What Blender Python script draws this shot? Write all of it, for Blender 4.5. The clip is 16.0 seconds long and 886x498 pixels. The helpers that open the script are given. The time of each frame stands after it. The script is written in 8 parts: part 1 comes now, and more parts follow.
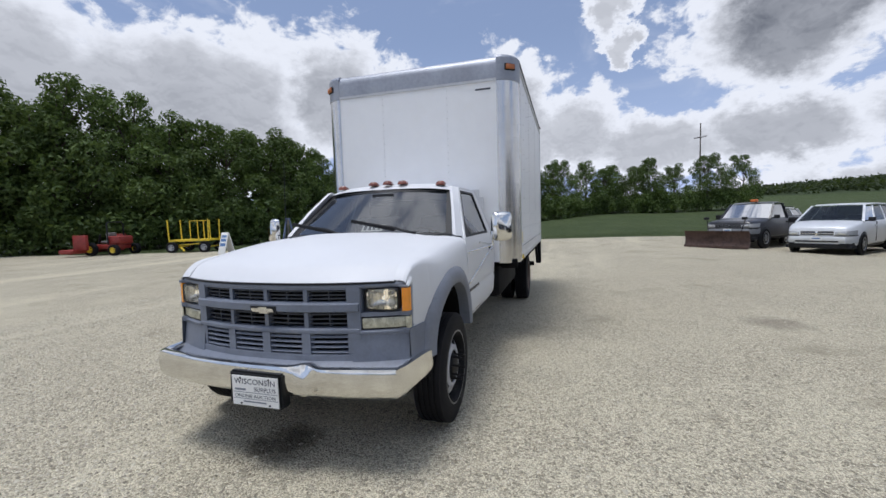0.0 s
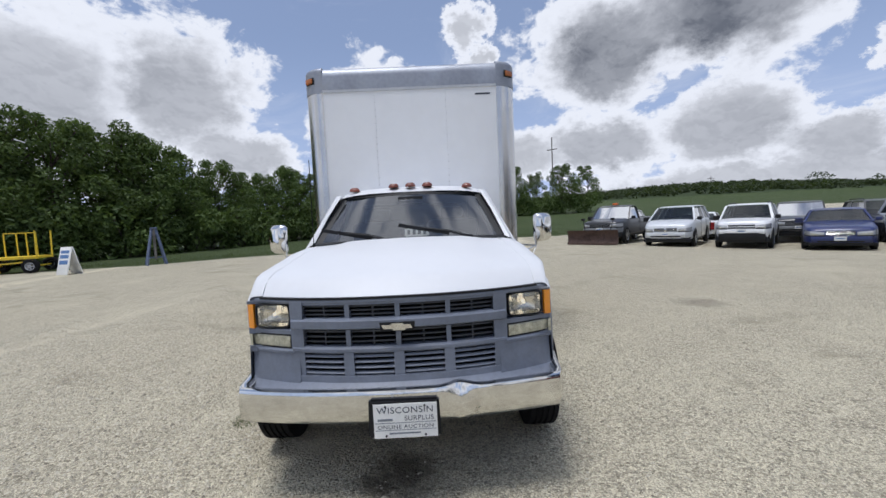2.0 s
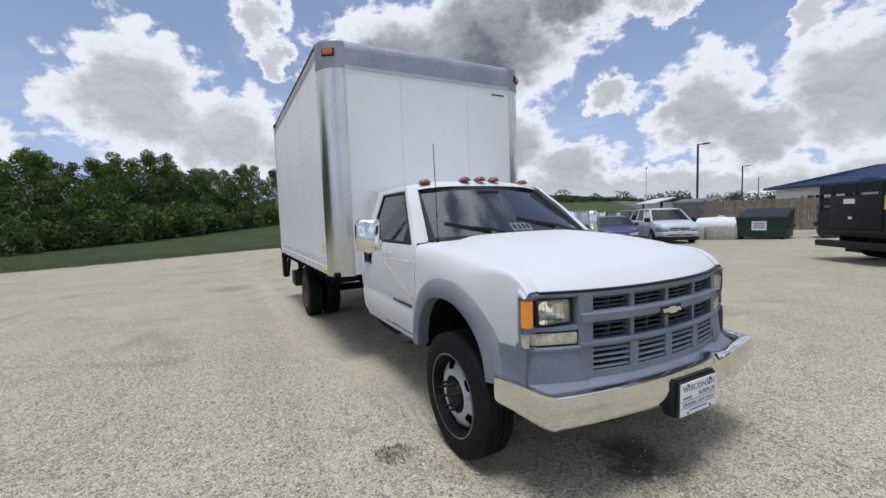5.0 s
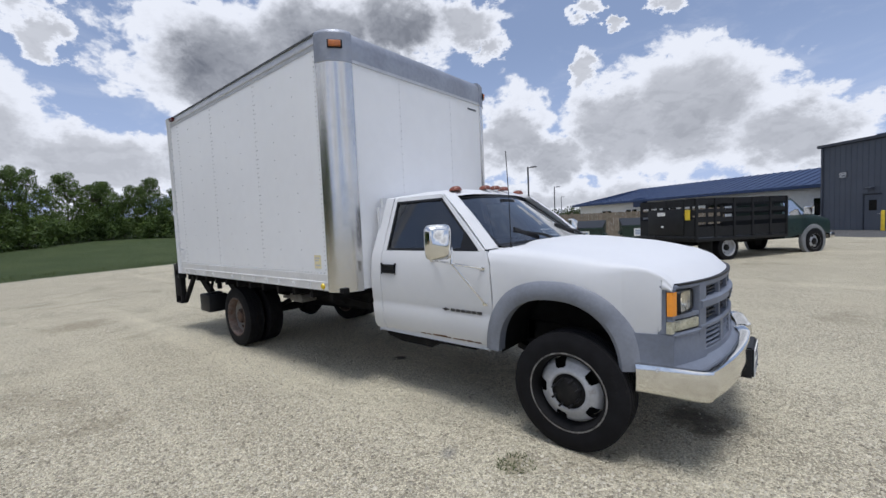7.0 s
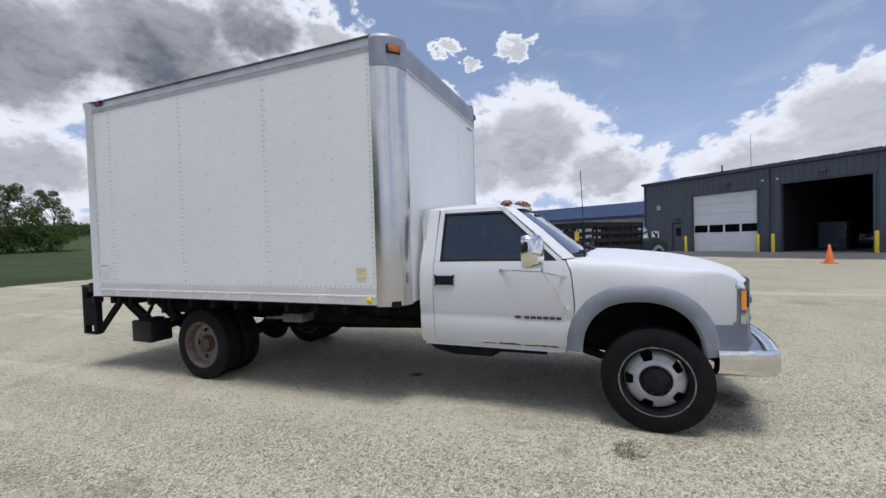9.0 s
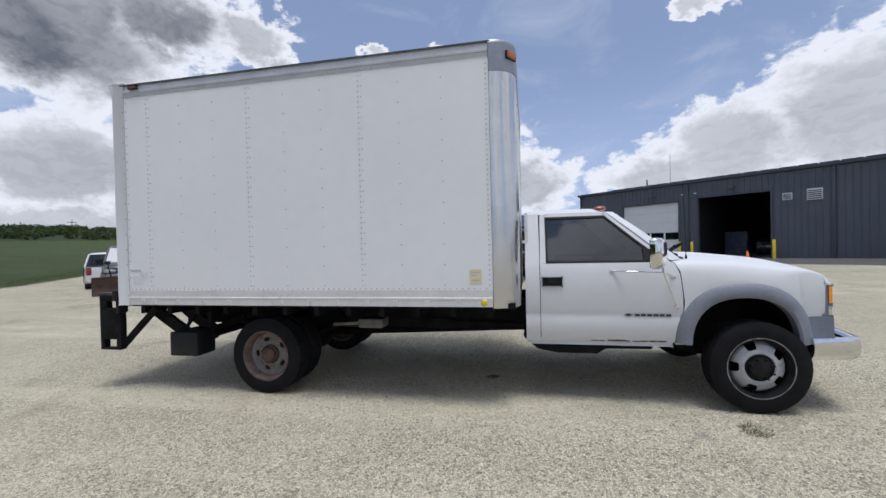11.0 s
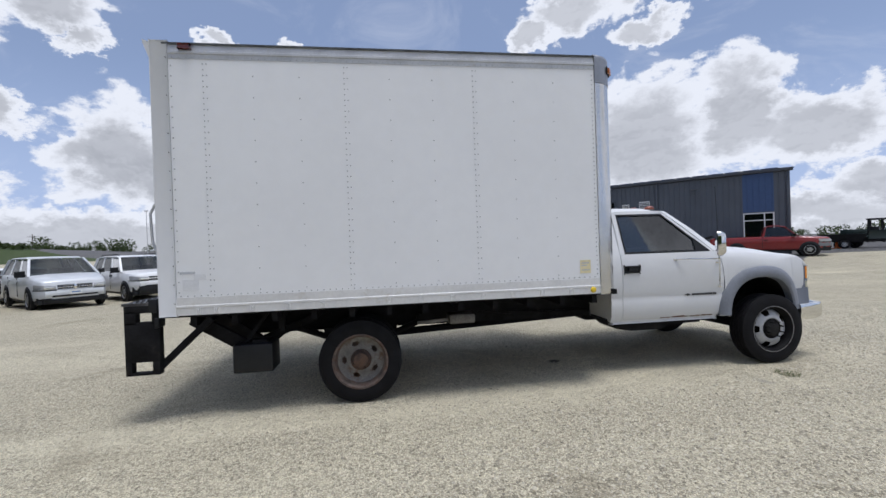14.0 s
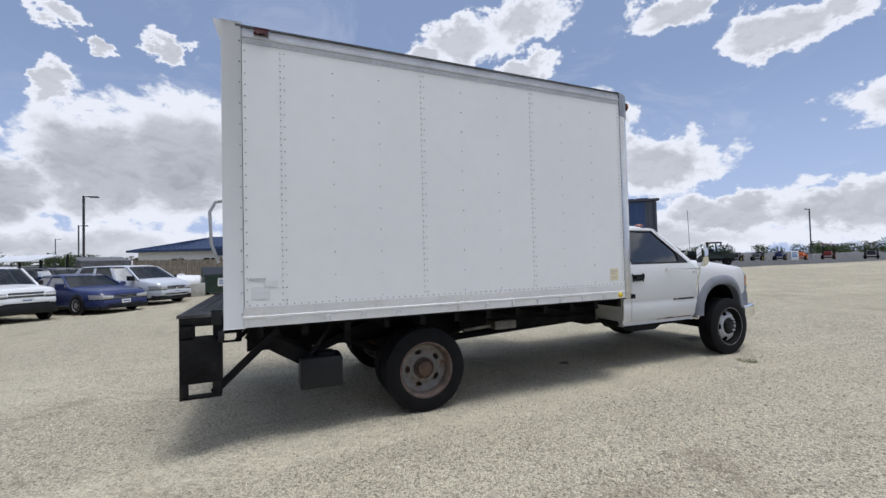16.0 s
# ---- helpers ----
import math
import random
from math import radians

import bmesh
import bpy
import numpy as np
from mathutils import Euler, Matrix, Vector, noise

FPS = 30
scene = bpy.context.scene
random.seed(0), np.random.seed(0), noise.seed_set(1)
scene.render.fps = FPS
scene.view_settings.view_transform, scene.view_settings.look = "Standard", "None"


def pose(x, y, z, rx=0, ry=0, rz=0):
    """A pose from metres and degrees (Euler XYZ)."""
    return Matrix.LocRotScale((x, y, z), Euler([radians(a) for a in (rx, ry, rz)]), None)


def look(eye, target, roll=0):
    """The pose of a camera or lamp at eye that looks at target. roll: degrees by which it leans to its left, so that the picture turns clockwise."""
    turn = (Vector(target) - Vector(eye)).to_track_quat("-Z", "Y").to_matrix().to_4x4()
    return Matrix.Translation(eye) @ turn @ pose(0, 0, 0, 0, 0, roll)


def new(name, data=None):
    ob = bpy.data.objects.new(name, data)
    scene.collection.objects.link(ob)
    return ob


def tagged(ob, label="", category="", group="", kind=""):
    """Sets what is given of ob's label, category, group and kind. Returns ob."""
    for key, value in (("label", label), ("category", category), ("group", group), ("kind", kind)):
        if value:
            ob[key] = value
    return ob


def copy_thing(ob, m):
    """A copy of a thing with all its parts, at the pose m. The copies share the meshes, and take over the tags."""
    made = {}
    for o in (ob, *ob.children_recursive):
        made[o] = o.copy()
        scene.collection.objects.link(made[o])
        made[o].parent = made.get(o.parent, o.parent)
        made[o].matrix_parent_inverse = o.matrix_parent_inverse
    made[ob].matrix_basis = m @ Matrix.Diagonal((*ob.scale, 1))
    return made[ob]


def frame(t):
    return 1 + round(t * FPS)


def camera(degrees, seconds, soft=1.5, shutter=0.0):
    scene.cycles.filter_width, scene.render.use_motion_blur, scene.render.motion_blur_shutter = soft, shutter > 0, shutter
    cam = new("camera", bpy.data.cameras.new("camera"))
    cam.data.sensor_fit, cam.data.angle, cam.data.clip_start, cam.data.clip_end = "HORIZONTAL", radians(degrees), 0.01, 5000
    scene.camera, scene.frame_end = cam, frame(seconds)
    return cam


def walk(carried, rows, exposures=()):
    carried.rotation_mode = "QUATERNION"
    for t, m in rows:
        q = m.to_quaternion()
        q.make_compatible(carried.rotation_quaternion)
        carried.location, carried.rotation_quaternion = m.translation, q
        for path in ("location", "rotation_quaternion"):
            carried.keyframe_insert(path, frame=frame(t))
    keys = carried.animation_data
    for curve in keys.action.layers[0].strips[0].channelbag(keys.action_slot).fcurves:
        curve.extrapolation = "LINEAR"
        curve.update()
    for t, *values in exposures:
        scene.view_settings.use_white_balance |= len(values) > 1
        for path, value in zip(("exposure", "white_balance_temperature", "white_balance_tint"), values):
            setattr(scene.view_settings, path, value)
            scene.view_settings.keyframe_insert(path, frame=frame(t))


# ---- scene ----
cam = camera(94.5, 16.0)
PATH = [
    (0, (2.846, 1.782, 1.487), (0.937, 1.205, 1.337), -1.7),
    (0.5, (2.895, 1.427, 1.499), (0.952, 0.972, 1.367), -1.9),
    (1, (2.957, 1.02, 1.519), (0.983, 0.724, 1.404), -2.3),
    (1.5, (2.948, 0.668, 1.522), (0.956, 0.529, 1.403), -2.6),
    (2, (2.958, 0.231, 1.522), (0.963, 0.261, 1.374), -2.7),
    (2.5, (2.925, -0.155, 1.522), (0.94, 0.01, 1.346), -2.7),
    (3, (2.841, -0.609, 1.524), (0.876, -0.286, 1.342), -2.5),
    (3.5, (2.754, -1.045, 1.538), (0.821, -0.563, 1.359), -2.4),
    (3.7, (2.697, -1.213, 1.527), (0.78, -0.671, 1.351), -2.3),
    (5.8, (1.827, -2.728, 1.533), (0.229, -1.534, 1.39), -2.0),
    (6, (1.718, -2.859, 1.536), (0.174, -1.595, 1.399), -2.0),
    (6.5, (1.431, -3.154, 1.545), (0.014, -1.749, 1.412), -2.3),
    (7, (1.105, -3.496, 1.532), (-0.184, -1.972, 1.411), -2.5),
    (7.5, (0.778, -3.756, 1.551), (-0.384, -2.132, 1.439), -2.7),
    (8, (0.418, -4.003, 1.553), (-0.592, -2.278, 1.464), -2.5),
    (8.2, (0.278, -4.104, 1.545), (-0.672, -2.346, 1.467), -2.3),
    (10.3, (-1.373, -4.742, 1.507), (-1.872, -2.805, 1.471), -1.4),
    (10.5, (-1.517, -4.793, 1.509), (-1.994, -2.851, 1.473), -1.4),
    (11, (-1.931, -4.934, 1.522), (-2.332, -2.975, 1.498), -1.4),
    (11.5, (-2.302, -4.983, 1.519), (-2.621, -3.009, 1.487), -1.4),
    (12, (-2.739, -5.048, 1.491), (-2.957, -3.06, 1.452), -1.6),
    (12.5, (-3.12, -5.068, 1.489), (-3.245, -3.072, 1.451), -1.9),
    (13, (-3.561, -5.089, 1.5), (-3.555, -3.089, 1.475), -2.3),
    (13.5, (-3.936, -5.112, 1.49), (-3.795, -3.117, 1.474), -2.3),
    (14, (-4.359, -5.109, 1.471), (-4.082, -3.128, 1.458), -2.0),
    (14.5, (-4.773, -5.101, 1.473), (-4.383, -3.139, 1.476), -1.5),
    (15, (-5.194, -5.043, 1.462), (-4.686, -3.109, 1.491), -1.4),
    (15.5, (-5.576, -4.926, 1.438), (-4.944, -3.029, 1.482), -1.3),
    (16, (-5.992, -4.787, 1.435), (-5.212, -2.946, 1.487), -1.4),
]
walk(cam, [(t, look(eye, target, roll)) for t, eye, target, roll in PATH], [(0, 0.09, 5960, 12), (16, 0.09, 5960, 12)])

# ==== world, sun, exposure ====
HIGH_GLOW = 0.5
CLOUD = 0.62
COVER = -0.19
SUN_YAW, SUN_EL = 305.0, 78.0      # where the sun stands: bearing (degrees anticlockwise from +x) and elevation


class Graph:
    """Short hand for building node trees."""

    def __init__(self, tree):
        self.t = tree

    def node(self, kind, **props):
        n = self.t.nodes.new(kind)
        for key, value in props.items():
            setattr(n, key, value)
        return n

    def put(self, socket, value):
        if hasattr(value, "is_output"):
            self.t.links.new(value, socket)
        elif value is not None:
            socket.default_value = value

    def math(self, op, a, b=None, c=None, clamp=False):
        n = self.node("ShaderNodeMath", operation=op, use_clamp=clamp)
        for s, v in zip(n.inputs, (a, b, c)):
            self.put(s, v)
        return n.outputs[0]

    def vec(self, op, a, b=None, out=0):
        n = self.node("ShaderNodeVectorMath", operation=op)
        for s, v in zip(n.inputs, (a, b)):
            self.put(s, v)
        return n.outputs[out]

    def noise(self, vector, scale, detail=3.0, rough=0.55, distortion=0.0):
        n = self.node("ShaderNodeTexNoise")
        self.put(n.inputs["Vector"], vector)
        n.inputs["Scale"].default_value, n.inputs["Detail"].default_value = scale, detail
        n.inputs["Roughness"].default_value, n.inputs["Distortion"].default_value = rough, distortion
        return n.outputs["Fac"]

    def ramp(self, value, a, b, lo=0.0, hi=1.0):
        n = self.node("ShaderNodeMapRange", interpolation_type="SMOOTHSTEP")
        for s, v in zip(n.inputs, (value, a, b, lo, hi)):
            self.put(s, v)
        return n.outputs[0]

    def mix(self, fac, a, b):
        n = self.node("ShaderNodeMix", data_type="RGBA")
        self.put(n.inputs[0], fac)
        self.put(n.inputs[6], a)
        self.put(n.inputs[7], b)
        return n.outputs[2]


def rgb(r, g, b):
    return (r, g, b, 1.0)


world = bpy.data.worlds.new("sky")
scene.world = world
world.use_nodes = True
world.node_tree.nodes.clear()
W = Graph(world.node_tree)
sky = W.node("ShaderNodeTexSky", sky_type="NISHITA", sun_disc=False)
sky.sun_elevation, sky.sun_rotation = radians(SUN_EL), radians(90 - SUN_YAW)
sky.air_density, sky.dust_density, sky.ozone_density = 1.0, 0.6, 1.6
way = W.node("ShaderNodeTexCoord").outputs["Generated"]
split = W.node("ShaderNodeSeparateXYZ")
W.put(split.inputs[0], way)
dx, dy, dz = split.outputs
# bearing (0 towards the front of the parked truck's right flank) and elevation, in radians
c42, s42 = math.cos(radians(42)), math.sin(radians(42))
bearing = W.math("ARCTAN2",
                 W.math("MULTIPLY", W.math("ADD", W.math("MULTIPLY", dx, c42), W.math("MULTIPLY", dy, s42)), -1.0),
                 W.math("ADD", W.math("MULTIPLY", dx, -s42), W.math("MULTIPLY", dy, c42)))
rise = W.math("ARCSINE", dz)
# flat cloud deck seen in perspective
deck = W.math("ADD", W.math("MAXIMUM", dz, 0.0), 0.22)
flat = W.node("ShaderNodeCombineXYZ")
W.put(flat.inputs[0], W.math("DIVIDE", dx, deck))
W.put(flat.inputs[1], W.math("DIVIDE", dy, deck))
W.put(flat.inputs[2], W.math("MULTIPLY", dz, 1.2))
flat = flat.outputs[0]
puff = W.node("ShaderNodeMapping")
W.put(puff.inputs[0], way)
puff.inputs["Scale"].default_value = (1.0, 1.0, 1.45)
puff = puff.outputs[0]


def bulges(vector, scale):
    """Rounded heads, as on a heaped cloud: high in the middle of each head, low between them."""
    n = W.node("ShaderNodeTexVoronoi", feature="SMOOTH_F1", normalize=True)
    W.put(n.inputs["Vector"], vector)
    n.inputs["Scale"].default_value, n.inputs["Detail"].default_value, n.inputs["Roughness"].default_value = scale, 3.0, 0.55
    n.inputs["Smoothness"].default_value = 0.35
    return W.math("SUBTRACT", 0.55, n.outputs["Distance"])


warp = W.node("ShaderNodeTexNoise")
W.put(warp.inputs["Vector"], puff)
warp.inputs["Scale"].default_value, warp.inputs["Detail"].default_value = 7.0, 4.0
bent = W.vec("ADD", puff, W.vec("MULTIPLY", W.vec("SUBTRACT", warp.outputs["Color"], (0.5, 0.5, 0.5)), (0.10, 0.10, 0.10)))
billow = W.noise(bent, 6.0, 5.0, 0.55, 0.2)
fine = W.noise(bent, 24.0, 6.0, 0.60)
heads = bulges(bent, 11.0)
heads_up = bulges(W.vec("ADD", bent, (0.0, 0.006, 0.022)), 11.0)
knobs = bulges(bent, 30.0)
knobs_up = bulges(W.vec("ADD", bent, (0.0, 0.002, 0.008)), 30.0)
# the outlines are torn by the same unrest
stir = W.node("ShaderNodeTexNoise")
W.put(stir.inputs["Vector"], puff)
stir.inputs["Scale"].default_value, stir.inputs["Detail"].default_value, stir.inputs["Roughness"].default_value = 13.0, 8.0, 0.64
stirred = W.node("ShaderNodeSeparateColor")
W.put(stirred.inputs[0], stir.outputs["Color"])
bearing_torn = W.math("ADD", bearing, W.math("MULTIPLY", W.math("SUBTRACT", stirred.outputs[0], 0.5), 0.16))
rise_torn = W.math("ADD", rise, W.math("MULTIPLY", W.math("SUBTRACT", stirred.outputs[1], 0.5), 0.13))
# heaps of cloud: bearing, elevation, half width, half height, darkness of the middle
HEAPS = [
    (112, 14, 16, 12, 0.35), (95, 13, 19, 12, 0.40), (79, 16, 11, 9, 0.40), (72, 9, 8, 5, 0.25), (56, 14, 8, 8, 0.28), (47, 10, 8, 6, 0.2), (38, 8, 10, 5, 0.2),
    (25, 19, 12, 8, 0.95), (13, 22, 13, 9, 1.0), (3, 25, 10, 6, 0.75), (-6, 25, 6, 3.5, 0.2), (26, 8, 10, 5, 0.45), (12, 9, 9, 6, 0.45), (3, 6, 8, 4, 0.35), (-2, 14, 3.5, 3, 0.15),
    (-12, 11, 6.5, 6.5, 0.35), (-17, 8, 6, 5, 0.35), (-33, 12, 9.5, 8, 0.40), (-25, 11, 7.5, 7, 0.35), (-42, 8, 7, 5, 0.25),
    (-76, 12, 10, 9, 0.22), (-66, 10, 9, 7, 0.18), (-58, 7, 8, 5.5, 0.15), (-86, 14, 5.5, 7, 0.2), (-93, 11, 8, 4, 0.15),
    (0, 2, 45, 3.5, 0.15), (-80, 2, 34, 3, 0.12), (-100, 4.5, 9, 2.6, 0.15), (-110, 4.5, 9, 3.2, 0.15),
    # unseen heaps behind the walk, added to light the truck and its glass
    (132, 20, 15, 11, 0.3), (152, 34, 18, 10, 0.1), (168, 14, 17, 11, 0.2), (-170, 36, 16, 10, 0.1), (-150, 17, 18, 11, 0.2), (-130, 30, 11, 7, 0.1), (-134, 8, 14, 6, 0.2),
]
# small torn puffs: bearing, elevation, half width, half height
PUFFS = [
    (42.5, 24, 3.4, 3.2), (41, 19.5, 2.4, 2.2), (-22, 25, 1.8, 1.3), (-31.5, 24.2, 2.4, 1.6), (-21, 18.3, 1.8, 2.2), (-9, 22.5, 3, 2), (-25, 22.8, 1.4, 1),
    (-68, 28, 7, 3.0), (-77, 30, 7, 3), (-77, 24.8, 5, 1.9), (-63, 26, 3, 2), (-95, 27.6, 6, 2.0), (-105, 22.6, 6, 2.3), (-110, 23.5, 3, 1.6), (-117, 14, 7, 3),
]
field, core = None, None
for yaw, el, w, h, dark in HEAPS + [(*p, 0.05) for p in PUFFS]:
    a = W.math("DIVIDE", W.math("SUBTRACT", bearing_torn, radians(yaw)), radians(w))
    b = W.math("DIVIDE", W.math("SUBTRACT", rise_torn, radians(el)), radians(h))
    d = W.math("SUBTRACT", 1.0, W.math("SQRT", W.math("ADD", W.math("MULTIPLY", a, a), W.math("MULTIPLY", b, b))))
    field = d if field is None else W.math("SMOOTH_MAX", field, d, 0.12)
    if dark > 0.1:
        low = W.math("MULTIPLY", W.ramp(W.math("SUBTRACT", d, W.math("MULTIPLY", b, 0.22)), 0.0, 0.75), dark)
        core = low if core is None else W.math("SMOOTH_MAX", core, low, 0.08)
thick = W.math("ADD", W.math("ADD", W.math("MAXIMUM", field, -0.9), COVER),
               W.math("ADD", W.math("MULTIPLY", W.math("SUBTRACT", billow, 0.5), 0.95),
                      W.math("ADD", W.math("MULTIPLY", heads, 0.50), W.math("ADD", W.math("MULTIPLY", knobs, 0.22), W.math("MULTIPLY", W.math("SUBTRACT", fine, 0.5), 0.80)))))
cover = W.ramp(thick, -0.06, 0.17)
# thin streaks between the heaps
wisp = W.ramp(W.noise(flat, 2.3, 8.0, 0.62, 0.8), 0.50, 0.80, 0.0, 0.30)
cover = W.math("MAXIMUM", cover, wisp)
# broken bright veil high overhead, added out of view for softer top light
high = W.ramp(rise, radians(38), radians(62))
torn = W.ramp(W.noise(flat, 5.0, 6.0, 0.55, 0.5), 0.42, 0.58, 0.0, 1.0)
cover = W.math("MAXIMUM", cover, W.math("MULTIPLY", high, torn))
low_haze = W.ramp(rise, radians(24), radians(0), 0.40, 0.88)
lee = W.ramp(W.math("ADD", W.math("SUBTRACT", heads_up, heads), W.math("MULTIPLY", W.math("SUBTRACT", knobs_up, knobs), 0.8)), -0.06, 0.12)
soft = W.math("ADD", W.math("ADD", W.math("MAXIMUM", field, -0.9), COVER), W.math("MULTIPLY", W.math("SUBTRACT", billow, 0.5), 0.7))
deep = W.ramp(soft, 0.02, 0.42)
uneven = W.ramp(billow, 0.30, 0.62, 1.0, 0.62)
shade = W.math("ADD", W.math("MULTIPLY", W.math("MULTIPLY", lee, deep), 0.11),
               W.math("MULTIPLY", W.math("MULTIPLY", core, deep), uneven), clamp=True)
cloud_colour = W.mix(shade, rgb(0.955, 0.955, 0.965), rgb(0.215, 0.23, 0.265))
rim = W.ramp(soft, 0.04, 0.36, 0.22, 0.0)
bright = W.math("ADD", W.math("ADD", CLOUD, rim), W.math("MULTIPLY", high, HIGH_GLOW))
blue = W.node("ShaderNodeBackground")
W.put(blue.inputs[0], W.mix(low_haze, sky.outputs[0], rgb(6.1, 7.2, 9.9)))
blue.inputs[1].default_value = 0.074
cloud = W.node("ShaderNodeBackground")
W.put(cloud.inputs[0], cloud_colour)
W.put(cloud.inputs[1], bright)
both = W.node("ShaderNodeMixShader")
W.put(both.inputs[0], cover)
W.put(both.inputs[1], blue.outputs[0])
W.put(both.inputs[2], cloud.outputs[0])
W.put(W.node("ShaderNodeOutputWorld").inputs[0], both.outputs[0])

sun = new("sun", bpy.data.lights.new("sun", "SUN"))
sun.data.energy, sun.data.angle, sun.data.color = 2.25, radians(20.0), (1.0, 0.95, 0.88)
sun_way = Vector((math.cos(radians(SUN_YAW)) * math.cos(radians(SUN_EL)), math.sin(radians(SUN_YAW)) * math.cos(radians(SUN_EL)), math.sin(radians(SUN_EL))))
sun.matrix_world = look(sun_way * 60, (0, 0, 0))
scene.view_settings.exposure = 0.0

# ==== materials ====
def material(name, colour, rough=0.5, metal=0.0, var=0.12, scale=6.0, bump=0.0, bump_scale=60.0, coat=0.0, dirt=None, dirt_amount=0.0, dirt_scale=3.0, alpha=None, rand=0.0, spec=0.5):
    """A surface with two scales of variation, fine relief and, where given, blotches of dirt."""
    m = bpy.data.materials.new(name)
    m.use_nodes = True
    g = Graph(m.node_tree)
    b = m.node_tree.nodes["Principled BSDF"]
    where = g.node("ShaderNodeTexCoord").outputs["Object"]
    broad, grain = g.noise(where, scale, 4.0), g.noise(where, scale * 9.0, 3.0)
    v = g.math("ADD", g.math("MULTIPLY", broad, 0.65), g.math("MULTIPLY", grain, 0.35))
    dark = rgb(*[max(0.0, c * (1 - var * 1.6)) for c in colour])
    light = rgb(*[min(1.0, c * (1 + var * 1.2)) for c in colour])
    col = g.mix(g.ramp(v, 0.3, 0.7), dark, light)
    if rand:
        r = g.node("ShaderNodeObjectInfo").outputs["Random"]
        col = g.mix(g.math("MULTIPLY", r, rand), col, rgb(*[c * 0.45 for c in colour]))
    rr = g.ramp(grain, 0.25, 0.75, max(0.0, rough - 0.03), min(1.0, rough + 0.03))
    if dirt is not None:
        spots = g.math("MULTIPLY", g.ramp(g.noise(where, dirt_scale, 6.0, 0.65), 0.62 - 0.35 * dirt_amount, 0.78 - 0.2 * dirt_amount), 0.85)
        col = g.mix(spots, col, rgb(*dirt))
        rr = g.math("MAXIMUM", rr, g.math("MULTIPLY", spots, 0.8))
    g.put(b.inputs["Base Color"], col)
    g.put(b.inputs["Roughness"], rr)
    b.inputs["Metallic"].default_value = metal
    b.inputs["Specular IOR Level"].default_value = spec
    if coat:
        b.inputs["Coat Weight"].default_value, b.inputs["Coat Roughness"].default_value = coat, 0.06
    if bump:
        n = g.node("ShaderNodeBump")
        n.inputs["Strength"].default_value, n.inputs["Distance"].default_value = bump, 0.01
        g.put(n.inputs["Height"], g.noise(where, bump_scale, 4.0))
        g.put(b.inputs["Normal"], n.outputs[0])
    return m


def glass(name, tint=(0.03, 0.036, 0.04), see=0.35, gain=1.5, clear_tint=(0.62, 0.70, 0.70)):
    """Tinted vehicle glass: part see-through, part mirror-like."""
    m = bpy.data.materials.new(name)
    m.use_nodes = True
    g = Graph(m.node_tree)
    m.node_tree.nodes.clear()
    clear = g.node("ShaderNodeBsdfTransparent")
    clear.inputs[0].default_value = rgb(*clear_tint)
    shine = g.node("ShaderNodeBsdfPrincipled")
    shine.inputs["Base Color"].default_value = rgb(*tint)
    shine.inputs["Specular IOR Level"].default_value = 0.0
    shine.inputs["Roughness"].default_value, shine.inputs["IOR"].default_value = 0.02, 1.35
    fres = g.node("ShaderNodeFresnel")
    fres.inputs[0].default_value = 1.55
    gloss = g.node("ShaderNodeBsdfGlossy")
    gloss.inputs["Roughness"].default_value = 0.02
    body, top = g.node("ShaderNodeMixShader"), g.node("ShaderNodeMixShader")
    body.inputs[0].default_value = 1 - see
    g.put(body.inputs[1], clear.outputs[0])
    g.put(body.inputs[2], shine.outputs[0])
    g.put(top.inputs[0], g.math("ADD", g.math("MULTIPLY", fres.outputs[0], gain), 0.02, clamp=True))
    g.put(top.inputs[1], body.outputs[0])
    g.put(top.inputs[2], gloss.outputs[0])
    g.put(g.node("ShaderNodeOutputMaterial").inputs[0], top.outputs[0])
    return m


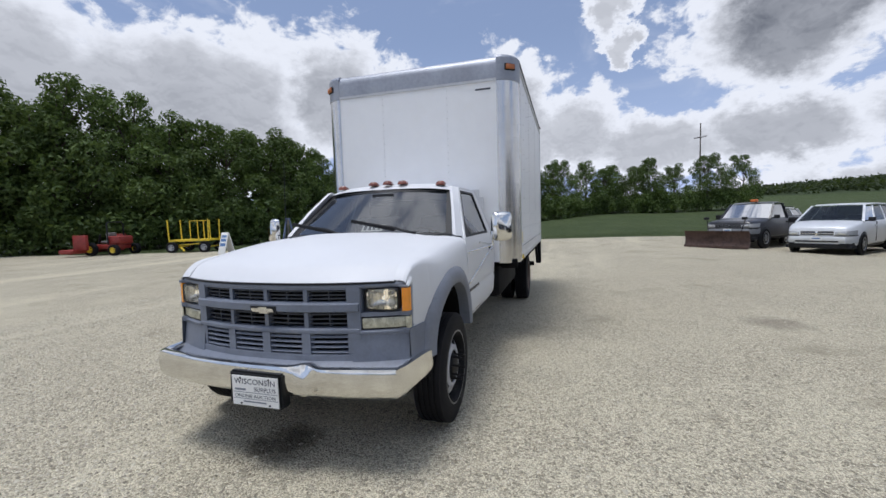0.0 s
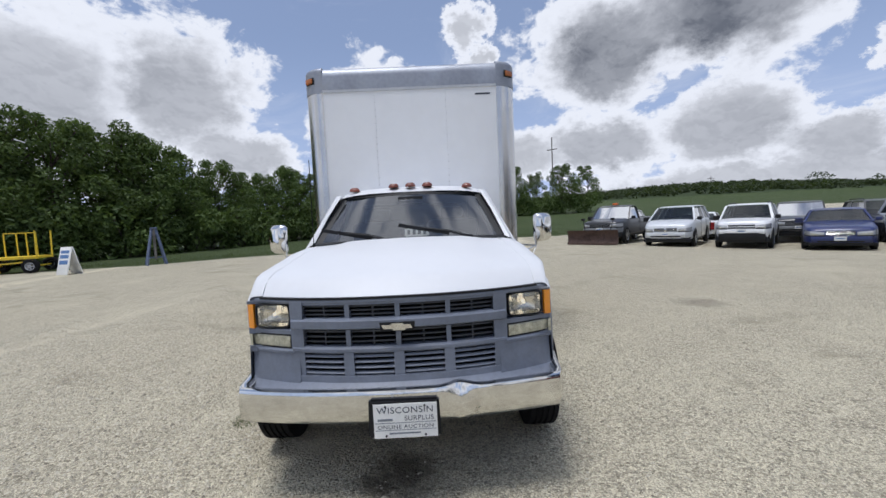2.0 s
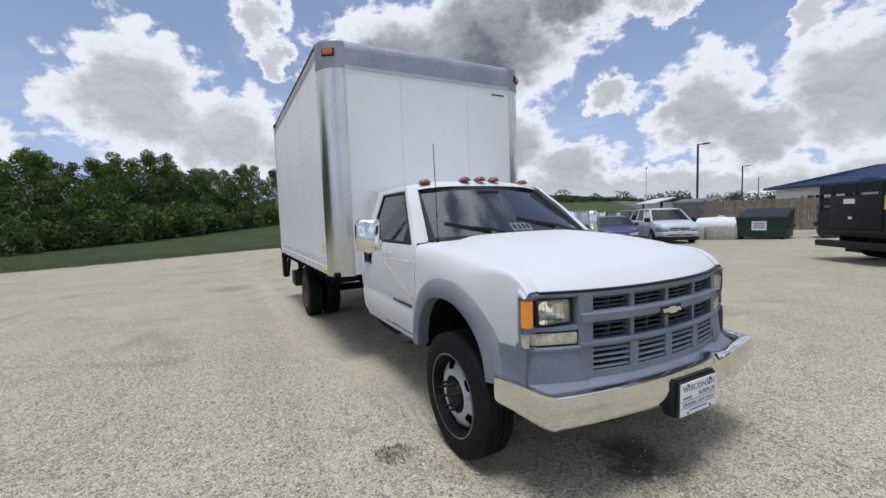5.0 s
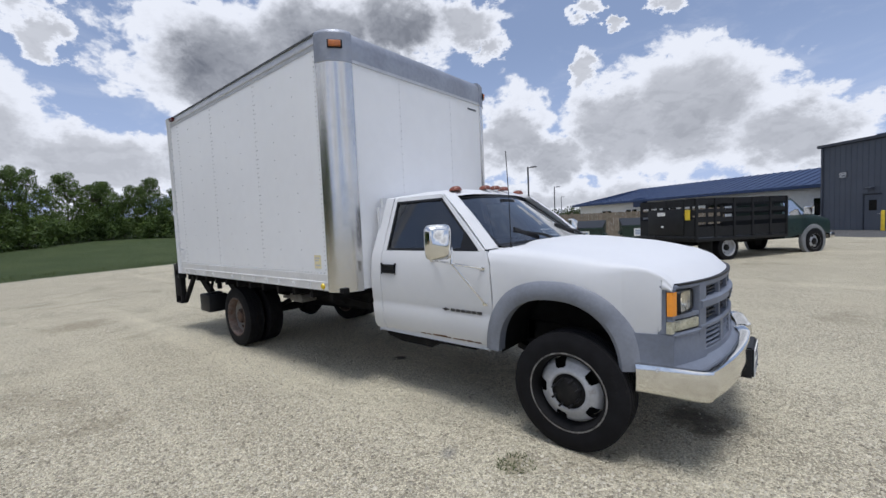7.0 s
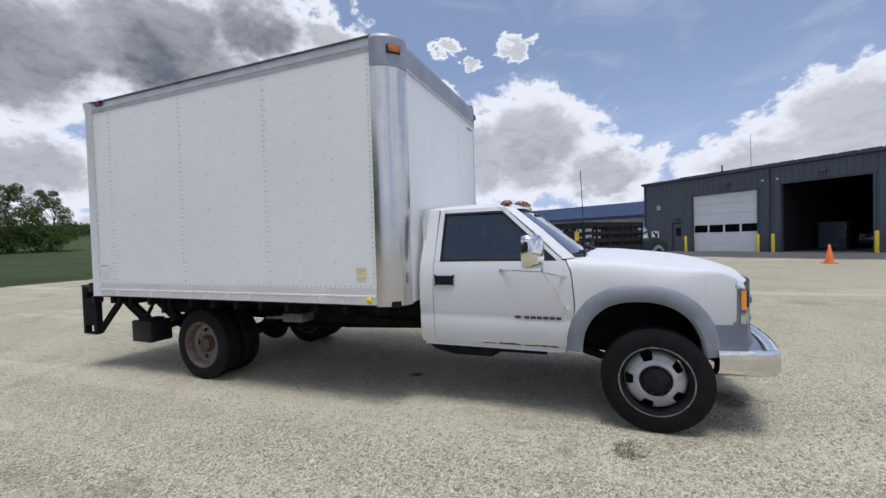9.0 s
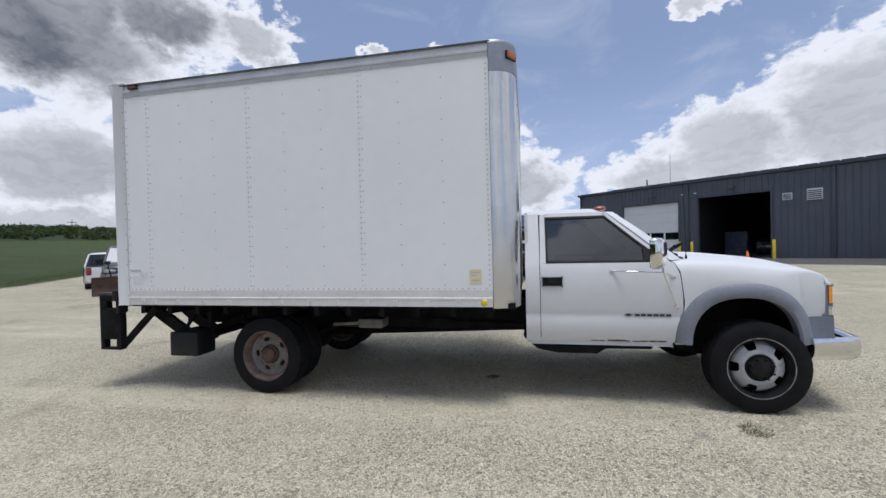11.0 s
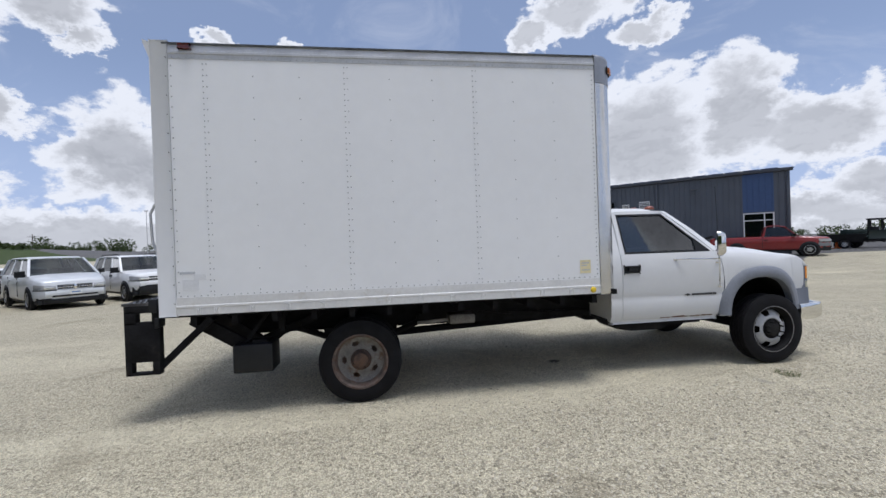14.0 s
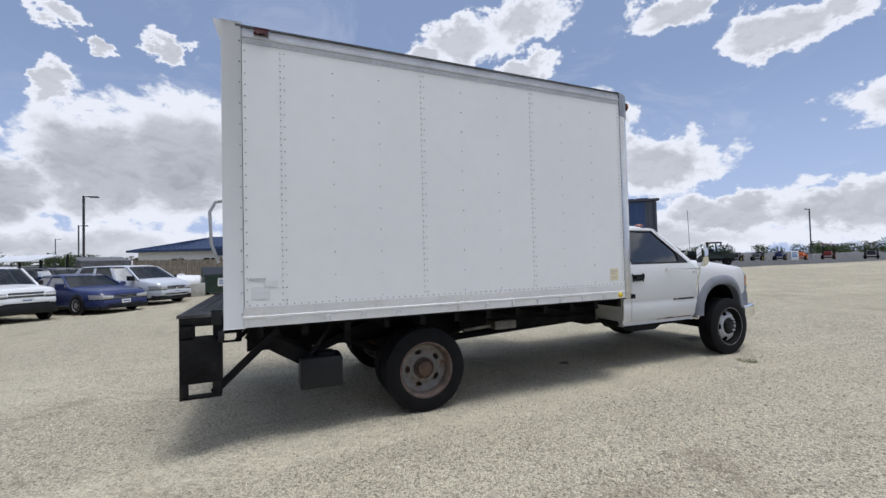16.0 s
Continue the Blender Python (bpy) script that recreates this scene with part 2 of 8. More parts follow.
M = dict(
    white=material("white_paint", (0.63, 0.64, 0.655), 0.45, var=0.015, scale=2.0, spec=0.3),
    box_white=material("box_panel_white", (0.80, 0.81, 0.825), 0.42, var=0.02, scale=0.8, bump=0.03, bump_scale=9),
    aluminium=material("aluminium", (0.62, 0.62, 0.61), 0.38, metal=1.0, var=0.12, scale=5, bump=0.08, bump_scale=40),
    rail=material("aluminium_rail", (0.50, 0.51, 0.53), 0.42, metal=0.35, var=0.08, scale=5, dirt=(0.45, 0.42, 0.37), dirt_amount=0.1, dirt_scale=6),
    rail_pale=material("pale_aluminium_rail", (0.70, 0.70, 0.70), 0.42, metal=0.15, var=0.06, scale=4, dirt=(0.50, 0.46, 0.40), dirt_amount=0.10, dirt_scale=6),
    cap=material("weathered_cap", (0.31, 0.33, 0.375), 0.45, metal=0.45, var=0.12, scale=2.5, dirt=(0.33, 0.34, 0.36), dirt_amount=0.15, dirt_scale=2.5),
    grey=material("grey_plastic", (0.155, 0.175, 0.22), 0.5, var=0.1, scale=5, bump=0.05, bump_scale=200, dirt=(0.27, 0.27, 0.28), dirt_amount=0.12),
    flare=material("grey_flare", (0.185, 0.20, 0.235), 0.55, var=0.1, scale=5, bump=0.05, bump_scale=200, dirt=(0.4, 0.4, 0.4), dirt_amount=0.1),
    chrome=material("chrome", (0.80, 0.79, 0.76), 0.09, metal=1.0, var=0.08, scale=7, dirt=(0.36, 0.32, 0.25), dirt_amount=0.02, dirt_scale=6),
    black=material("black_plastic", (0.011, 0.012, 0.014), 0.5, var=0.2, spec=0.3),
    frame=material("black_chassis", (0.009, 0.009, 0.010), 0.75, var=0.35, dirt=(0.045, 0.036, 0.028), dirt_amount=0.1, spec=0.15),
    rubber=material("tyre_rubber", (0.008, 0.008, 0.0095), 0.8, var=0.25, scale=8, bump=0.1, bump_scale=70, dirt=(0.05, 0.046, 0.04), dirt_amount=0.05, spec=0.2),
    rim=material("rim_grey_paint", (0.42, 0.43, 0.45), 0.5, metal=0.2, var=0.12, dirt=(0.2, 0.15, 0.11), dirt_amount=0.1, dirt_scale=9),
    rim_rust=material("rim_rusty", (0.13, 0.10, 0.085), 0.75, metal=0.1, var=0.35, scale=10, dirt=(0.085, 0.038, 0.02), dirt_amount=0.5, dirt_scale=9),
    rim_worn=material("rim_worn_paint", (0.20, 0.19, 0.175), 0.6, metal=0.1, var=0.25, scale=9, dirt=(0.10, 0.055, 0.03), dirt_amount=0.42, dirt_scale=8),
    rust=material("rust", (0.13, 0.065, 0.032), 0.9, var=0.45, scale=14, bump=0.4, bump_scale=70),
    amber=material("amber_lens", (0.85, 0.30, 0.02), 0.2, var=0.06, coat=0.6),
    lamp_red=material("dull_red_lens", (0.20, 0.055, 0.03), 0.35, var=0.2, coat=0.3),
    lens=material("clear_lens", (0.62, 0.63, 0.60), 0.12, var=0.15, scale=22, coat=0.8, metal=0.55),
    lens_dim=material("yellowed_lens", (0.50, 0.48, 0.36), 0.25, var=0.25, scale=26, coat=0.6),
    glass=glass("truck_glass", (0.012, 0.015, 0.02), see=0.5, gain=1.9), glass_dark=glass("car_glass", (0.006, 0.008, 0.010), 0.25, 0.8), screen=glass("car_windscreen", (0.010, 0.012, 0.014), 0.3, 0.6),
    seat=material("blue_grey_cloth", (0.13, 0.16, 0.22), 0.9, var=0.15, scale=30),
    dash=material("dark_blue_dash", (0.045, 0.055, 0.08), 0.6, var=0.15),
    paper=material("paper_white", (0.78, 0.78, 0.76), 0.7, var=0.04),
    ink=material("dark_ink", (0.06, 0.07, 0.09), 0.7, var=0.1),
    ink_blue=material("blue_ink", (0.10, 0.20, 0.42), 0.7, var=0.1),
    yellow=material("yellow_paint", (0.75, 0.55, 0.03), 0.45, var=0.1, scale=5, dirt=(0.25, 0.19, 0.08), dirt_amount=0.08),
    orange=material("orange_plastic", (0.80, 0.18, 0.04), 0.55, var=0.1),
)


def flip(name):
    return M[name]


def gravel_material():
    m = bpy.data.materials.new("ground_gravel_grass")
    m.use_nodes = True
    g = Graph(m.node_tree)
    b = m.node_tree.nodes["Principled BSDF"]
    where = g.node("ShaderNodeTexCoord").outputs["Object"]
    verge = g.node("ShaderNodeAttribute", attribute_name="verge").outputs["Fac"]
    tar = g.node("ShaderNodeAttribute", attribute_name="tar").outputs["Fac"]

    def cells(scale):
        n = g.node("ShaderNodeTexVoronoi")
        g.put(n.inputs["Vector"], where)
        n.inputs["Scale"].default_value = scale
        return n.outputs["Distance"], n.outputs["Color"]

    d1, c1 = cells(46.0)
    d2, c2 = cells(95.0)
    broad, patch, grit = g.noise(where, 0.16, 4.0), g.noise(where, 0.9, 5.0, 0.6), g.noise(where, 160.0, 2.0)
    tone = g.node("ShaderNodeSeparateColor")
    g.put(tone.inputs[0], c1)
    tone2 = g.node("ShaderNodeSeparateColor")
    g.put(tone2.inputs[0], c2)
    stone = g.mix(tone.outputs[0], rgb(0.26, 0.228, 0.162), rgb(0.80, 0.735, 0.555))
    small = g.mix(tone2.outputs[1], rgb(0.30, 0.266, 0.188), rgb(0.80, 0.735, 0.555))
    bare = g.mix(grit, rgb(0.60, 0.55, 0.40), rgb(0.74, 0.68, 0.505))
    loose = g.ramp(g.math("ADD", g.math("MULTIPLY", patch, 0.7), g.math("MULTIPLY", broad, 0.5)), 0.42, 0.68)
    is_stone = g.math("MULTIPLY", g.ramp(d1, 0.60, 0.45), g.ramp(tone.outputs[1], 0.30, 0.40))
    col = g.mix(g.math("MULTIPLY", loose, 0.75), bare, small)
    col = g.mix(g.math("MULTIPLY", is_stone, g.math("ADD", g.math("MULTIPLY", loose, 0.62), 0.36)), col, stone)
    # shade between the small stones, painted into the colour
    gap_shade = g.math("MULTIPLY", g.ramp(d2, 0.40, 0.68), 0.52)
    col = g.mix(gap_shade, col, rgb(0.17, 0.15, 0.12))
    streak_map = g.node("ShaderNodeMapping")
    g.put(streak_map.inputs[0], where)
    streak_map.inputs["Rotation"].default_value = (0, 0, radians(32))
    streak_map.inputs["Scale"].default_value = (0.05, 0.5, 1)
    worn = g.ramp(g.noise(streak_map.outputs[0], 1.0, 5.0, 0.6, 0.4), 0.52, 0.72)
    col = g.mix(g.math("MULTIPLY", worn, 0.55), col, rgb(0.76, 0.70, 0.52))
    damp = g.ramp(g.noise(where, 0.75, 6.0, 0.62, 0.7), 0.54, 0.72)
    col = g.mix(g.math("MULTIPLY", damp, 0.46), col, rgb(0.24, 0.205, 0.14))
    # oil drips and old dirt spots: x, y, radius
    for px, py, size, tint, amount in ((0.60, -0.05, 0.34, (0.075, 0.062, 0.045), 0.85), (-0.20, -1.33, 0.15, (0.20, 0.175, 0.10), 0.6), (-3.4, 4.4, 0.5, (0.2, 0.17, 0.13), 0.55),
                                       (-8.6, -2.2, 0.7, (0.24, 0.19, 0.12), 0.45), (-0.63, -1.48, 0.1, (0.2, 0.2, 0.2), 0.5), (-2.34, -0.27, 0.09, (0.05, 0.045, 0.04), 0.9), (3.5, 6.0, 0.6, (0.2, 0.17, 0.13), 0.4)):
        away = g.vec("DISTANCE", where, (px, py, 0), 1)
        spot = g.ramp(g.math("ADD", away, g.math("MULTIPLY", g.math("SUBTRACT", g.noise(where, 5.0, 5.0, 0.65), 0.5), size * 1.6)), size, size * 0.25, 0.0, amount)
        col = g.mix(spot, col, rgb(*tint))
    # grass beyond the edge of the gravel
    blades = g.noise(where, 26.0, 5.0, 0.7)
    mown = g.noise(where, 0.35, 4.0)
    grass = g.mix(blades, rgb(0.024, 0.040, 0.013), rgb(0.078, 0.108, 0.036))
    grass = g.mix(g.ramp(mown, 0.4, 0.7), grass, rgb(0.068, 0.090, 0.032))
    edge = g.math("ADD", verge, g.math("MULTIPLY", g.math("SUBTRACT", g.noise(where, 1.3, 5.0, 0.7), 0.5), 1.6))
    is_grass = g.ramp(edge, -0.15, 0.25)
    col = g.mix(is_grass, col, grass)
    scrub = g.node("ShaderNodeAttribute", attribute_name="scrub").outputs["Fac"]
    col = g.mix(g.ramp(g.math("ADD", scrub, g.math("MULTIPLY", g.math("SUBTRACT", mown, 0.5), 0.6)), 0.2, 0.5), col, g.mix(blades, rgb(0.020, 0.034, 0.012), rgb(0.055, 0.075, 0.030)))
    asphalt = g.mix(grit, rgb(0.085, 0.085, 0.088), rgb(0.17, 0.168, 0.165))
    is_tar = g.ramp(g.math("ADD", tar, g.math("MULTIPLY", g.math("SUBTRACT", patch, 0.5), 0.8)), -0.1, 0.1)
    col = g.mix(is_tar, col, asphalt)
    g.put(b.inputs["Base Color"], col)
    b.inputs["Roughness"].default_value = 0.95
    b.inputs["Specular IOR Level"].default_value = 0.25
    h = g.math("ADD", g.math("MULTIPLY", g.math("SUBTRACT", 1.0, d1), g.math("MULTIPLY", is_stone, 1.0)), g.math("MULTIPLY", g.math("SUBTRACT", 1.0, d2), 0.45))
    h = g.math("ADD", h, g.math("MULTIPLY", patch, 1.5))
    h = g.math("ADD", h, g.math("MULTIPLY", g.noise(where, 7.0, 4.0, 0.6), 2.2))
    n = g.node("ShaderNodeBump")
    n.inputs["Strength"].default_value, n.inputs["Distance"].default_value = 1.0, 0.022
    g.put(n.inputs["Height"], h)
    g.put(b.inputs["Normal"], n.outputs[0])
    return m


def leaf_material(name, dark, light):
    m = bpy.data.materials.new(name)
    m.use_nodes = True
    g = Graph(m.node_tree)
    b = m.node_tree.nodes["Principled BSDF"]
    island = g.node("ShaderNodeNewGeometry").outputs["Random Per Island"]
    one = g.node("ShaderNodeObjectInfo").outputs["Random"]
    col = g.mix(island, rgb(*dark), rgb(*light))
    col = g.mix(g.math("MULTIPLY", one, 0.45), col, rgb(dark[0] * 1.4, dark[1] * 1.15, dark[2]))
    g.put(b.inputs["Base Color"], col)
    b.inputs["Roughness"].default_value = 0.6
    b.inputs["Specular IOR Level"].default_value = 0.3
    see = g.node("ShaderNodeBsdfTranslucent")
    g.put(see.inputs[0], g.mix(0.5, col, rgb(0.12, 0.17, 0.02)))
    both = g.node("ShaderNodeMixShader")
    both.inputs[0].default_value = 0.35
    out = m.node_tree.nodes["Material Output"]
    g.put(both.inputs[1], b.outputs[0])
    g.put(both.inputs[2], see.outputs[0])
    g.put(out.inputs[0], both.outputs[0])
    return m


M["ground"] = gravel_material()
M["leaf"] = leaf_material("leaves", (0.032, 0.062, 0.017), (0.165, 0.240, 0.066))
M["bark"] = material("bark", (0.085, 0.07, 0.055), 0.95, var=0.4, scale=9, bump=0.6, bump_scale=30)

# ==== mesh helpers ====
def part(name, bm, mat, parent=None, label="", smooth=40.0, at=None):
    """Links a bmesh as one mesh object, under a thing or a part where one is given."""
    bmesh.ops.recalc_face_normals(bm, faces=bm.faces)
    me = bpy.data.meshes.new(name)
    if smooth:
        for f in bm.faces:
            f.smooth = True
        for e in bm.edges:
            e.smooth = len(e.link_faces) == 2 and e.calc_face_angle(3.0) < radians(smooth)
    bm.to_mesh(me)
    bm.free()
    for m in (mat if isinstance(mat, (list, tuple)) else (mat,)):
        me.materials.append(m)
    ob = new(name, me)
    if parent is not None:
        ob.parent = parent
    if at is not None:
        ob.matrix_local = at
    if label:
        ob["label"] = label
    return ob


def thing(name, label, category, group="", kind="", at=None):
    ob = tagged(new(name), label, category, group, kind)
    if at is not None:
        ob.matrix_world = at
    return ob


def box(bm, x0, x1, y0, y1, z0, z1, bevel=0.0, m=None, seg=2):
    r = bmesh.ops.create_cube(bm, size=1.0)
    vs = r["verts"]
    for v in vs:
        v.co = Vector((x0 + (v.co.x + 0.5) * (x1 - x0), y0 + (v.co.y + 0.5) * (y1 - y0), z0 + (v.co.z + 0.5) * (z1 - z0)))
    if m is not None:
        bmesh.ops.transform(bm, matrix=m, verts=vs)
    if bevel:
        es = list({e for v in vs for e in v.link_edges})
        bmesh.ops.bevel(bm, geom=es, offset=bevel, segments=seg, affect="EDGES", profile=0.5)
    return bm


def rod(bm, p, q, r, r2=None, n=10):
    """A round bar from p to q."""
    p, q = Vector(p), Vector(q)
    turn = (q - p).to_track_quat("Z", "Y").to_matrix().to_4x4()
    m = Matrix.Translation((p + q) / 2) @ turn
    bmesh.ops.create_cone(bm, cap_ends=True, segments=n, radius1=r, radius2=r if r2 is None else r2, depth=(q - p).length, matrix=m)
    return bm


def bar(bm, p, q, w, h, up=(0, 0, 1)):
    """A square bar from p to q."""
    p, q = Vector(p), Vector(q)
    a = (q - p).normalized()
    s = a.cross(Vector(up))
    s = (s if s.length > 1e-4 else a.cross(Vector((0, 1, 0)))).normalized()
    u = s.cross(a)
    rings = [[bm.verts.new(c + s * i * w / 2 + u * j * h / 2) for i, j in ((-1, -1), (1, -1), (1, 1), (-1, 1))] for c in (p, q)]
    bm.faces.new(rings[0])
    bm.faces.new(rings[1][::-1])
    for i in range(4):
        bm.faces.new((rings[0][i], rings[0][(i + 1) % 4], rings[1][(i + 1) % 4], rings[1][i]))
    return bm


def loft(bm, rings, closed=True, caps=True):
    """Skins a list of rings of points."""
    rows = [[bm.verts.new(p) for p in ring] for ring in rings]
    n = len(rows[0])
    for a, b in zip(rows, rows[1:]):
        for i in range(n if closed else n - 1):
            j = (i + 1) % n
            bm.faces.new((a[i], a[j], b[j], b[i]))
    if caps and closed:
        bm.faces.new(rows[0][::-1])
        bm.faces.new(rows[-1])
    return bm


def prism(bm, outline, axis, a, b):
    """A flat outline of (u, v) points pushed along an axis from a to b. x: (y, z); y: (x, z); z: (x, y)."""
    def p(u, v, w):
        return (w, u, v) if axis == "x" else (u, w, v) if axis == "y" else (u, v, w)
    return loft(bm, [[p(u, v, a) for u, v in outline], [p(u, v, b) for u, v in outline]])


def lathe(bm, profile, n=32, m=None, close=False):
    """Turns (r, y) points about the y axis."""
    rings = []
    for r, y in profile:
        rings.append([bm.verts.new((m or Matrix()) @ Vector((r * math.cos(2 * math.pi * i / n), y, r * math.sin(2 * math.pi * i / n)))) for i in range(n)])
    pairs = list(zip(rings, rings[1:])) + ([(rings[-1], rings[0])] if close else [])
    for a, b in pairs:
        for i in range(n):
            j = (i + 1) % n
            bm.faces.new((a[i], a[j], b[j], b[i]))
    return bm


def pipe(bm, pts, r, n=8):
    """A bent tube through points."""
    pts = [Vector(p) for p in pts]
    rings, side = [], None
    for i, p in enumerate(pts):
        d = (pts[min(i + 1, len(pts) - 1)] - pts[max(i - 1, 0)]).normalized()
        s = d.cross(Vector((0, 0, 1))) if side is None else side - d * side.dot(d)
        if s.length < 1e-4:
            s = d.cross(Vector((0, 1, 0)))
        side = s.normalized()
        u = d.cross(side)
        rings.append([p + (side * math.cos(2 * math.pi * k / n) + u * math.sin(2 * math.pi * k / n)) * r for k in range(n)])
    return loft(bm, rings)


def arc(cx, cy, r, a0, a1, n, ry=None):
    ry = r if ry is None else ry
    return [(cx + r * math.cos(radians(a0 + (a1 - a0) * i / n)), cy + ry * math.sin(radians(a0 + (a1 - a0) * i / n))) for i in range(n + 1)]


def BM():
    return bmesh.new()


# ==== ground ====
EDGE = [(-60, 0), (-12, -40), (-12.6, -30), (-13.6, -24), (-14.5, -20), (-15.9, -14), (-18.2, -10.5), (-20.0, -6), (-22.5, -1.5), (-24.6, 4), (-26.2, 9), (-30.5, 16), (-38, 30), (-55, 55)]
WALL_A, WALL_B = Vector((2.72, 32.2, 0)), Vector((19.45, 16.05, 0))


def smooth01(v, a, b):
    v = min(1.0, max(0.0, (v - a) / (b - a)))
    return v * v * (3 - 2 * v)


def verge(x, y):
    """Metres beyond the edge of the gravel."""
    pts = EDGE[1:]
    if y <= pts[0][1]:
        ex = pts[0][0]
    elif y >= pts[-1][1]:
        ex = pts[-1][0]
    else:
        for (xa, ya), (xb, yb) in zip(pts, pts[1:]):
            if ya <= y <= yb:
                ex = xa + (xb - xa) * (y - ya) / (yb - ya)
                break
    far = max(y - 75, -y - 60, x - 60)
    return max((ex - x) * 0.85, far)


def tar(x, y):
    """Metres inside the asphalt apron along the shop building."""
    d = (WALL_B - WALL_A).normalized()
    n = Vector((-d.y, d.x, 0))
    off = (Vector((x, y, 0)) - WALL_A).dot(n)
    return min(off + 6.0, y - (14.8 - 0.8 * max(0.0, 19 - x)))


def ground_z(x, y):
    z = smooth01(y, 4, 16) * max(-0.30, min(0.34, 0.06 + (0.013 if x > 0 else 0.03) * x))
    z += 0.047 * max(0.0, -26 - x) * smooth01(y, -22, 12) if x > -110 else 0.047 * 84 * smooth01(y, -22, 12)
    z += 5.0 * math.exp(-((x + 150) / 42) ** 2 - ((y - 98) / 62) ** 2)
    z += 0.03 * noise.noise((x * 0.15, y * 0.15, 0.0)) * smooth01(math.hypot(x + 2, y), 7, 15)
    return z


def spaced(lo, hi, fine_lo, fine_hi, step, grow=1.22):
    out = list(np.arange(fine_lo, fine_hi + 1e-6, step))
    s, v = step, fine_hi
    while v < hi:
        s *= grow
        v += s
        out.append(v)
    s, v = step, fine_lo
    while v > lo:
        s *= grow
        v -= s
        out.insert(0, v)
    return out


def build_ground():
    xs, ys = spaced(-1400, 1400, -34, 26, 0.75), spaced(-1400, 1400, -32, 36, 0.75)
    me = bpy.data.meshes.new("ground")
    verts = [(x, y, ground_z(x, y)) for y in ys for x in xs]
    w = len(xs)
    faces = [(j * w + i, j * w + i + 1, (j + 1) * w + i + 1, (j + 1) * w + i) for j in range(len(ys) - 1) for i in range(w - 1)]
    me.from_pydata(verts, [], faces)
    for name, fn in (("verge", verge), ("tar", tar), ("scrub", lambda x, y: smooth01(ground_z(x, y), 3.6, 5.4) * smooth01(-x, 70, 90))):
        layer = me.attributes.new(name, "FLOAT", "POINT")
        layer.data.foreach_set("value", [fn(x, y) for x, y, z in verts])
    for p in me.polygons:
        p.use_smooth = True
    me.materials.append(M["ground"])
    return tagged(new("ground", me), "pale limestone gravel yard with mown grass field beyond", "ground", kind="structure")


build_ground()

# ==== wheels ====
def tyre_mesh(bm, r, w, bead, grooves=4):
    """A tyre about the y axis, with circumferential grooves in its tread."""
    h = w / 2
    prof = [(bead, -h * 0.80), (bead + 0.012, -h * 0.93), (bead + (r - bead) * 0.45, -h * 1.0), (r - 0.035, -h * 0.93), (r - 0.012, -h * 0.84)]
    tread = h * 0.82
    prof.append((r - 0.002, -tread))
    for i in range(grooves):
        c = -tread + 2 * tread * (i + 1) / (grooves + 1)
        prof += [(r, c - 0.008), (r - 0.010, c - 0.005), (r - 0.010, c + 0.005), (r, c + 0.008)]
    prof += [(rr, -y) for rr, y in prof[5::-1]]
    return lathe(bm, prof, 48, close=True)


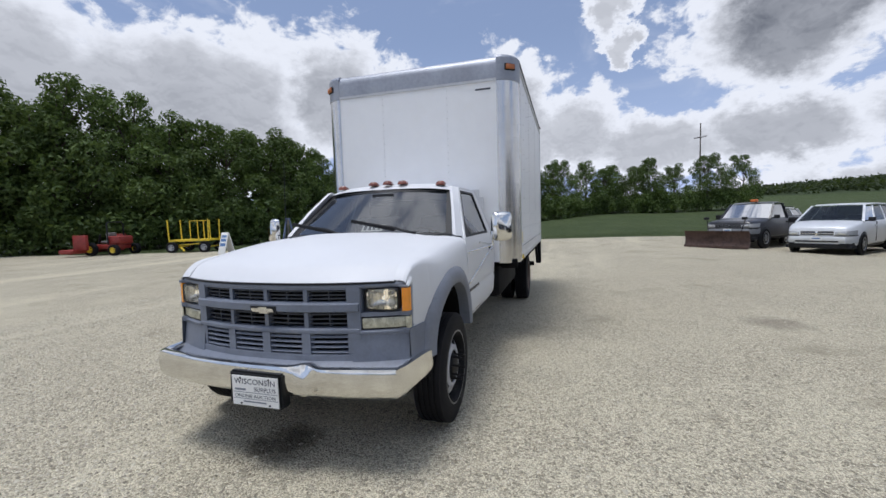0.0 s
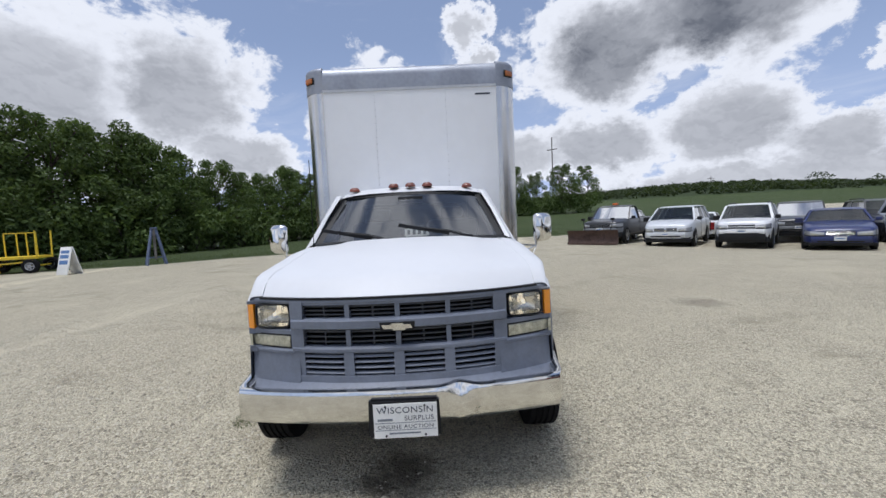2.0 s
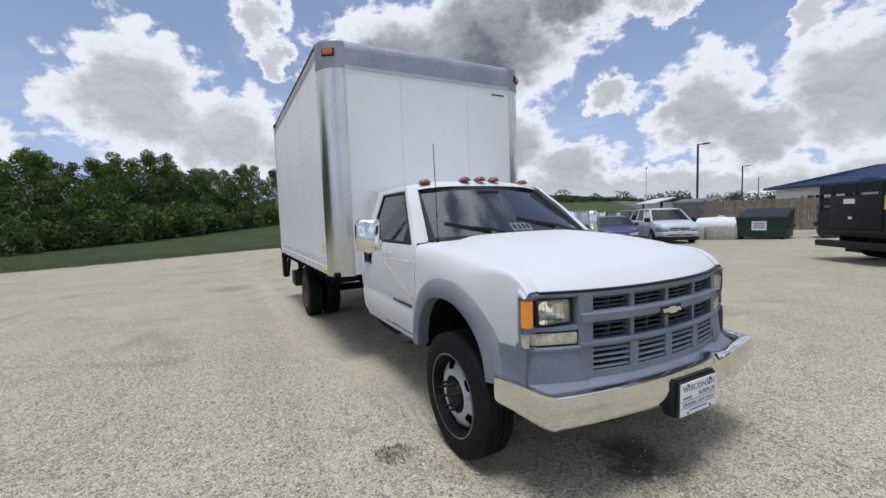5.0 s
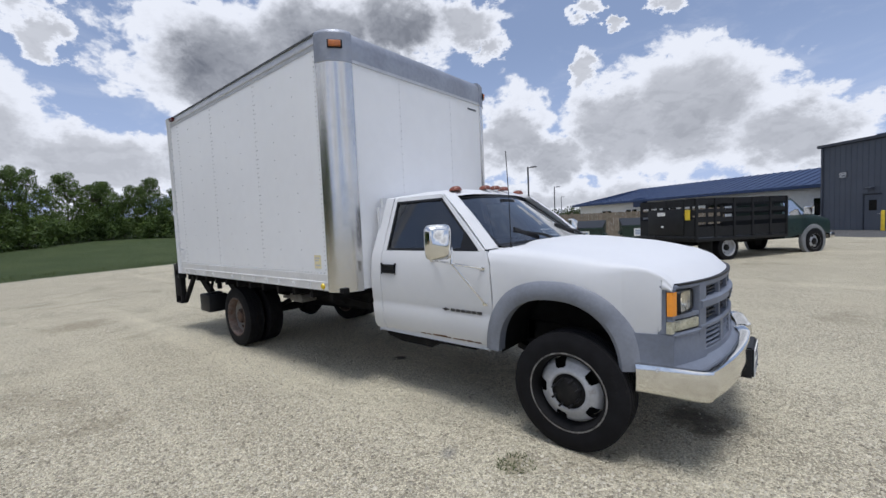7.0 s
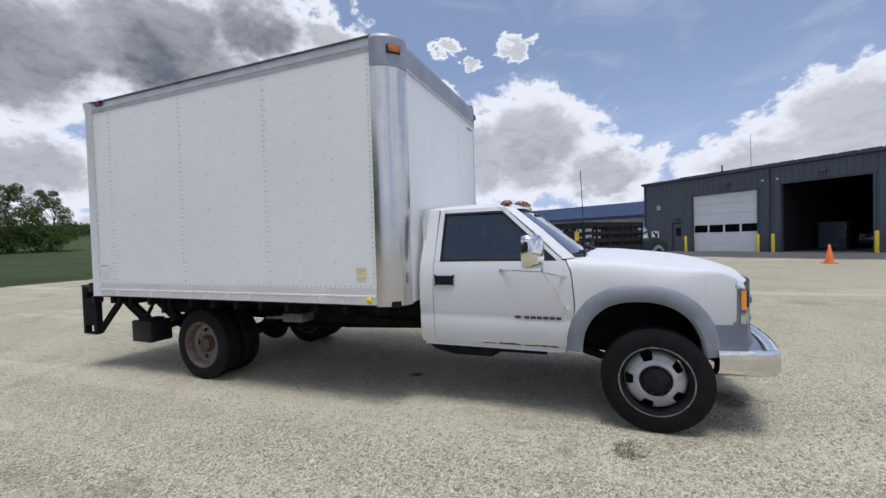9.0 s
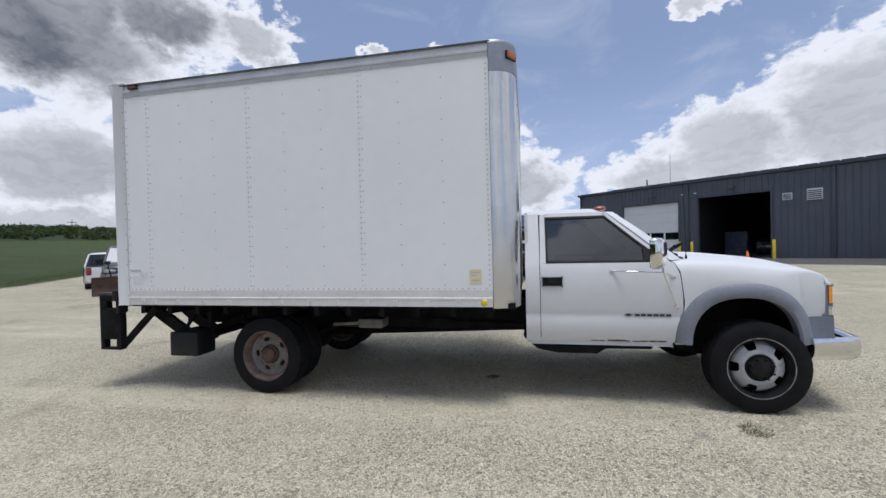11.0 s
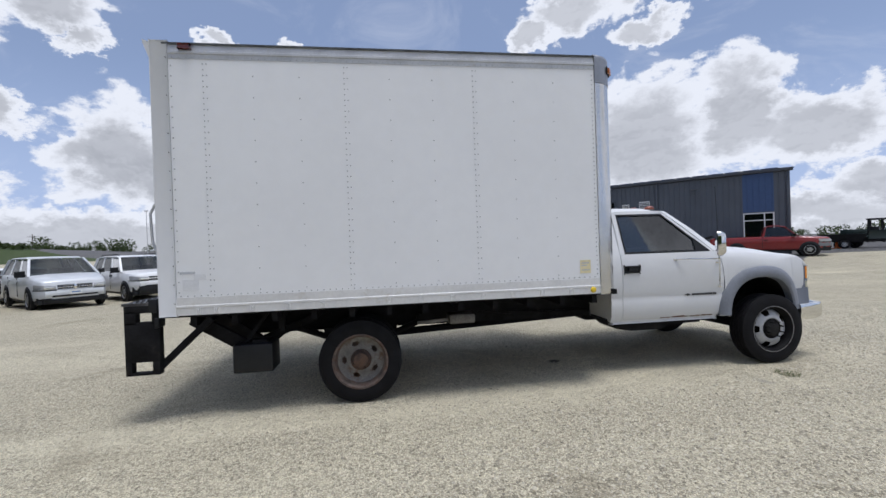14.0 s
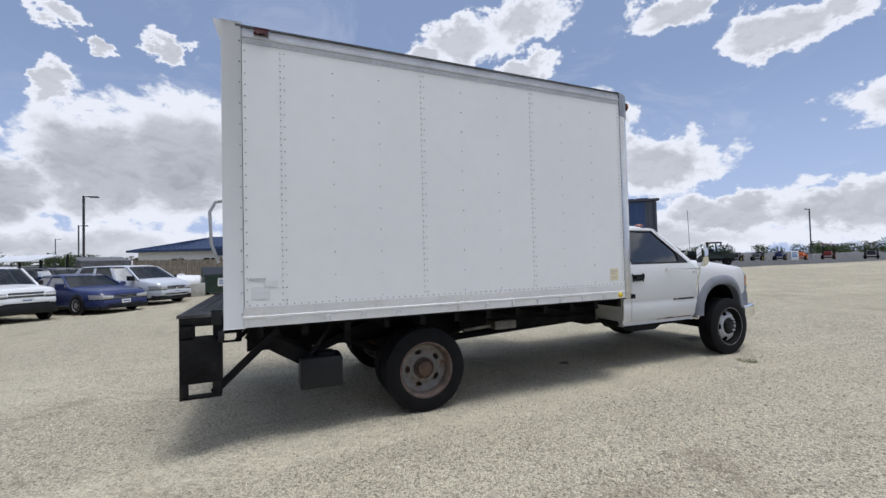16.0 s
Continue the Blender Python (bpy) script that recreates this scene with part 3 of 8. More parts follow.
def wheel(parent, at, r, w, rim_r, style, rim_mat, hub_mat, side, disc_mat=None):
    """tyre, rim with its hand holes, hub and nuts. side -1: the outer face looks to -y."""
    e = new("wheel")
    e.parent = parent
    e.matrix_local = at
    part("tyre", tyre_mesh(BM(), r, w, rim_r), M["rubber"], e)
    o = side * w / 2
    bm = BM()
    lathe(bm, [(rim_r + 0.012, o * 0.84), (rim_r + 0.014, o * 0.93), (rim_r - 0.002, o * 0.95), (rim_r - 0.012, o * 0.85), (rim_r - 0.022, o * 0.55), (rim_r - 0.03, -o * 0.2), (rim_r - 0.03, -o * 0.8)], 48)
    part("rim", bm, M["rim_dark"] if style == "out" else rim_mat, e)
    part("rim_edge", lathe(BM(), [(rim_r + 0.012, o * 0.935), (rim_r + 0.014, o * 0.955), (rim_r + 0.009, o * 0.965), (rim_r + 0.004, o * 0.955)], 48), M["rim_lip"] if style == "out" else rim_mat, e)
    bm = BM()
    # disc, open at its hand holes
    dish = {"out": [(rim_r - 0.026, 0.10), (rim_r - 0.040, 0.36), (rim_r - 0.056, 0.52), (rim_r - 0.090, 0.66), (rim_r * 0.55, 0.76), (rim_r * 0.48, 0.76), (rim_r * 0.46, 0.70)],
            "in": [(rim_r - 0.028, 0.15), (rim_r - 0.050, 0.05), (rim_r - 0.075, 0.0), (rim_r - 0.105, 0.02), (rim_r * 0.50, 0.10), (rim_r * 0.40, 0.10), (rim_r * 0.34, 0.12)],
            "car": [(rim_r - 0.02, 0.5), (rim_r - 0.03, 0.62), (rim_r * 0.78, 0.72), (rim_r * 0.50, 0.82), (rim_r * 0.36, 0.86), (rim_r * 0.2, 0.86), (0.005, 0.86)]}[style]
    def depth(r):
        for (ra, ta), (rb, tb) in zip(dish, dish[1:]):
            if r >= rb - 1e-9:
                return ta + (tb - ta) * (ra - r) / (ra - rb)
        return dish[-1][1]
    n, m = (120, 16) if style == "out" else (80, 10)
    lo, hi = dish[-1][0], dish[0][0]
    rows = [[bm.verts.new((r * math.cos(2 * math.pi * i / n), o * depth(r), r * math.sin(2 * math.pi * i / n))) for i in range(n)] for r in [hi + (lo - hi) * k / m for k in range(m + 1)]]
    mid, tall, wide = {"out": (rim_r - 0.070, 0.026, 0.040), "in": (rim_r - 0.088, 0.024, 0.036), "car": (rim_r * 0.66, rim_r * 0.2, rim_r * 0.24)}[style]
    for k in range(m):
        r = hi + (lo - hi) * (k + 0.5) / m
        for i in range(n):
            a = (2 * math.pi * (i + 0.5) / n) % (2 * math.pi / 5) - math.pi / 5
            if (a * r / wide) ** 2 + ((r - mid) / tall) ** 2 < 1 or (style == "out" and r > mid and abs(a * r) < wide):
                continue
            j = (i + 1) % n
            bm.faces.new((rows[k][i], rows[k][j], rows[k + 1][j], rows[k + 1][i]))
    part("disc", bm, disc_mat or rim_mat, e)
    bm = BM()
    hr = rim_r * {"out": 0.47, "in": 0.40, "car": 0.1}[style]
    out = {"out": 0.92, "in": 0.62, "car": 0.9}[style]
    lathe(bm, [(0.001, o * out), (hr * 0.55, o * out), (hr * 0.72, o * (out - 0.06)), (hr * 0.78, o * (out - 0.3)), (hr, o * (out - 0.34)), (hr, o * (out - 0.6)), (hr * 1.02, -o * 0.6)], 24)
    lathe(bm, [(0.001, -o * 0.45), (rim_r - 0.04, -o * 0.45)], 24)
    part("hub", bm, hub_mat, e)
    if style != "car":
        for i in range(8):
            a = 2 * math.pi * (i + 0.5) / 8
            c = Vector((rim_r * 0.34 * math.cos(a), 0, rim_r * 0.34 * math.sin(a)))
            y0 = o * (0.68 if style == "out" else 0.26)
            part("lug_nut", rod(BM(), c + Vector((0, y0 - side * 0.03, 0)), c + Vector((0, y0 + side * (0.075 if style == "out" else 0.028), 0)), 0.011, 0.008, n=6), hub_mat, e)
    return e


# ==== the white box truck: front axle at x 0, rear axle at x -4.635 ====
truck = thing("box_truck", "white box truck with grey grille and dented chrome bumper on gravel", "truck")
RX, FX, SIDE_Y, CORNER = -6.32, -2.0, 1.252, 0.232       # cargo box: rear, front, half width, corner radius
FLOOR_Z, RAIL_Z, HEAD_Z, TOP_Z = 0.945, 1.095, 3.185, 3.335
SEAMS = (-6.175, -5.88, -4.668, -3.462, -2.236)


def cargo_box():
    for s in (-1, 1):
        y = s * SIDE_Y
        for i, (a, b) in enumerate(zip(SEAMS, SEAMS[1:])):
            bm = BM()
            off = 0.0003 * (i % 2)
            box(bm, a, b, y - s * 0.022, y + s * off, RAIL_Z - 0.01, HEAD_Z + 0.01)
            p = part("side_panel", bm, M["box_white"], truck)
        # rivet rows: at seams close together, at the posts between them wide apart
        for x, step in ((-6.155, 0.09), (-5.895, 0.05), (-5.865, 0.10), (-4.683, 0.05), (-4.653, 0.10), (-3.477, 0.05), (-3.447, 0.10), (-2.262, 0.045), (-5.48, 0.19), (-5.08, 0.19), (-4.27, 0.19), (-3.87, 0.19), (-3.08, 0.19), (-2.67, 0.19)):
            bm = BM()
            z = RAIL_Z + 0.05
            while z < HEAD_Z - 0.02:
                rod(bm, (x, y - s * 0.002, z), (x, y + s * 0.0055, z), 0.0075, 0.004, 6)
                z += step
            part("rivet_row", bm, M["rivet"], truck)["kind"] = "stuff"
        for z, step in ((RAIL_Z + 0.018, 0.055), (HEAD_Z + 0.012, 0.055)):
            bm = BM()
            x = -6.14
            while x < -2.26:
                rod(bm, (x, y - s * 0.002, z), (x, y + s * 0.010, z), 0.0070, 0.004, 6)
                x += step
            part("rivet_row", bm, M["rivet"], truck)["kind"] = "stuff"
        # bottom rail with a lip and the little stake plates under it
        bm = BM()
        prism(bm, [(y - s * 0.03, FLOOR_Z), (y + s * 0.006, FLOOR_Z), (y + s * 0.006, FLOOR_Z + 0.062), (y + s * 0.010, FLOOR_Z + 0.066), (y + s * 0.010, FLOOR_Z + 0.082), (y + s * 0.004, FLOOR_Z + 0.086), (y + s * 0.004, RAIL_Z + 0.004), (y - s * 0.03, RAIL_Z + 0.004)], "x", SEAMS[0] - 0.01, SEAMS[-1] - 0.002)
        part("bottom_rail", bm, M["rail_pale"], truck)
        for x in (-6.0, -5.85, -5.55, -5.25, -4.94, -4.34, -4.04, -3.74, -3.44, -3.15, -2.85, -2.55):
            bm = BM()
            box(bm, x - 0.018, x + 0.018, y + s * 0.006, y + s * 0.016, FLOOR_Z + 0.012, FLOOR_Z + 0.056, 0.003)
            for dz in (0.024, 0.045):
                rod(bm, (x, y + s * 0.015, FLOOR_Z + dz), (x, y + s * 0.024, FLOOR_Z + dz), 0.006, n=6)
            part("rail_bracket", bm, M["rail_pale"], truck)
        # top rail, stepped, with the dark gutter above it
        bm = BM()
        prism(bm, [(y - s * 0.04, HEAD_Z), (y + s * 0.004, HEAD_Z), (y + s * 0.004, HEAD_Z + 0.04), (y + s * 0.012, HEAD_Z + 0.046), (y + s * 0.012, HEAD_Z + 0.066), (y + s * 0.002, HEAD_Z + 0.072), (y - s * 0.004, TOP_Z - 0.018), (y - s * 0.04, TOP_Z - 0.012)], "x", SEAMS[0], SEAMS[-1])
        part("top_rail", bm, M["rail"], truck)
        bm = BM()
        prism(bm, [(y - s * 0.06, TOP_Z - 0.02), (y + s * 0.008, TOP_Z - 0.024), (y + s * 0.010, TOP_Z - 0.010), (y - s * 0.02, TOP_Z + 0.004), (y - s * 0.06, TOP_Z + 0.006)], "x", RX + 0.1, SEAMS[-1] + 0.02)
        part("roof_gutter", bm, M["gutter"], truck)
        # rear corner post, painted white
        bm = BM()
        box(bm, RX, SEAMS[0] - 0.004, y - s * 0.09, y + s * 0.004, FLOOR_Z - 0.005, TOP_Z + 0.005, 0.006)
        part("rear_post", bm, M["white"], truck)
        bm = BM()
        for k in range(14):
            rod(bm, (SEAMS[0] - 0.018, y, 1.05 + k * 0.165), (SEAMS[0] - 0.018, y + s * 0.010, 1.05 + k * 0.165), 0.007, 0.004, 6)
        part("rivet_row", bm, M["rivet_dark"], truck)["kind"] = "stuff"
        bm = BM()
        prism(bm, [(RX, TOP_Z - 0.01), (RX - 0.055, TOP_Z + 0.012), (RX - 0.05, TOP_Z - 0.02), (RX, TOP_Z - 0.16)], "y", y - s * 0.05, y + s * 0.003)
        part("drip_edge", bm, M["white"], truck)
        bm = BM()
        box(bm, -6.08, -5.985, y + s * 0.010, y + s * 0.030, HEAD_Z + 0.082, HEAD_Z + 0.122, 0.008)
        part("rear_marker_light", bm, M["red_dark"], truck, "dark red marker light")
        # rounded front corner post
        def quarter(r, n=10):
            return [(FX - CORNER + r * math.cos(radians(a)), s * (SIDE_Y - CORNER + r * math.sin(radians(a)))) for a in [90 * i / n for i in range(n + 1)]]
        for name, z0, z1, grow, mat in (("corner_post", FLOOR_Z - 0.012, 3.055, 0.006, "post"), ("corner_cap", 3.055, TOP_Z - 0.03, 0.012, "cap")):
            bm = BM()
            outer, inner = quarter(CORNER + grow), quarter(CORNER - 0.02)
            ring = outer + inner[::-1]
            loft(bm, [[(x, yy, z0) for x, yy in ring], [(x, yy, z1) for x, yy in ring]])
            part(name, bm, M[mat], truck)
        # rounded top of the corner
        bm = BM()
        rows = []
        for k in range(6):
            a = radians(90 * k / 5)
            q = quarter(CORNER + 0.012 - 0.07 * (1 - math.cos(a)))
            rows.append([(x, yy, TOP_Z - 0.03 + 0.05 * math.sin(a)) for x, yy in q] + [(FX - CORNER, s * (SIDE_Y - CORNER), TOP_Z - 0.03 + 0.05 * math.sin(a))])
        loft(bm, rows)
        part("corner_cap", bm, M["cap"], truck)
        bm = BM()
        for a in (2, 88):
            c, sn = math.cos(radians(a)), math.sin(radians(a))
            z = 1.0
            while z < 3.04:
                p = Vector((FX - CORNER + (CORNER + 0.004) * c, s * (SIDE_Y - CORNER + (CORNER + 0.004) * sn), z))
                rod(bm, p, p + Vector((c, s * sn, 0)) * 0.007, 0.0055, 0.003, 6)
                z += 0.075
        part("rivet_row", bm, M["rivet_dark"], truck)["kind"] = "stuff"
        bm = BM()
        a = 38
        c, sn = math.cos(radians(a)), math.sin(radians(a))
        at = Matrix.Translation((FX - CORNER + (CORNER + 0.012) * c, s * (SIDE_Y - CORNER + (CORNER + 0.012) * sn), 3.20)) @ Matrix.Rotation(s * radians(a), 4, "Z")
        box(bm, 0.0, 0.028, -0.055, 0.055, -0.028, 0.028, 0.009, at)
        lamp = part("front_marker_light", bm, M["amber_dull"], truck, "faded amber marker light")
        bm = BM()
        box(bm, -0.004, 0.010, -0.068, 0.068, -0.038, 0.038, 0.006, at)
        part("bezel", bm, M["black"], lamp)
        # paper stickers low on the side
        for x0, x1, z0, z1, mat in ((-2.445, -2.335, 1.155, 1.285, "sticker"), (-6.145, -6.02, 1.305, 1.325, "faint_print"), (-6.125, -5.99, 1.16, 1.255, "sticker_white"), (-6.03, -5.93, 1.25, 1.30, "sticker_white")):
            bm = BM()
            box(bm, x0, x1, y + s * 0.0014, y + s * 0.0036, z0, z1)
            st = part("sticker", bm, M[mat], truck, "weathered paper sticker")
            if mat == "sticker":
                for zz, w in ((1.25, 0.08), (1.225, 0.06), (1.18, 0.085)):
                    bm = BM()
                    box(bm, x0 + 0.012, x0 + 0.012 + w, y + s * 0.0036, y + s * 0.0046, zz, zz + 0.012)
                    part("print_bar", bm, M["faint_print"], st)
        bm = BM()
        lathe(bm, [(0.001, s * 0.02), (0.022, s * 0.017), (0.03, s * 0.006), (0.03, 0.0)], 16, Matrix.Translation((-2.315, y + s * 0.006, 0.985)))
        part("yellow_reflector", bm, M["yellow"], truck, "round yellow reflector")
    # front wall and its long rounded cap
    for a, b in ((-SIDE_Y + CORNER, -0.42), (-0.418, 0.418), (0.42, SIDE_Y - CORNER)):
        part("front_panel", box(BM(), FX - 0.03, FX, a, b, FLOOR_Z, 3.075), M["box_white"], truck)
    bm = BM()
    for y in (-0.419, 0.419):
        for k in range(26):
            rod(bm, (FX - 0.002, y, 1.0 + k * 0.08), (FX + 0.004, y, 1.0 + k * 0.08), 0.005, 0.003, 6)
    for k in range(26):
        rod(bm, (FX - 0.002, -0.99 + k * 0.0792, 3.06), (FX + 0.006, -0.99 + k * 0.0792, 3.06), 0.005, 0.003, 6)
    part("rivet_row", bm, M["rivet"], truck)["kind"] = "stuff"
    bm = BM()
    prism(bm, [(-SIDE_Y + CORNER, 3.055), (SIDE_Y - CORNER, 3.055), (SIDE_Y - CORNER, 3.085), (-SIDE_Y + CORNER, 3.085)], "x", FX - 0.01, FX + 0.010)
    part("cap_trim", bm, M["rail"], truck)
    bm = BM()
    prof = [(FX - 0.3, TOP_Z + 0.02), (FX - 0.09, TOP_Z + 0.018), (FX - 0.035, TOP_Z - 0.002), (FX - 0.004, TOP_Z - 0.045), (FX + 0.010, TOP_Z - 0.10), (FX + 0.010, 3.085), (FX - 0.03, 3.085), (FX - 0.3, TOP_Z - 0.05)]
    prism(bm, prof, "y", -SIDE_Y + CORNER, SIDE_Y - CORNER)
    part("roof_cap", bm, M["cap"], truck, "weathered aluminium roof cap")
    bm = BM()
    box(bm, FX + 0.001, FX + 0.004, 0.77, 0.95, 2.965, 2.985)
    part("maker_mark", bm, M["ink"], truck, "small dark maker's mark")
    # roof, floor, rear frame and roll-up door
    bm = BM()
    for i in range(14):
        x0 = RX + 0.02 + i * (FX - CORNER - RX - 0.04) / 14
        box(bm, x0, x0 + 0.29, -SIDE_Y + 0.05, SIDE_Y - 0.05, TOP_Z - 0.02, TOP_Z)
    part("roof_skin", bm, M["rail"], truck)
    bm = BM()
    box(bm, RX + 0.02, FX - 0.04, -SIDE_Y + 0.03, SIDE_Y - 0.03, FLOOR_Z - 0.02, FLOOR_Z + 0.03)
    part("box_floor", bm, M["frame"], truck)
    for i in range(12):
        x = RX + 0.25 + i * 0.345
        part("floor_crossmember", bar(BM(), (x, -SIDE_Y + 0.05, FLOOR_Z - 0.06), (x, SIDE_Y - 0.05, FLOOR_Z - 0.06), 0.05, 0.085), M["frame"], truck)
    bm = BM()
    box(bm, RX, RX + 0.10, -SIDE_Y + 0.09, SIDE_Y - 0.09, TOP_Z - 0.17, TOP_Z + 0.004, 0.006)
    part("rear_header", bm, M["white"], truck)
    part("rear_sill", box(BM(), RX, RX + 0.10, -SIDE_Y + 0.09, SIDE_Y - 0.09, FLOOR_Z - 0.02, FLOOR_Z + 0.06, 0.006), M["white"], truck)
    for i in range(5):
        bm = BM()
        z = FLOOR_Z + 0.065 + i * 0.423
        box(bm, RX + 0.05, RX + 0.075, -SIDE_Y + 0.092, SIDE_Y - 0.092, z, z + 0.418, 0.004)
        part("roll_door_slat", bm, M["box_white"], truck)


# cab outline: half width against height
CAB_SIDE = [(0.57, 0.915), (0.63, 0.945), (0.80, 0.960), (0.825, 0.950), (0.85, 0.956), (1.0, 0.968), (1.14, 0.962), (1.26, 0.944), (1.315, 0.925), (1.80, 0.742), (1.84, 0.70)]


def cab_y(z):
    if z <= CAB_SIDE[0][0]:
        return CAB_SIDE[0][1]
    for (za, ya), (zb, yb) in zip(CAB_SIDE, CAB_SIDE[1:]):
        if z <= zb:
            return ya + (yb - ya) * (z - za) / (zb - za)
    return CAB_SIDE[-1][1]


def skin(bm, s, levels, x_lo, x_hi, grow=0.0, depth=0.03, cols=6):
    """A sheet that follows the cab's side between two edges, which depend on height."""
    outer, inner = [], []
    for z in levels:
        a, b = x_lo(z), x_hi(z)
        outer.append([bm.verts.new((a + (b - a) * i / cols, s * (cab_y(z) + grow), z)) for i in range(cols + 1)])
        inner.append([bm.verts.new((a + (b - a) * i / cols, s * (cab_y(z) + grow - depth), z)) for i in range(cols + 1)])
    for g in (outer, inner):
        for p, q in zip(g, g[1:]):
            for i in range(cols):
                bm.faces.new((p[i], p[i + 1], q[i + 1], q[i]))
    for k in range(len(levels) - 1):
        for i in (0, cols):
            bm.faces.new((outer[k][i], inner[k][i], inner[k + 1][i], outer[k + 1][i]))
    for k in (0, -1):
        for i in range(cols):
            bm.faces.new((outer[k][i], outer[k][i + 1], inner[k][i + 1], inner[k][i]))
    return bm


def line(p, q):
    """x on the line through two (x, z) points, for a height z."""
    return lambda z: p[0] + (q[0] - p[0]) * (z - p[1]) / (q[1] - p[1])


def levels(a, b, extra=()):
    zs = {a, b, *extra, *[z for z, _ in CAB_SIDE if a < z < b]}
    return sorted(zs)


def door_front(z):
    pts = [(0.57, -0.655), (0.67, -0.60), (0.94, -0.575), (1.22, -0.60), (1.315, -0.645)]
    for (za, xa), (zb, xb) in zip(pts, pts[1:]):
        if z <= zb:
            return xa + (xb - xa) * (z - za) / (zb - za)
    return pts[-1][1]


PILLAR = line((-0.665, 1.315), (-1.19, 1.80))       # front edge of the door frame


def cab():
    rear = -1.95
    for s in (-1, 1):
        # door with window frame, glass and handle
        door = part("door", skin(BM(), s, levels(0.585, 1.312, (0.6, 0.7, 0.9, 1.1, 1.2)), lambda z: -1.812, lambda z: door_front(z) - 0.004, 0.0), M["white"], truck)
        bm = BM()
        skin(bm, s, levels(1.314, 1.79), lambda z: -1.812 + 0.10 * max(0, z - 1.62) ** 1.3, lambda z: -1.752 + 0.06 * max(0, z - 1.62), -0.002, 0.03, 2)
        skin(bm, s, levels(1.756, 1.798), lambda z: -1.76, lambda z: PILLAR(z) - 0.03, -0.002, 0.03, 6)
        skin(bm, s, levels(1.314, 1.79), lambda z: PILLAR(z) - 0.055, lambda z: PILLAR(z) - 0.006, -0.002, 0.03, 2)
        part("window_frame", bm, M["white"], door)
        bm = BM()
        lo, hi = (lambda z: -1.756), (lambda z: PILLAR(z) - 0.05)
        for (za, zb, xa, xb) in ((1.312, 1.334, lo, hi), (1.742, 1.762, lo, hi), (1.33, 1.745, lo, lambda z: -1.738), (1.33, 1.745, lambda z: PILLAR(z) - 0.075, hi)):
            skin(bm, s, levels(za, zb), xa, xb, 0.001, 0.03, 4)
        part("window_seal", bm, M["black"], door)
        bm = BM()
        skin(bm, s, levels(1.325, 1.75), lambda z: -1.745, lambda z: PILLAR(z) - 0.07, -0.012, 0.004, 4)
        pane = part("window_pane", bm, M["glass"], door)
        pane.visible_shadow = False
        bm = BM()
        skin(bm, s, levels(1.326, 1.47), lambda z: -0.89, lambda z: PILLAR(z) - 0.045, 0.002, 0.02, 3)
        part("mirror_patch", bm, M["black"], door)
        bm = BM()
        yh = cab_y(1.15)
        box(bm, -1.792, -1.615, s * (yh - 0.008), s * (yh + 0.005), 1.105, 1.185, 0.012)
        handle = part("door_handle", bm, M["black"], door, "black pull handle")
        bm = BM()
        box(bm, -1.75, -1.615, s * (yh + 0.004), s * (yh + 0.022), 1.14, 1.178, 0.008)
        part("grip", bm, M["black"], handle)
        # badge: a small cross-like mark and a row of bars
        bm = BM()
        yb = cab_y(0.835)
        prism(bm, [(-1.075, 0.838), (-1.04, 0.852), (-1.0, 0.838), (-1.04, 0.824)], "y", s * (yb + 0.002), s * (yb + 0.010))
        for k in range(6):
            box(bm, -0.985 + k * 0.052, -0.985 + k * 0.052 + 0.042, s * (yb + 0.002), s * (yb + 0.009), 0.826, 0.848)
        part("door_badge", bm, M["badge"], door)
        bm = BM()
        for k in range(9):
            x = -1.36 + 0.072 * k
            w, h = (0.10, 0.014), (0.06, 0.03)
            rng = random.Random(k + 3)
            skin(bm, s, levels(0.586, 0.586 + rng.uniform(0.006, 0.022)), lambda z, x=x: x, lambda z, x=x, e=rng.uniform(0.04, 0.09): x + e, 0.0014, 0.01, 2)
        part("rust_patch", bm, M["rust"], door, "rust along the door's lower edge")
        # cab corner behind the door, and the body below the sill
        bm = BM()
        skin(bm, s, levels(0.57, 1.315), lambda z: rear, lambda z: -1.818, 0.0, 0.05, 3)
        skin(bm, s, levels(1.315, 1.80), lambda z: rear + 0.06 * max(0, z - 1.5), lambda z: -1.816, -0.002, 0.05, 3)
        part("cab_corner", bm, M["white"], truck)
        bm = BM()
        box(bm, rear + 0.03, -0.66, s * 0.84, s * 0.905, 0.545, 0.60, 0.012)
        part("rocker_panel", bm, M["white"], truck)
        # windscreen pillar
        bm = BM()
        loft(bm, [[(-0.57, s * 0.868, 1.335), (-0.66, s * 0.905, 1.325), (-0.70, s * 0.87, 1.325), (-0.60, s * 0.83, 1.345)],
                  [(-0.84, s * 0.788, 1.58), (-0.925, s * 0.822, 1.575), (-0.95, s * 0.79, 1.575), (-0.86, s * 0.755, 1.59)],
                  [(-1.10, s * 0.70, 1.79), (-1.185, s * 0.742, 1.795), (-1.21, s * 0.70, 1.80), (-1.12, s * 0.67, 1.80)]])
        part("windscreen_pillar", bm, M["white"], truck)
    # roof shell
    bm = BM()
    rows = []
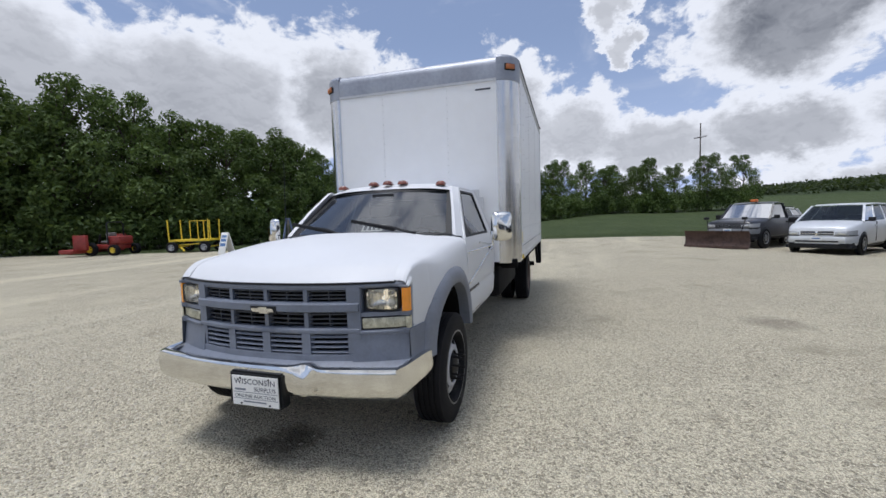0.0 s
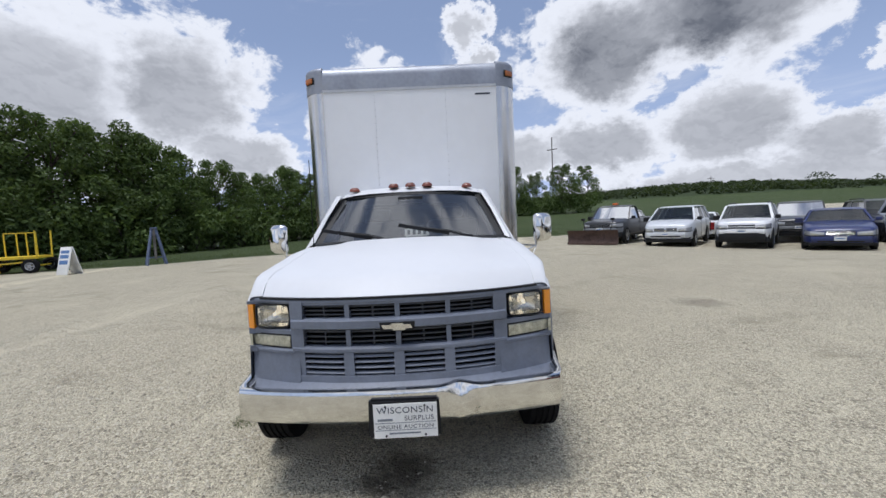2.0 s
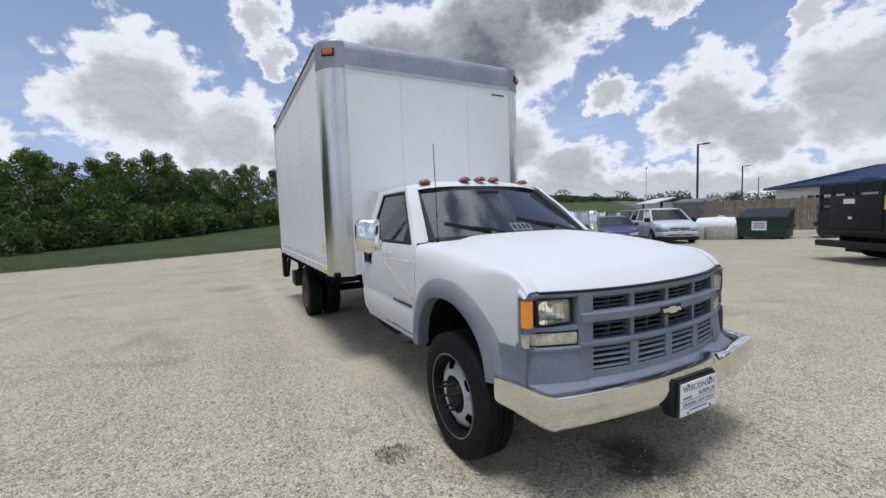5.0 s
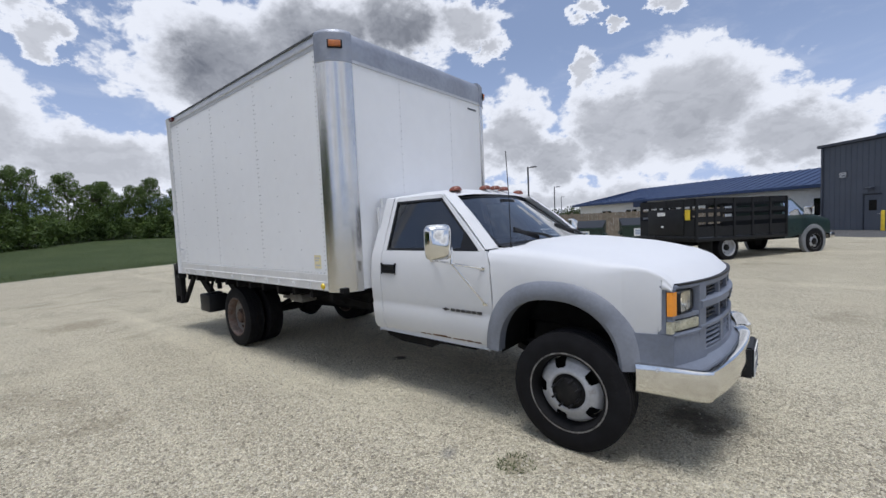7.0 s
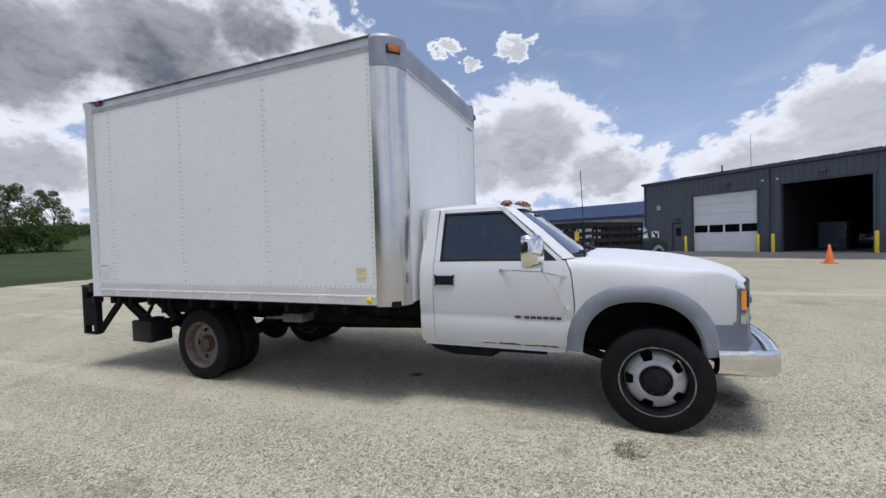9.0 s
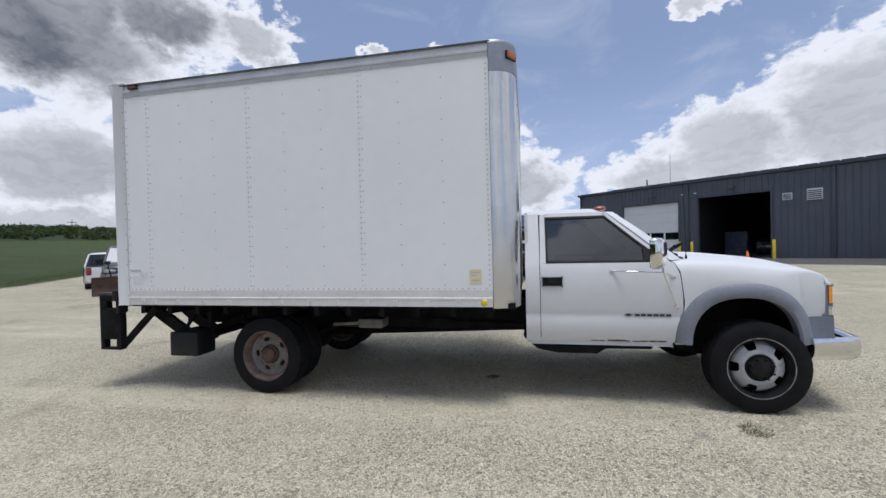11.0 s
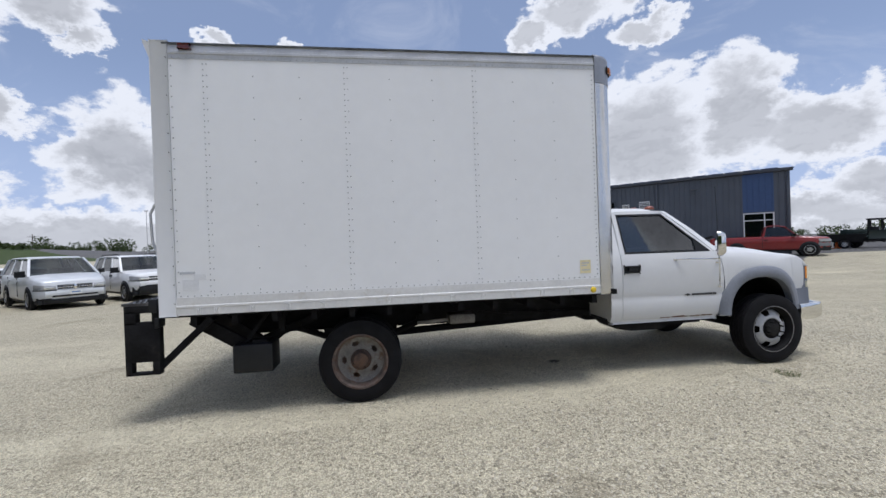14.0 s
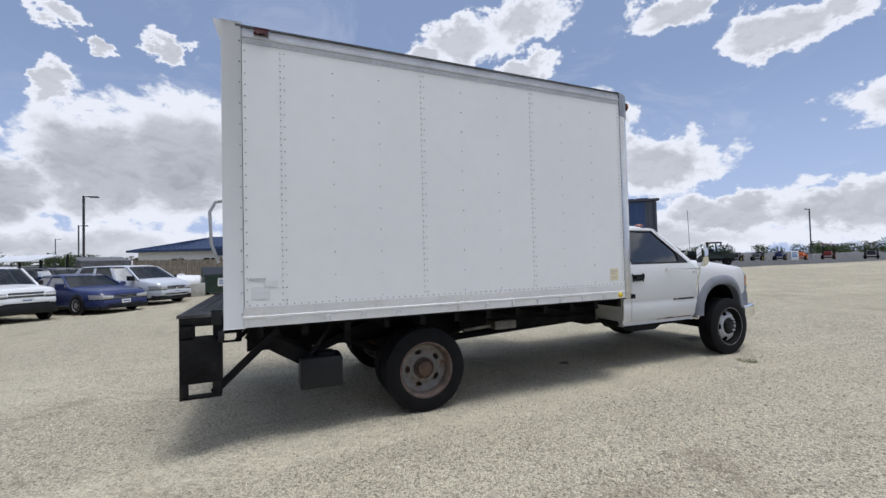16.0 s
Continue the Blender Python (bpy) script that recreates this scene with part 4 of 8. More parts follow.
    for x, zc, lift in ((rear + 0.035, 1.775, 0.0), (rear, 1.80, 0.0), (rear + 0.01, 1.835, 0.3), (rear + 0.06, 1.852, 0.8), (-1.6, 1.866, 1.0), (-1.3, 1.862, 1.0), (-1.16, 1.845, 0.95), (-1.10, 1.822, 0.8), (-1.075, 1.80, 0.6)):
        ring = []
        for i in range(17):
            u = -1 + 2 * i / 16
            edge = abs(u) ** 5
            ring.append((x - 0.10 * abs(u) ** 3 * (x > -1.3), u * (0.752 - 0.012 * lift), zc - 0.065 * edge * lift - 0.012 * u * u))
        rows.append(ring)
    loft(bm, rows, closed=False)
    part("roof", bm, M["white"], truck)
    # back wall of the cab, with its window
    bm = BM()
    for a, b, c, d in ((-0.9, 0.9, 0.58, 1.33), (-0.8, 0.8, 1.72, 1.81), (-0.85, -0.62, 1.33, 1.72), (0.62, 0.85, 1.33, 1.72)):
        box(bm, rear, rear + 0.03, a, b, c, d)
    part("cab_back", bm, M["white"], truck)
    bm = BM()
    box(bm, rear + 0.008, rear + 0.014, -0.63, 0.63, 1.32, 1.73)
    part("rear_window", bm, M["glass"], truck).visible_shadow = False
    # windscreen, bowed, with its black border
    def screen(inset, push, n=12, m=6, lo=0.0, hi=1.0):
        out = []
        for j in range(m + 1):
            v = lo + (hi - lo) * j / m
            half = (0.825 - inset) * (1 - v) + (0.675 - inset) * v
            ring = []
            for i in range(n + 1):
                u = -1 + 2 * i / n
                x = (-0.475 - push) * (1 - v) + (-1.085 - push) * v - 0.115 * u * u
                ring.append((x, u * half, 1.345 + 0.455 * v - 0.012 * u * u))
            out.append(ring)
        return out
    bm = BM()
    loft(bm, screen(0.05, 0.0, lo=0.05, hi=0.94), closed=False)
    part("windscreen", bm, M["glass"], truck).visible_shadow = False
    bm = BM()
    for a, b in ((0.0, 0.06), (0.93, 1.0)):
        loft(bm, screen(0.0, -0.003, lo=a, hi=b, m=1), closed=False)
    full = screen(0.0, -0.003)
    inner = screen(0.055, -0.003)
    for i in (0, -1):
        loft(bm, [[r[i] for r in full], [r[i] for r in inner]], closed=False)
    part("windscreen_border", bm, M["black"], truck)
    # cowl, wipers, clearance lights, aerial
    bm = BM()
    loft(bm, [[(-0.62 - 0.13 * u * u, u * 0.80, 1.345) for u in [-1 + i / 5 for i in range(11)]], [(-0.46 - 0.13 * u * u, u * 0.83, 1.352) for u in [-1 + i / 5 for i in range(11)]], [(-0.40 - 0.13 * u * u, u * 0.84, 1.345) for u in [-1 + i / 5 for i in range(11)]]], closed=False)
    part("cowl", bm, M["black"], truck)
    for y0, y1, z1 in ((-0.16, -0.66, 1.44), (0.52, -0.02, 1.46)):
        bm = BM()
        p0, p1 = Vector((-0.43 - 0.1 * y0 * y0, y0, 1.365)), Vector((-0.505 - 0.14 * y1 * y1, y1, z1))
        pipe(bm, [p0, p0.lerp(p1, 0.35) + Vector((0.015, 0, 0.022)), p1 + Vector((0.012, 0, 0.012))], 0.012, 6)
        box(bm, p0.x - 0.02, p0.x + 0.025, p0.y - 0.02, p0.y + 0.02, p0.z - 0.012, p0.z + 0.016, 0.005)
        w = part("wiper", bm, M["black"], truck)
        bm = BM()
        mid = p0.lerp(p1, 0.72)
        q0, q1 = mid + Vector((-0.004, 0.21, -0.05)), mid + Vector((0.006, -0.21, 0.035))
        bar(bm, q0 + Vector((0.012, 0, 0.016)), q1 + Vector((0.012, 0, 0.016)), 0.016, 0.030)
        part("blade", bm, M["black"], w)
    for y, x, z in ((-0.56, -1.19, 1.842), (-0.165, -1.135, 1.862), (0.0, -1.13, 1.865), (0.165, -1.135, 1.862), (0.56, -1.19, 1.842)):
        bm = BM()
        rows = [[(x + a * k, y + b * k, z - 0.014 + h) for a, b in [(-0.075 + 0.0, 0), (-0.05, -0.042), (0.02, -0.05), (0.045, -0.02), (0.045, 0.02), (0.02, 0.05), (-0.05, 0.042)]] for k, h in ((1.0, 0.0), (0.98, 0.012), (0.8, 0.030), (0.45, 0.040))]
        loft(bm, rows)
        part("roof_marker_light", bm, M["lamp_red"], truck, "faded orange roof marker light")
    bm = BM()
    pipe(bm, [(-0.50, -0.80, 1.345), (-0.505, -0.80, 1.7), (-0.52, -0.80, 2.06)], 0.0032, 6)
    rod(bm, (-0.50, -0.80, 1.32), (-0.50, -0.80, 1.365), 0.013, 0.008)
    part("aerial", bm, M["black"], truck)
    # inside: bench seat, headrests, dashboard, steering wheel
    bm = BM()
    box(bm, -1.72, -1.15, -0.72, 0.72, 0.78, 1.02, 0.05)
    part("bench_seat", bm, M["seat"], truck)
    bm = BM()
    for y in (-0.42, 0.42):
        box(bm, -1.86, -1.66, y - 0.29, y + 0.29, 0.98, 1.52, 0.06)
        box(bm, -1.86, -1.74, y - 0.13, y + 0.13, 1.53, 1.66, 0.04)
    part("seat_back", bm, M["seat"], truck)
    bm = BM()
    prism(bm, [(-0.98, 1.02), (-0.93, 1.25), (-0.86, 1.315), (-0.56, 1.32), (-0.56, 0.95), (-0.9, 0.95)], "y", -0.84, 0.84)
    part("dashboard", bm, M["dash"], truck)
    bm = BM()
    at = Matrix.Translation((-1.12, 0.42, 1.24)) @ Matrix.Rotation(radians(-58), 4, "Y")
    ring = [at @ Vector((0.185 * math.cos(a), 0.185 * math.sin(a), 0)) for a in [2 * math.pi * i / 28 for i in range(29)]]
    pipe(bm, ring, 0.014, 6)
    for a in (20, 160, 270):
        rod(bm, at @ Vector((0, 0, 0)), at @ Vector((0.18 * math.cos(radians(a)), 0.18 * math.sin(radians(a)), 0)), 0.014, n=6)
    rod(bm, at @ Vector((0, 0, 0.0)), at @ Vector((0, 0, -0.35)), 0.03)
    part("steering_wheel", bm, M["black"], truck)
    bm = BM()
    box(bm, rear + 0.05, -0.62, -0.84, 0.84, 0.62, 0.66)
    part("cab_floor", bm, M["frame"], truck)
    bm = BM()
    box(bm, -1.02, -0.985, -0.12, 0.12, 1.69, 1.75, 0.012)
    part("rear_view_mirror", bm, M["black"], truck)
    bm = BM()
    loft(bm, [[(-0.565, -0.04, 1.385), (-0.565, 0.17, 1.385)], [(-0.640, -0.04, 1.448), (-0.640, 0.17, 1.448)]], closed=False)
    note = part("lot_card", bm, M["paper"], truck, "white card with handwritten dark figures behind the windscreen")
    bm = BM()
    for k in range(4):
        bar(bm, (-0.577, -0.005 + k * 0.046, 1.400), (-0.622, -0.005 + k * 0.046, 1.438), 0.026, 0.004)
    part("print_bar", bm, M["ink"], note)


def front_x(y, out=0.0):
    return 0.775 + out - 0.20 * (abs(y) / 0.87) ** 2.3


def strip(bm, z0, z1, y0, y1, out, depth, n=10, slope=0.0, round_=0.0):
    """A bar across the nose that follows its curve."""
    rows = []
    for i in range(n + 1):
        y = y0 + (y1 - y0) * i / n
        x = front_x(y, out)
        rows.append([(x - depth, y, z0), (x + slope - round_, y, z0), (x + slope, y, z0 + min(0.012, (z1 - z0) * 0.3)), (x, y, z1 - min(0.012, (z1 - z0) * 0.3)), (x - round_, y, z1), (x - depth, y, z1)])
    return loft(bm, rows)


def hood_z(x, u):
    """Height of the bonnet; u is the way across, -1 to 1."""
    pts = [(-0.56, 1.372), (-0.16, 1.352), (0.244, 1.308), (0.50, 1.262), (0.62, 1.230), (0.70, 1.196), (0.75, 1.160), (0.78, 1.128)]
    z = pts[-1][1]
    for (xa, za), (xb, zb) in zip(pts, pts[1:]):
        if x <= xb:
            z = za + (zb - za) * max(0, (x - xa)) / (xb - xa)
            break
    au = abs(u)
    swell = 0.016 * smooth01(0.74 - au, 0, 0.1) * smooth01(0.6 - x, 0, 0.25)
    return z + swell - 0.035 * au ** 2 * (1 - 0.85 * smooth01(x, 0.30, 0.72))


def nose():
    # bonnet
    bm = BM()
    rows = []
    for j in range(15):
        v = j / 14
        ring = []
        for i in range(25):
            u = -1 + 2 * i / 24
            half = 0.775 + 0.035 * v
            y = u * half
            xf = front_x(y, -0.012)
            xr = -0.42 - 0.13 * u * u
            x = xr + (xf - xr) * v
            ring.append((x, y, hood_z(xr + (0.78 - xr) * v, u) if v < 1 else hood_z(0.78, u) - 0.012))
        rows.append(ring)
    loft(bm, rows, closed=False)
    bonnet = part("bonnet", bm, M["white"], truck)
    for i in (0, -1):
        side = 1 if i else -1
        part("shut_line", loft(BM(), [[(x, y - side * 0.001, z + 0.0015), (x, y + side * 0.006, z + 0.0015)] for x, y, z in [r[i] for r in rows[:-1]]], closed=False), M["black"], bonnet)
    part("front_shut_line", strip(BM(), 1.110, 1.121, -0.80, 0.80, 0.0055, 0.03, 24), M["black"], bonnet)
    bm = BM()
    strip(bm, 1.086, 1.116, -0.880, 0.880, 0.004, 0.05, 24, round_=0.008)
    part("nose_trim", bm, M["grey"], truck)
    # wings with the wheel opening cut into them
    ax, az, rx, rz = -0.10, 0.545, 0.435, 0.455

    def opening(x):
        t = 1 - abs((x - ax) / rx) ** 2.5
        return az + rz * t ** (1 / 2.2) if t > 0 else 0.0
    for s in (-1, 1):
        bm = BM()
        rows = []
        xs = [-0.57, -0.56, -0.548] + [ax + rx * math.sin(radians(a)) * 0.999 for a in range(-90, 91, 10)] + [0.345, 0.37, 0.42, 0.47, 0.51, 0.54, 0.545, 0.565, 0.582, 0.598]
        for x in sorted(xs):
            half = 0.955 - 0.085 * smooth01(x, 0.1, 0.62)
            xr, xf = -0.545, front_x(0.80, -0.012)
            hz = hood_z(xr + (0.78 - xr) * max(0.0, x - xr) / (xf - xr), 0.98) + 0.003
            low = max(0.575, opening(x)) if x < 0.335 else 0.818 if x < 0.543 else 1.085
            yi = 0.755 + 0.035 * smooth01(x, -0.5, 0.7)
            k = 1 - 0.72 * smooth01(x, 0.05, 0.50)
            ring = [(x, s * yi, hz - 0.03), (x, s * yi, hz), (x, s * (yi + 0.05), hz - 0.003), (x, s * (half - 0.065 * k), hz - 0.022 * k), (x, s * (half - 0.025 * k), hz - 0.055 * k), (x, s * (half - 0.004), hz - 0.115 * k)]
            zt = hz - 0.115 * k
            for q in range(1, 6):
                z = zt + (low - zt) * q / 5
                ring.append((x, s * (half + 0.012 * math.sin(math.pi * min(1, q / 5))), z))
            ring.append((x, s * (half - 0.05), low))
            if x < -0.565:
                ring = [(door_front(q[2]) + 0.005, q[1], q[2]) for q in ring]
            rows.append(ring)
        loft(bm, rows, closed=False)
        wing = part("front_wing", bm, M["white"], truck)
        # grey arch moulding
        bm = BM()
        rows = []
        for i in range(37):
            a = radians(3 + 175 * i / 36)
            c, sn = math.cos(a), math.sin(a)
            e = 2 / 2.35
            px, pz = (abs(c) ** e) * (1 if c > 0 else -1), (abs(sn) ** e) * (1 if sn > 0 else -1)
            ring = []
            for k, (grow, yy) in enumerate(((-0.014, 0.90), (-0.014, 0.986), (0.006, 1.0), (0.055, 0.996), (0.098, 0.978), (0.112, 0.955), (0.112, 0.91))):
                x = ax + (rx + grow) * px
                half = 0.085 * smooth01(x, 0.1, 0.62)
                ring.append((x, s * (yy - half), az + 0.01 + (rz + grow * 1.05) * pz))
            rows.append(ring)
        loft(bm, rows, closed=False)
        part("arch_moulding", bm, M["flare"], wing)
        # dark inner arch
        bm = BM()
        rows = []
        for i in range(19):
            a = radians(180 * i / 18)
            rows.append([(ax + (rx + 0.01) * math.cos(a), s * 0.91, az + (rz + 0.01) * math.sin(a) ** 0.85), (ax + (rx + 0.03) * math.cos(a), s * 0.45, az + (rz + 0.03) * math.sin(a) ** 0.85)])
        loft(bm, rows, closed=False)
        box(bm, ax - rx - 0.1, ax + rx + 0.1, s * 0.40, s * 0.45, 0.5, 1.1)
        part("wheel_well", bm, M["frame"], wing)
    # grey nose: frame round the lamps and grille
    bm = BM()
    strip(bm, 1.080, 1.094, -0.60, 0.60, 0.0, 0.06, 16)
    strip(bm, 0.942, 1.006, -0.60, 0.60, 0.020, 0.07, 16, round_=0.024)
    strip(bm, 0.812, 0.850, -0.60, 0.60, 0.012, 0.07, 16, round_=0.012)
    strip(bm, 0.620, 0.690, -0.60, 0.60, 0.016, 0.07, 16)
    for y in (-0.275, 0.0, 0.275):
        strip(bm, 0.80, 1.09, y - 0.013, y + 0.013, -0.004, 0.05, 2)
        strip(bm, 0.64, 0.82, y - 0.028, y + 0.028, 0.010, 0.05, 2)
    for s in (-1, 1):
        strip(bm, 0.64, 1.10, s * 0.530, s * 0.606, 0.006, 0.07, 3)
        strip(bm, 0.915, 0.938, s * 0.595, s * 0.872, 0.002, 0.09, 6)
        strip(bm, 0.806, 0.832, s * 0.595, s * 0.872, 0.012, 0.08, 6, round_=0.01)
        strip(bm, 0.796, 0.808, s * 0.595, s * 0.872, 0.004, 0.08, 6)
        strip(bm, 0.60, 0.80, s * 0.56, s * 0.872, 0.004, 0.08, 6, slope=0.024)
    part("grille_frame", bm, M["grey"], truck, "faded grey plastic grille")
    for z0, z1, n, mat, deep, thick in ((1.006, 1.080, 3, "slat", -0.022, 0.004), (0.850, 0.942, 3, "slat", -0.022, 0.004), (0.690, 0.812, 4, "grey", 0.0, 0.0055)):
        for k in range(n):
            bm = BM()
            z = z0 + (z1 - z0) * (k + (0.8 if thick < 0.005 else 0.5)) / (n + (0.3 if thick < 0.005 else 0))
            strip(bm, z - thick, z + thick, -0.54, 0.54, deep, 0.02, 16, slope=0.006 if thick > 0.005 else 0.0)
            part("grille_slat", bm, M[mat], truck)
        if thick < 0.005:
            for y in (-0.41, -0.137, 0.137, 0.41):
                bm = BM()
                strip(bm, z0, z1, y - 0.004, y + 0.004, deep - 0.004, 0.03, 1)
                part("grille_rib", bm, M["slat"], truck)
    # near-black sheet closes off the depth behind the grille openings
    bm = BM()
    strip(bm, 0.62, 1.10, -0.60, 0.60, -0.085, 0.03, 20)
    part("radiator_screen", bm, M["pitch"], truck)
    # valance shelf between the nose and the bumper
    bm = BM()
    rows = []
    for i in range(25):
        y = -0.89 + 1.78 * i / 24
        x = front_x(y)
        rows.append([(x - 0.10, y, 0.66), (x + 0.015, y, 0.655), (x + 0.045, y, 0.625), (x + 0.10 + 0.015 * math.cos(y * 1.6), y, 0.600), (x + 0.10, y, 0.585), (x - 0.10, y, 0.585)])
    loft(bm, rows)
    part("valance", bm, M["grey"], truck)
    bm = BM()
    for k, y in enumerate((-0.40, -0.13, 0.14, 0.41)):
        x = front_x(y, 0.062)
        box(bm, x - 0.02, x + 0.018, y - 0.10, y + 0.10, 0.607, 0.618)
    part("valance_slots", bm, M["black"], truck)
    for s in (-1, 1):
        # grey corner that wraps round to the wheel arch
        bm = BM()
        rows = []
        for x in (0.318, 0.34, 0.37, 0.42, 0.48, 0.54, 0.585, 0.605):
            half = 0.955 - 0.085 * smooth01(x, 0.1, 0.62) + 0.010
            hi = min(0.832, max(0.62, opening(x - 0.0) if x < 0.335 else 0.832))
            hi = 0.832 if x > 0.345 else 0.66
            rows.append([(x, s * (half - 0.06), 0.600), (x, s * (half + 0.004), 0.604), (x, s * (half + 0.008), 0.66 if x > 0.345 else 0.63), (x, s * half, hi - 0.004), (x, s * (half - 0.05), hi)])
        loft(bm, rows, closed=False)
        part("nose_corner", bm, M["grey"], truck)
        # headlamp: recessed tray, gasket, silvered bowl, clear cover
        lamp = new("headlamp")
        lamp.parent = truck
        bm = BM()
        strip(bm, 0.925, 1.100, s * 0.600, s * 0.850, -0.075, 0.02, 6)
        part("tray", bm, M["grey"], lamp)
        cx, cz, hw, hh = s * 0.722, 1.014, 0.094, 0.062

        def squared(k, out, e=0.32, n=32):
            ring = []
            for i in range(n):
                c, sn = math.cos(2 * math.pi * i / n), math.sin(2 * math.pi * i / n)
                y = cx + hw * k * (abs(c) ** e) * (1 if c > 0 else -1)
                z = cz + hh * k * (abs(sn) ** e) * (1 if sn > 0 else -1)
                ring.append((front_x(cx, out) - 0.16 * (abs(y) - abs(cx)), y, z))
            return ring
        bm = BM()
        loft(bm, [squared(1.12, -0.07), squared(1.12, -0.004), squared(1.06, 0.002), squared(1.0, -0.004), squared(1.0, -0.02)], closed=True, caps=False)
        part("gasket", bm, M["black"], lamp)
        bm = BM()
        loft(bm, [squared(1.0, -0.014), squared(0.94, -0.030), squared(0.75, -0.046, 0.45), squared(0.45, -0.057, 0.7), squared(0.16, -0.062, 1.0)], caps=False)
        part("reflector", bm, M["mirror_warm"], lamp, "silvered headlamp bowl")
        # unlit bulb; its emission stands in for the bowl's warm reflection
        bm = BM()
        rod(bm, (front_x(cx, -0.062), cx, cz + 0.004), (front_x(cx, -0.030), cx, cz + 0.004), 0.013, 0.010, 12)
        part("bulb_glow", bm, M["bulb"], lamp, "headlamp bulb with a painted warm glint")
        bm = BM()
        loft(bm, [squared(1.0, -0.010), squared(0.97, -0.002), squared(0.7, 0.004), squared(0.3, 0.006), squared(0.01, 0.0065)], caps=False)
        for y in (-0.06, -0.03, 0.0, 0.03, 0.06):
            bar(bm, (front_x(cx, 0.001) - 0.16 * y * s, cx + y, cz - 0.052), (front_x(cx, 0.001) - 0.16 * y * s, cx + y, cz + 0.052), 0.003, 0.003)
        part("lens", bm, M["lamp_glass"], lamp, "clear headlamp lens")
        bm = BM()
        strip(bm, 0.834, 0.914, s * 0.606, s * 0.874, -0.004, 0.03, 6)
        part("parking_lamp_seat", bm, M["black"], truck)
        bm = BM()
        strip(bm, 0.842, 0.904, s * 0.616, s * 0.868, 0.004, 0.03, 8, round_=0.008)
        lens = part("parking_lamp", bm, M["lens_dim"], truck, "yellowed parking lamp")
        bm = BM()
        for k in range(22):
            y = s * (0.622 + k * 0.0112)
            bar(bm, (front_x(y, 0.004), y, 0.846), (front_x(y, 0.004), y, 0.900), 0.0035, 0.004)
        part("lens_flute", bm, M["lens_dim"], lens)
        # narrow amber lens that turns the corner, in a grey surround
        bm = BM()
        loft(bm, [[(0.566, s * 0.872, 0.942), (0.566, s * 0.872, 1.082)], [(0.570, s * 0.885, 0.942), (0.570, s * 0.885, 1.082)], [(0.592, s * 0.883, 0.942), (0.592, s * 0.883, 1.082)], [(0.603, s * 0.872, 0.942), (0.603, s * 0.872, 1.082)], [(0.613, s * 0.842, 0.942), (0.613, s * 0.842, 1.082)], [(0.585, s * 0.838, 0.942), (0.585, s * 0.838, 1.082)]], closed=False)
        part("side_marker_lamp", bm, M["amber"], truck, "orange turn lamp at the corner")
        bm = BM()
        loft(bm, [[(0.563, s * 0.860, 0.838), (0.563, s * 0.860, 0.908)], [(0.566, s * 0.883, 0.838), (0.566, s * 0.883, 0.908)], [(0.592, s * 0.882, 0.838), (0.592, s * 0.882, 0.908)], [(0.604, s * 0.862, 0.838), (0.604, s * 0.862, 0.908)]], closed=False)
        part("corner_lamp", bm, M["lens_dim"], truck)
        bm = BM()
        box(bm, 0.522, 0.600, s * 0.80, s * 0.878, 0.806, 0.836, 0.004)
        box(bm, 0.522, 0.598, s * 0.80, s * 0.878, 0.912, 0.940, 0.004)
        box(bm, 0.522, 0.604, s * 0.80, s * 0.878, 1.084, 1.098, 0.003)
        box(bm, 0.522, 0.565, s * 0.80, s * 0.880, 0.83, 1.09, 0.004)
        box(bm, 0.55, 0.58, s * 0.80, s * 0.868, 0.83, 1.09)
        part("corner_bezel", bm, M["grey"], truck)
    # bow-tie shaped mark as a plain chrome cross
    bm = BM()
    x = front_x(0.0, 0.018)
    prism(bm, [(-0.075, 0.948), (-0.024, 0.948), (-0.024, 0.939), (0.042, 0.939), (0.042, 0.948), (0.082, 0.948), (0.070, 0.970), (0.031, 0.970), (0.031, 0.978), (-0.031, 0.978), (-0.031, 0.970), (-0.086, 0.970)], "x", x - 0.005, x + 0.012)
    part("grille_badge", bm, M["chrome"], truck, "plain chrome mark on the grille")
    bm = BM()
    prism(bm, [(-0.092, 0.934), (0.090, 0.934), (0.094, 0.983), (-0.096, 0.983)], "x", x - 0.006, x + 0.003)
    part("badge_plate", bm, M["black"], truck)
    # bumper: bowed, wrapped round at the ends, dented beside the plate
    bm = BM()
    rows = []
    path = []
    for i in range(61):
        u = -1 + 2 * i / 60
        y = u * 0.965
        au = abs(u)
        x = 0.905 - 0.13 * au ** 2.2 - (0.36 * smooth01(au, 0.91, 1.0))
        nrm = Vector((1, 0.33 * u * au + (1.6 if u > 0 else -1.6) * smooth01(au, 0.90, 1.0), 0)).normalized()
        path.append((Vector((x, y * (1 - 0.012 * smooth01(au, 0.95, 1.0)), 0)), nrm, y))
    for p, nrm, y in path:
        dent = 0.034 * math.exp(-((y - 0.33) / 0.07) ** 2) - 0.012 * math.exp(-((y - 0.46) / 0.07) ** 2)
        up = 0.010 * math.exp(-((y - 0.31) / 0.05) ** 2)
        ring = []
        for k, (out, z) in enumerate(((-0.075, 0.642), (-0.03, 0.655), (-0.006, 0.650), (0.0, 0.630), (0.006, 0.57), (0.0, 0.51), (-0.02, 0.475), (-0.065, 0.455), (-0.075, 0.47), (-0.05, 0.52), (-0.05, 0.60), (-0.085, 0.63))):
            f = smooth01(z, 0.47, 0.65) if k < 7 else 0
            q = p + nrm * (out - dent * f + 0.006 * f * math.sin(y * 21) * math.exp(-((y - 0.4) / 0.12) ** 2))
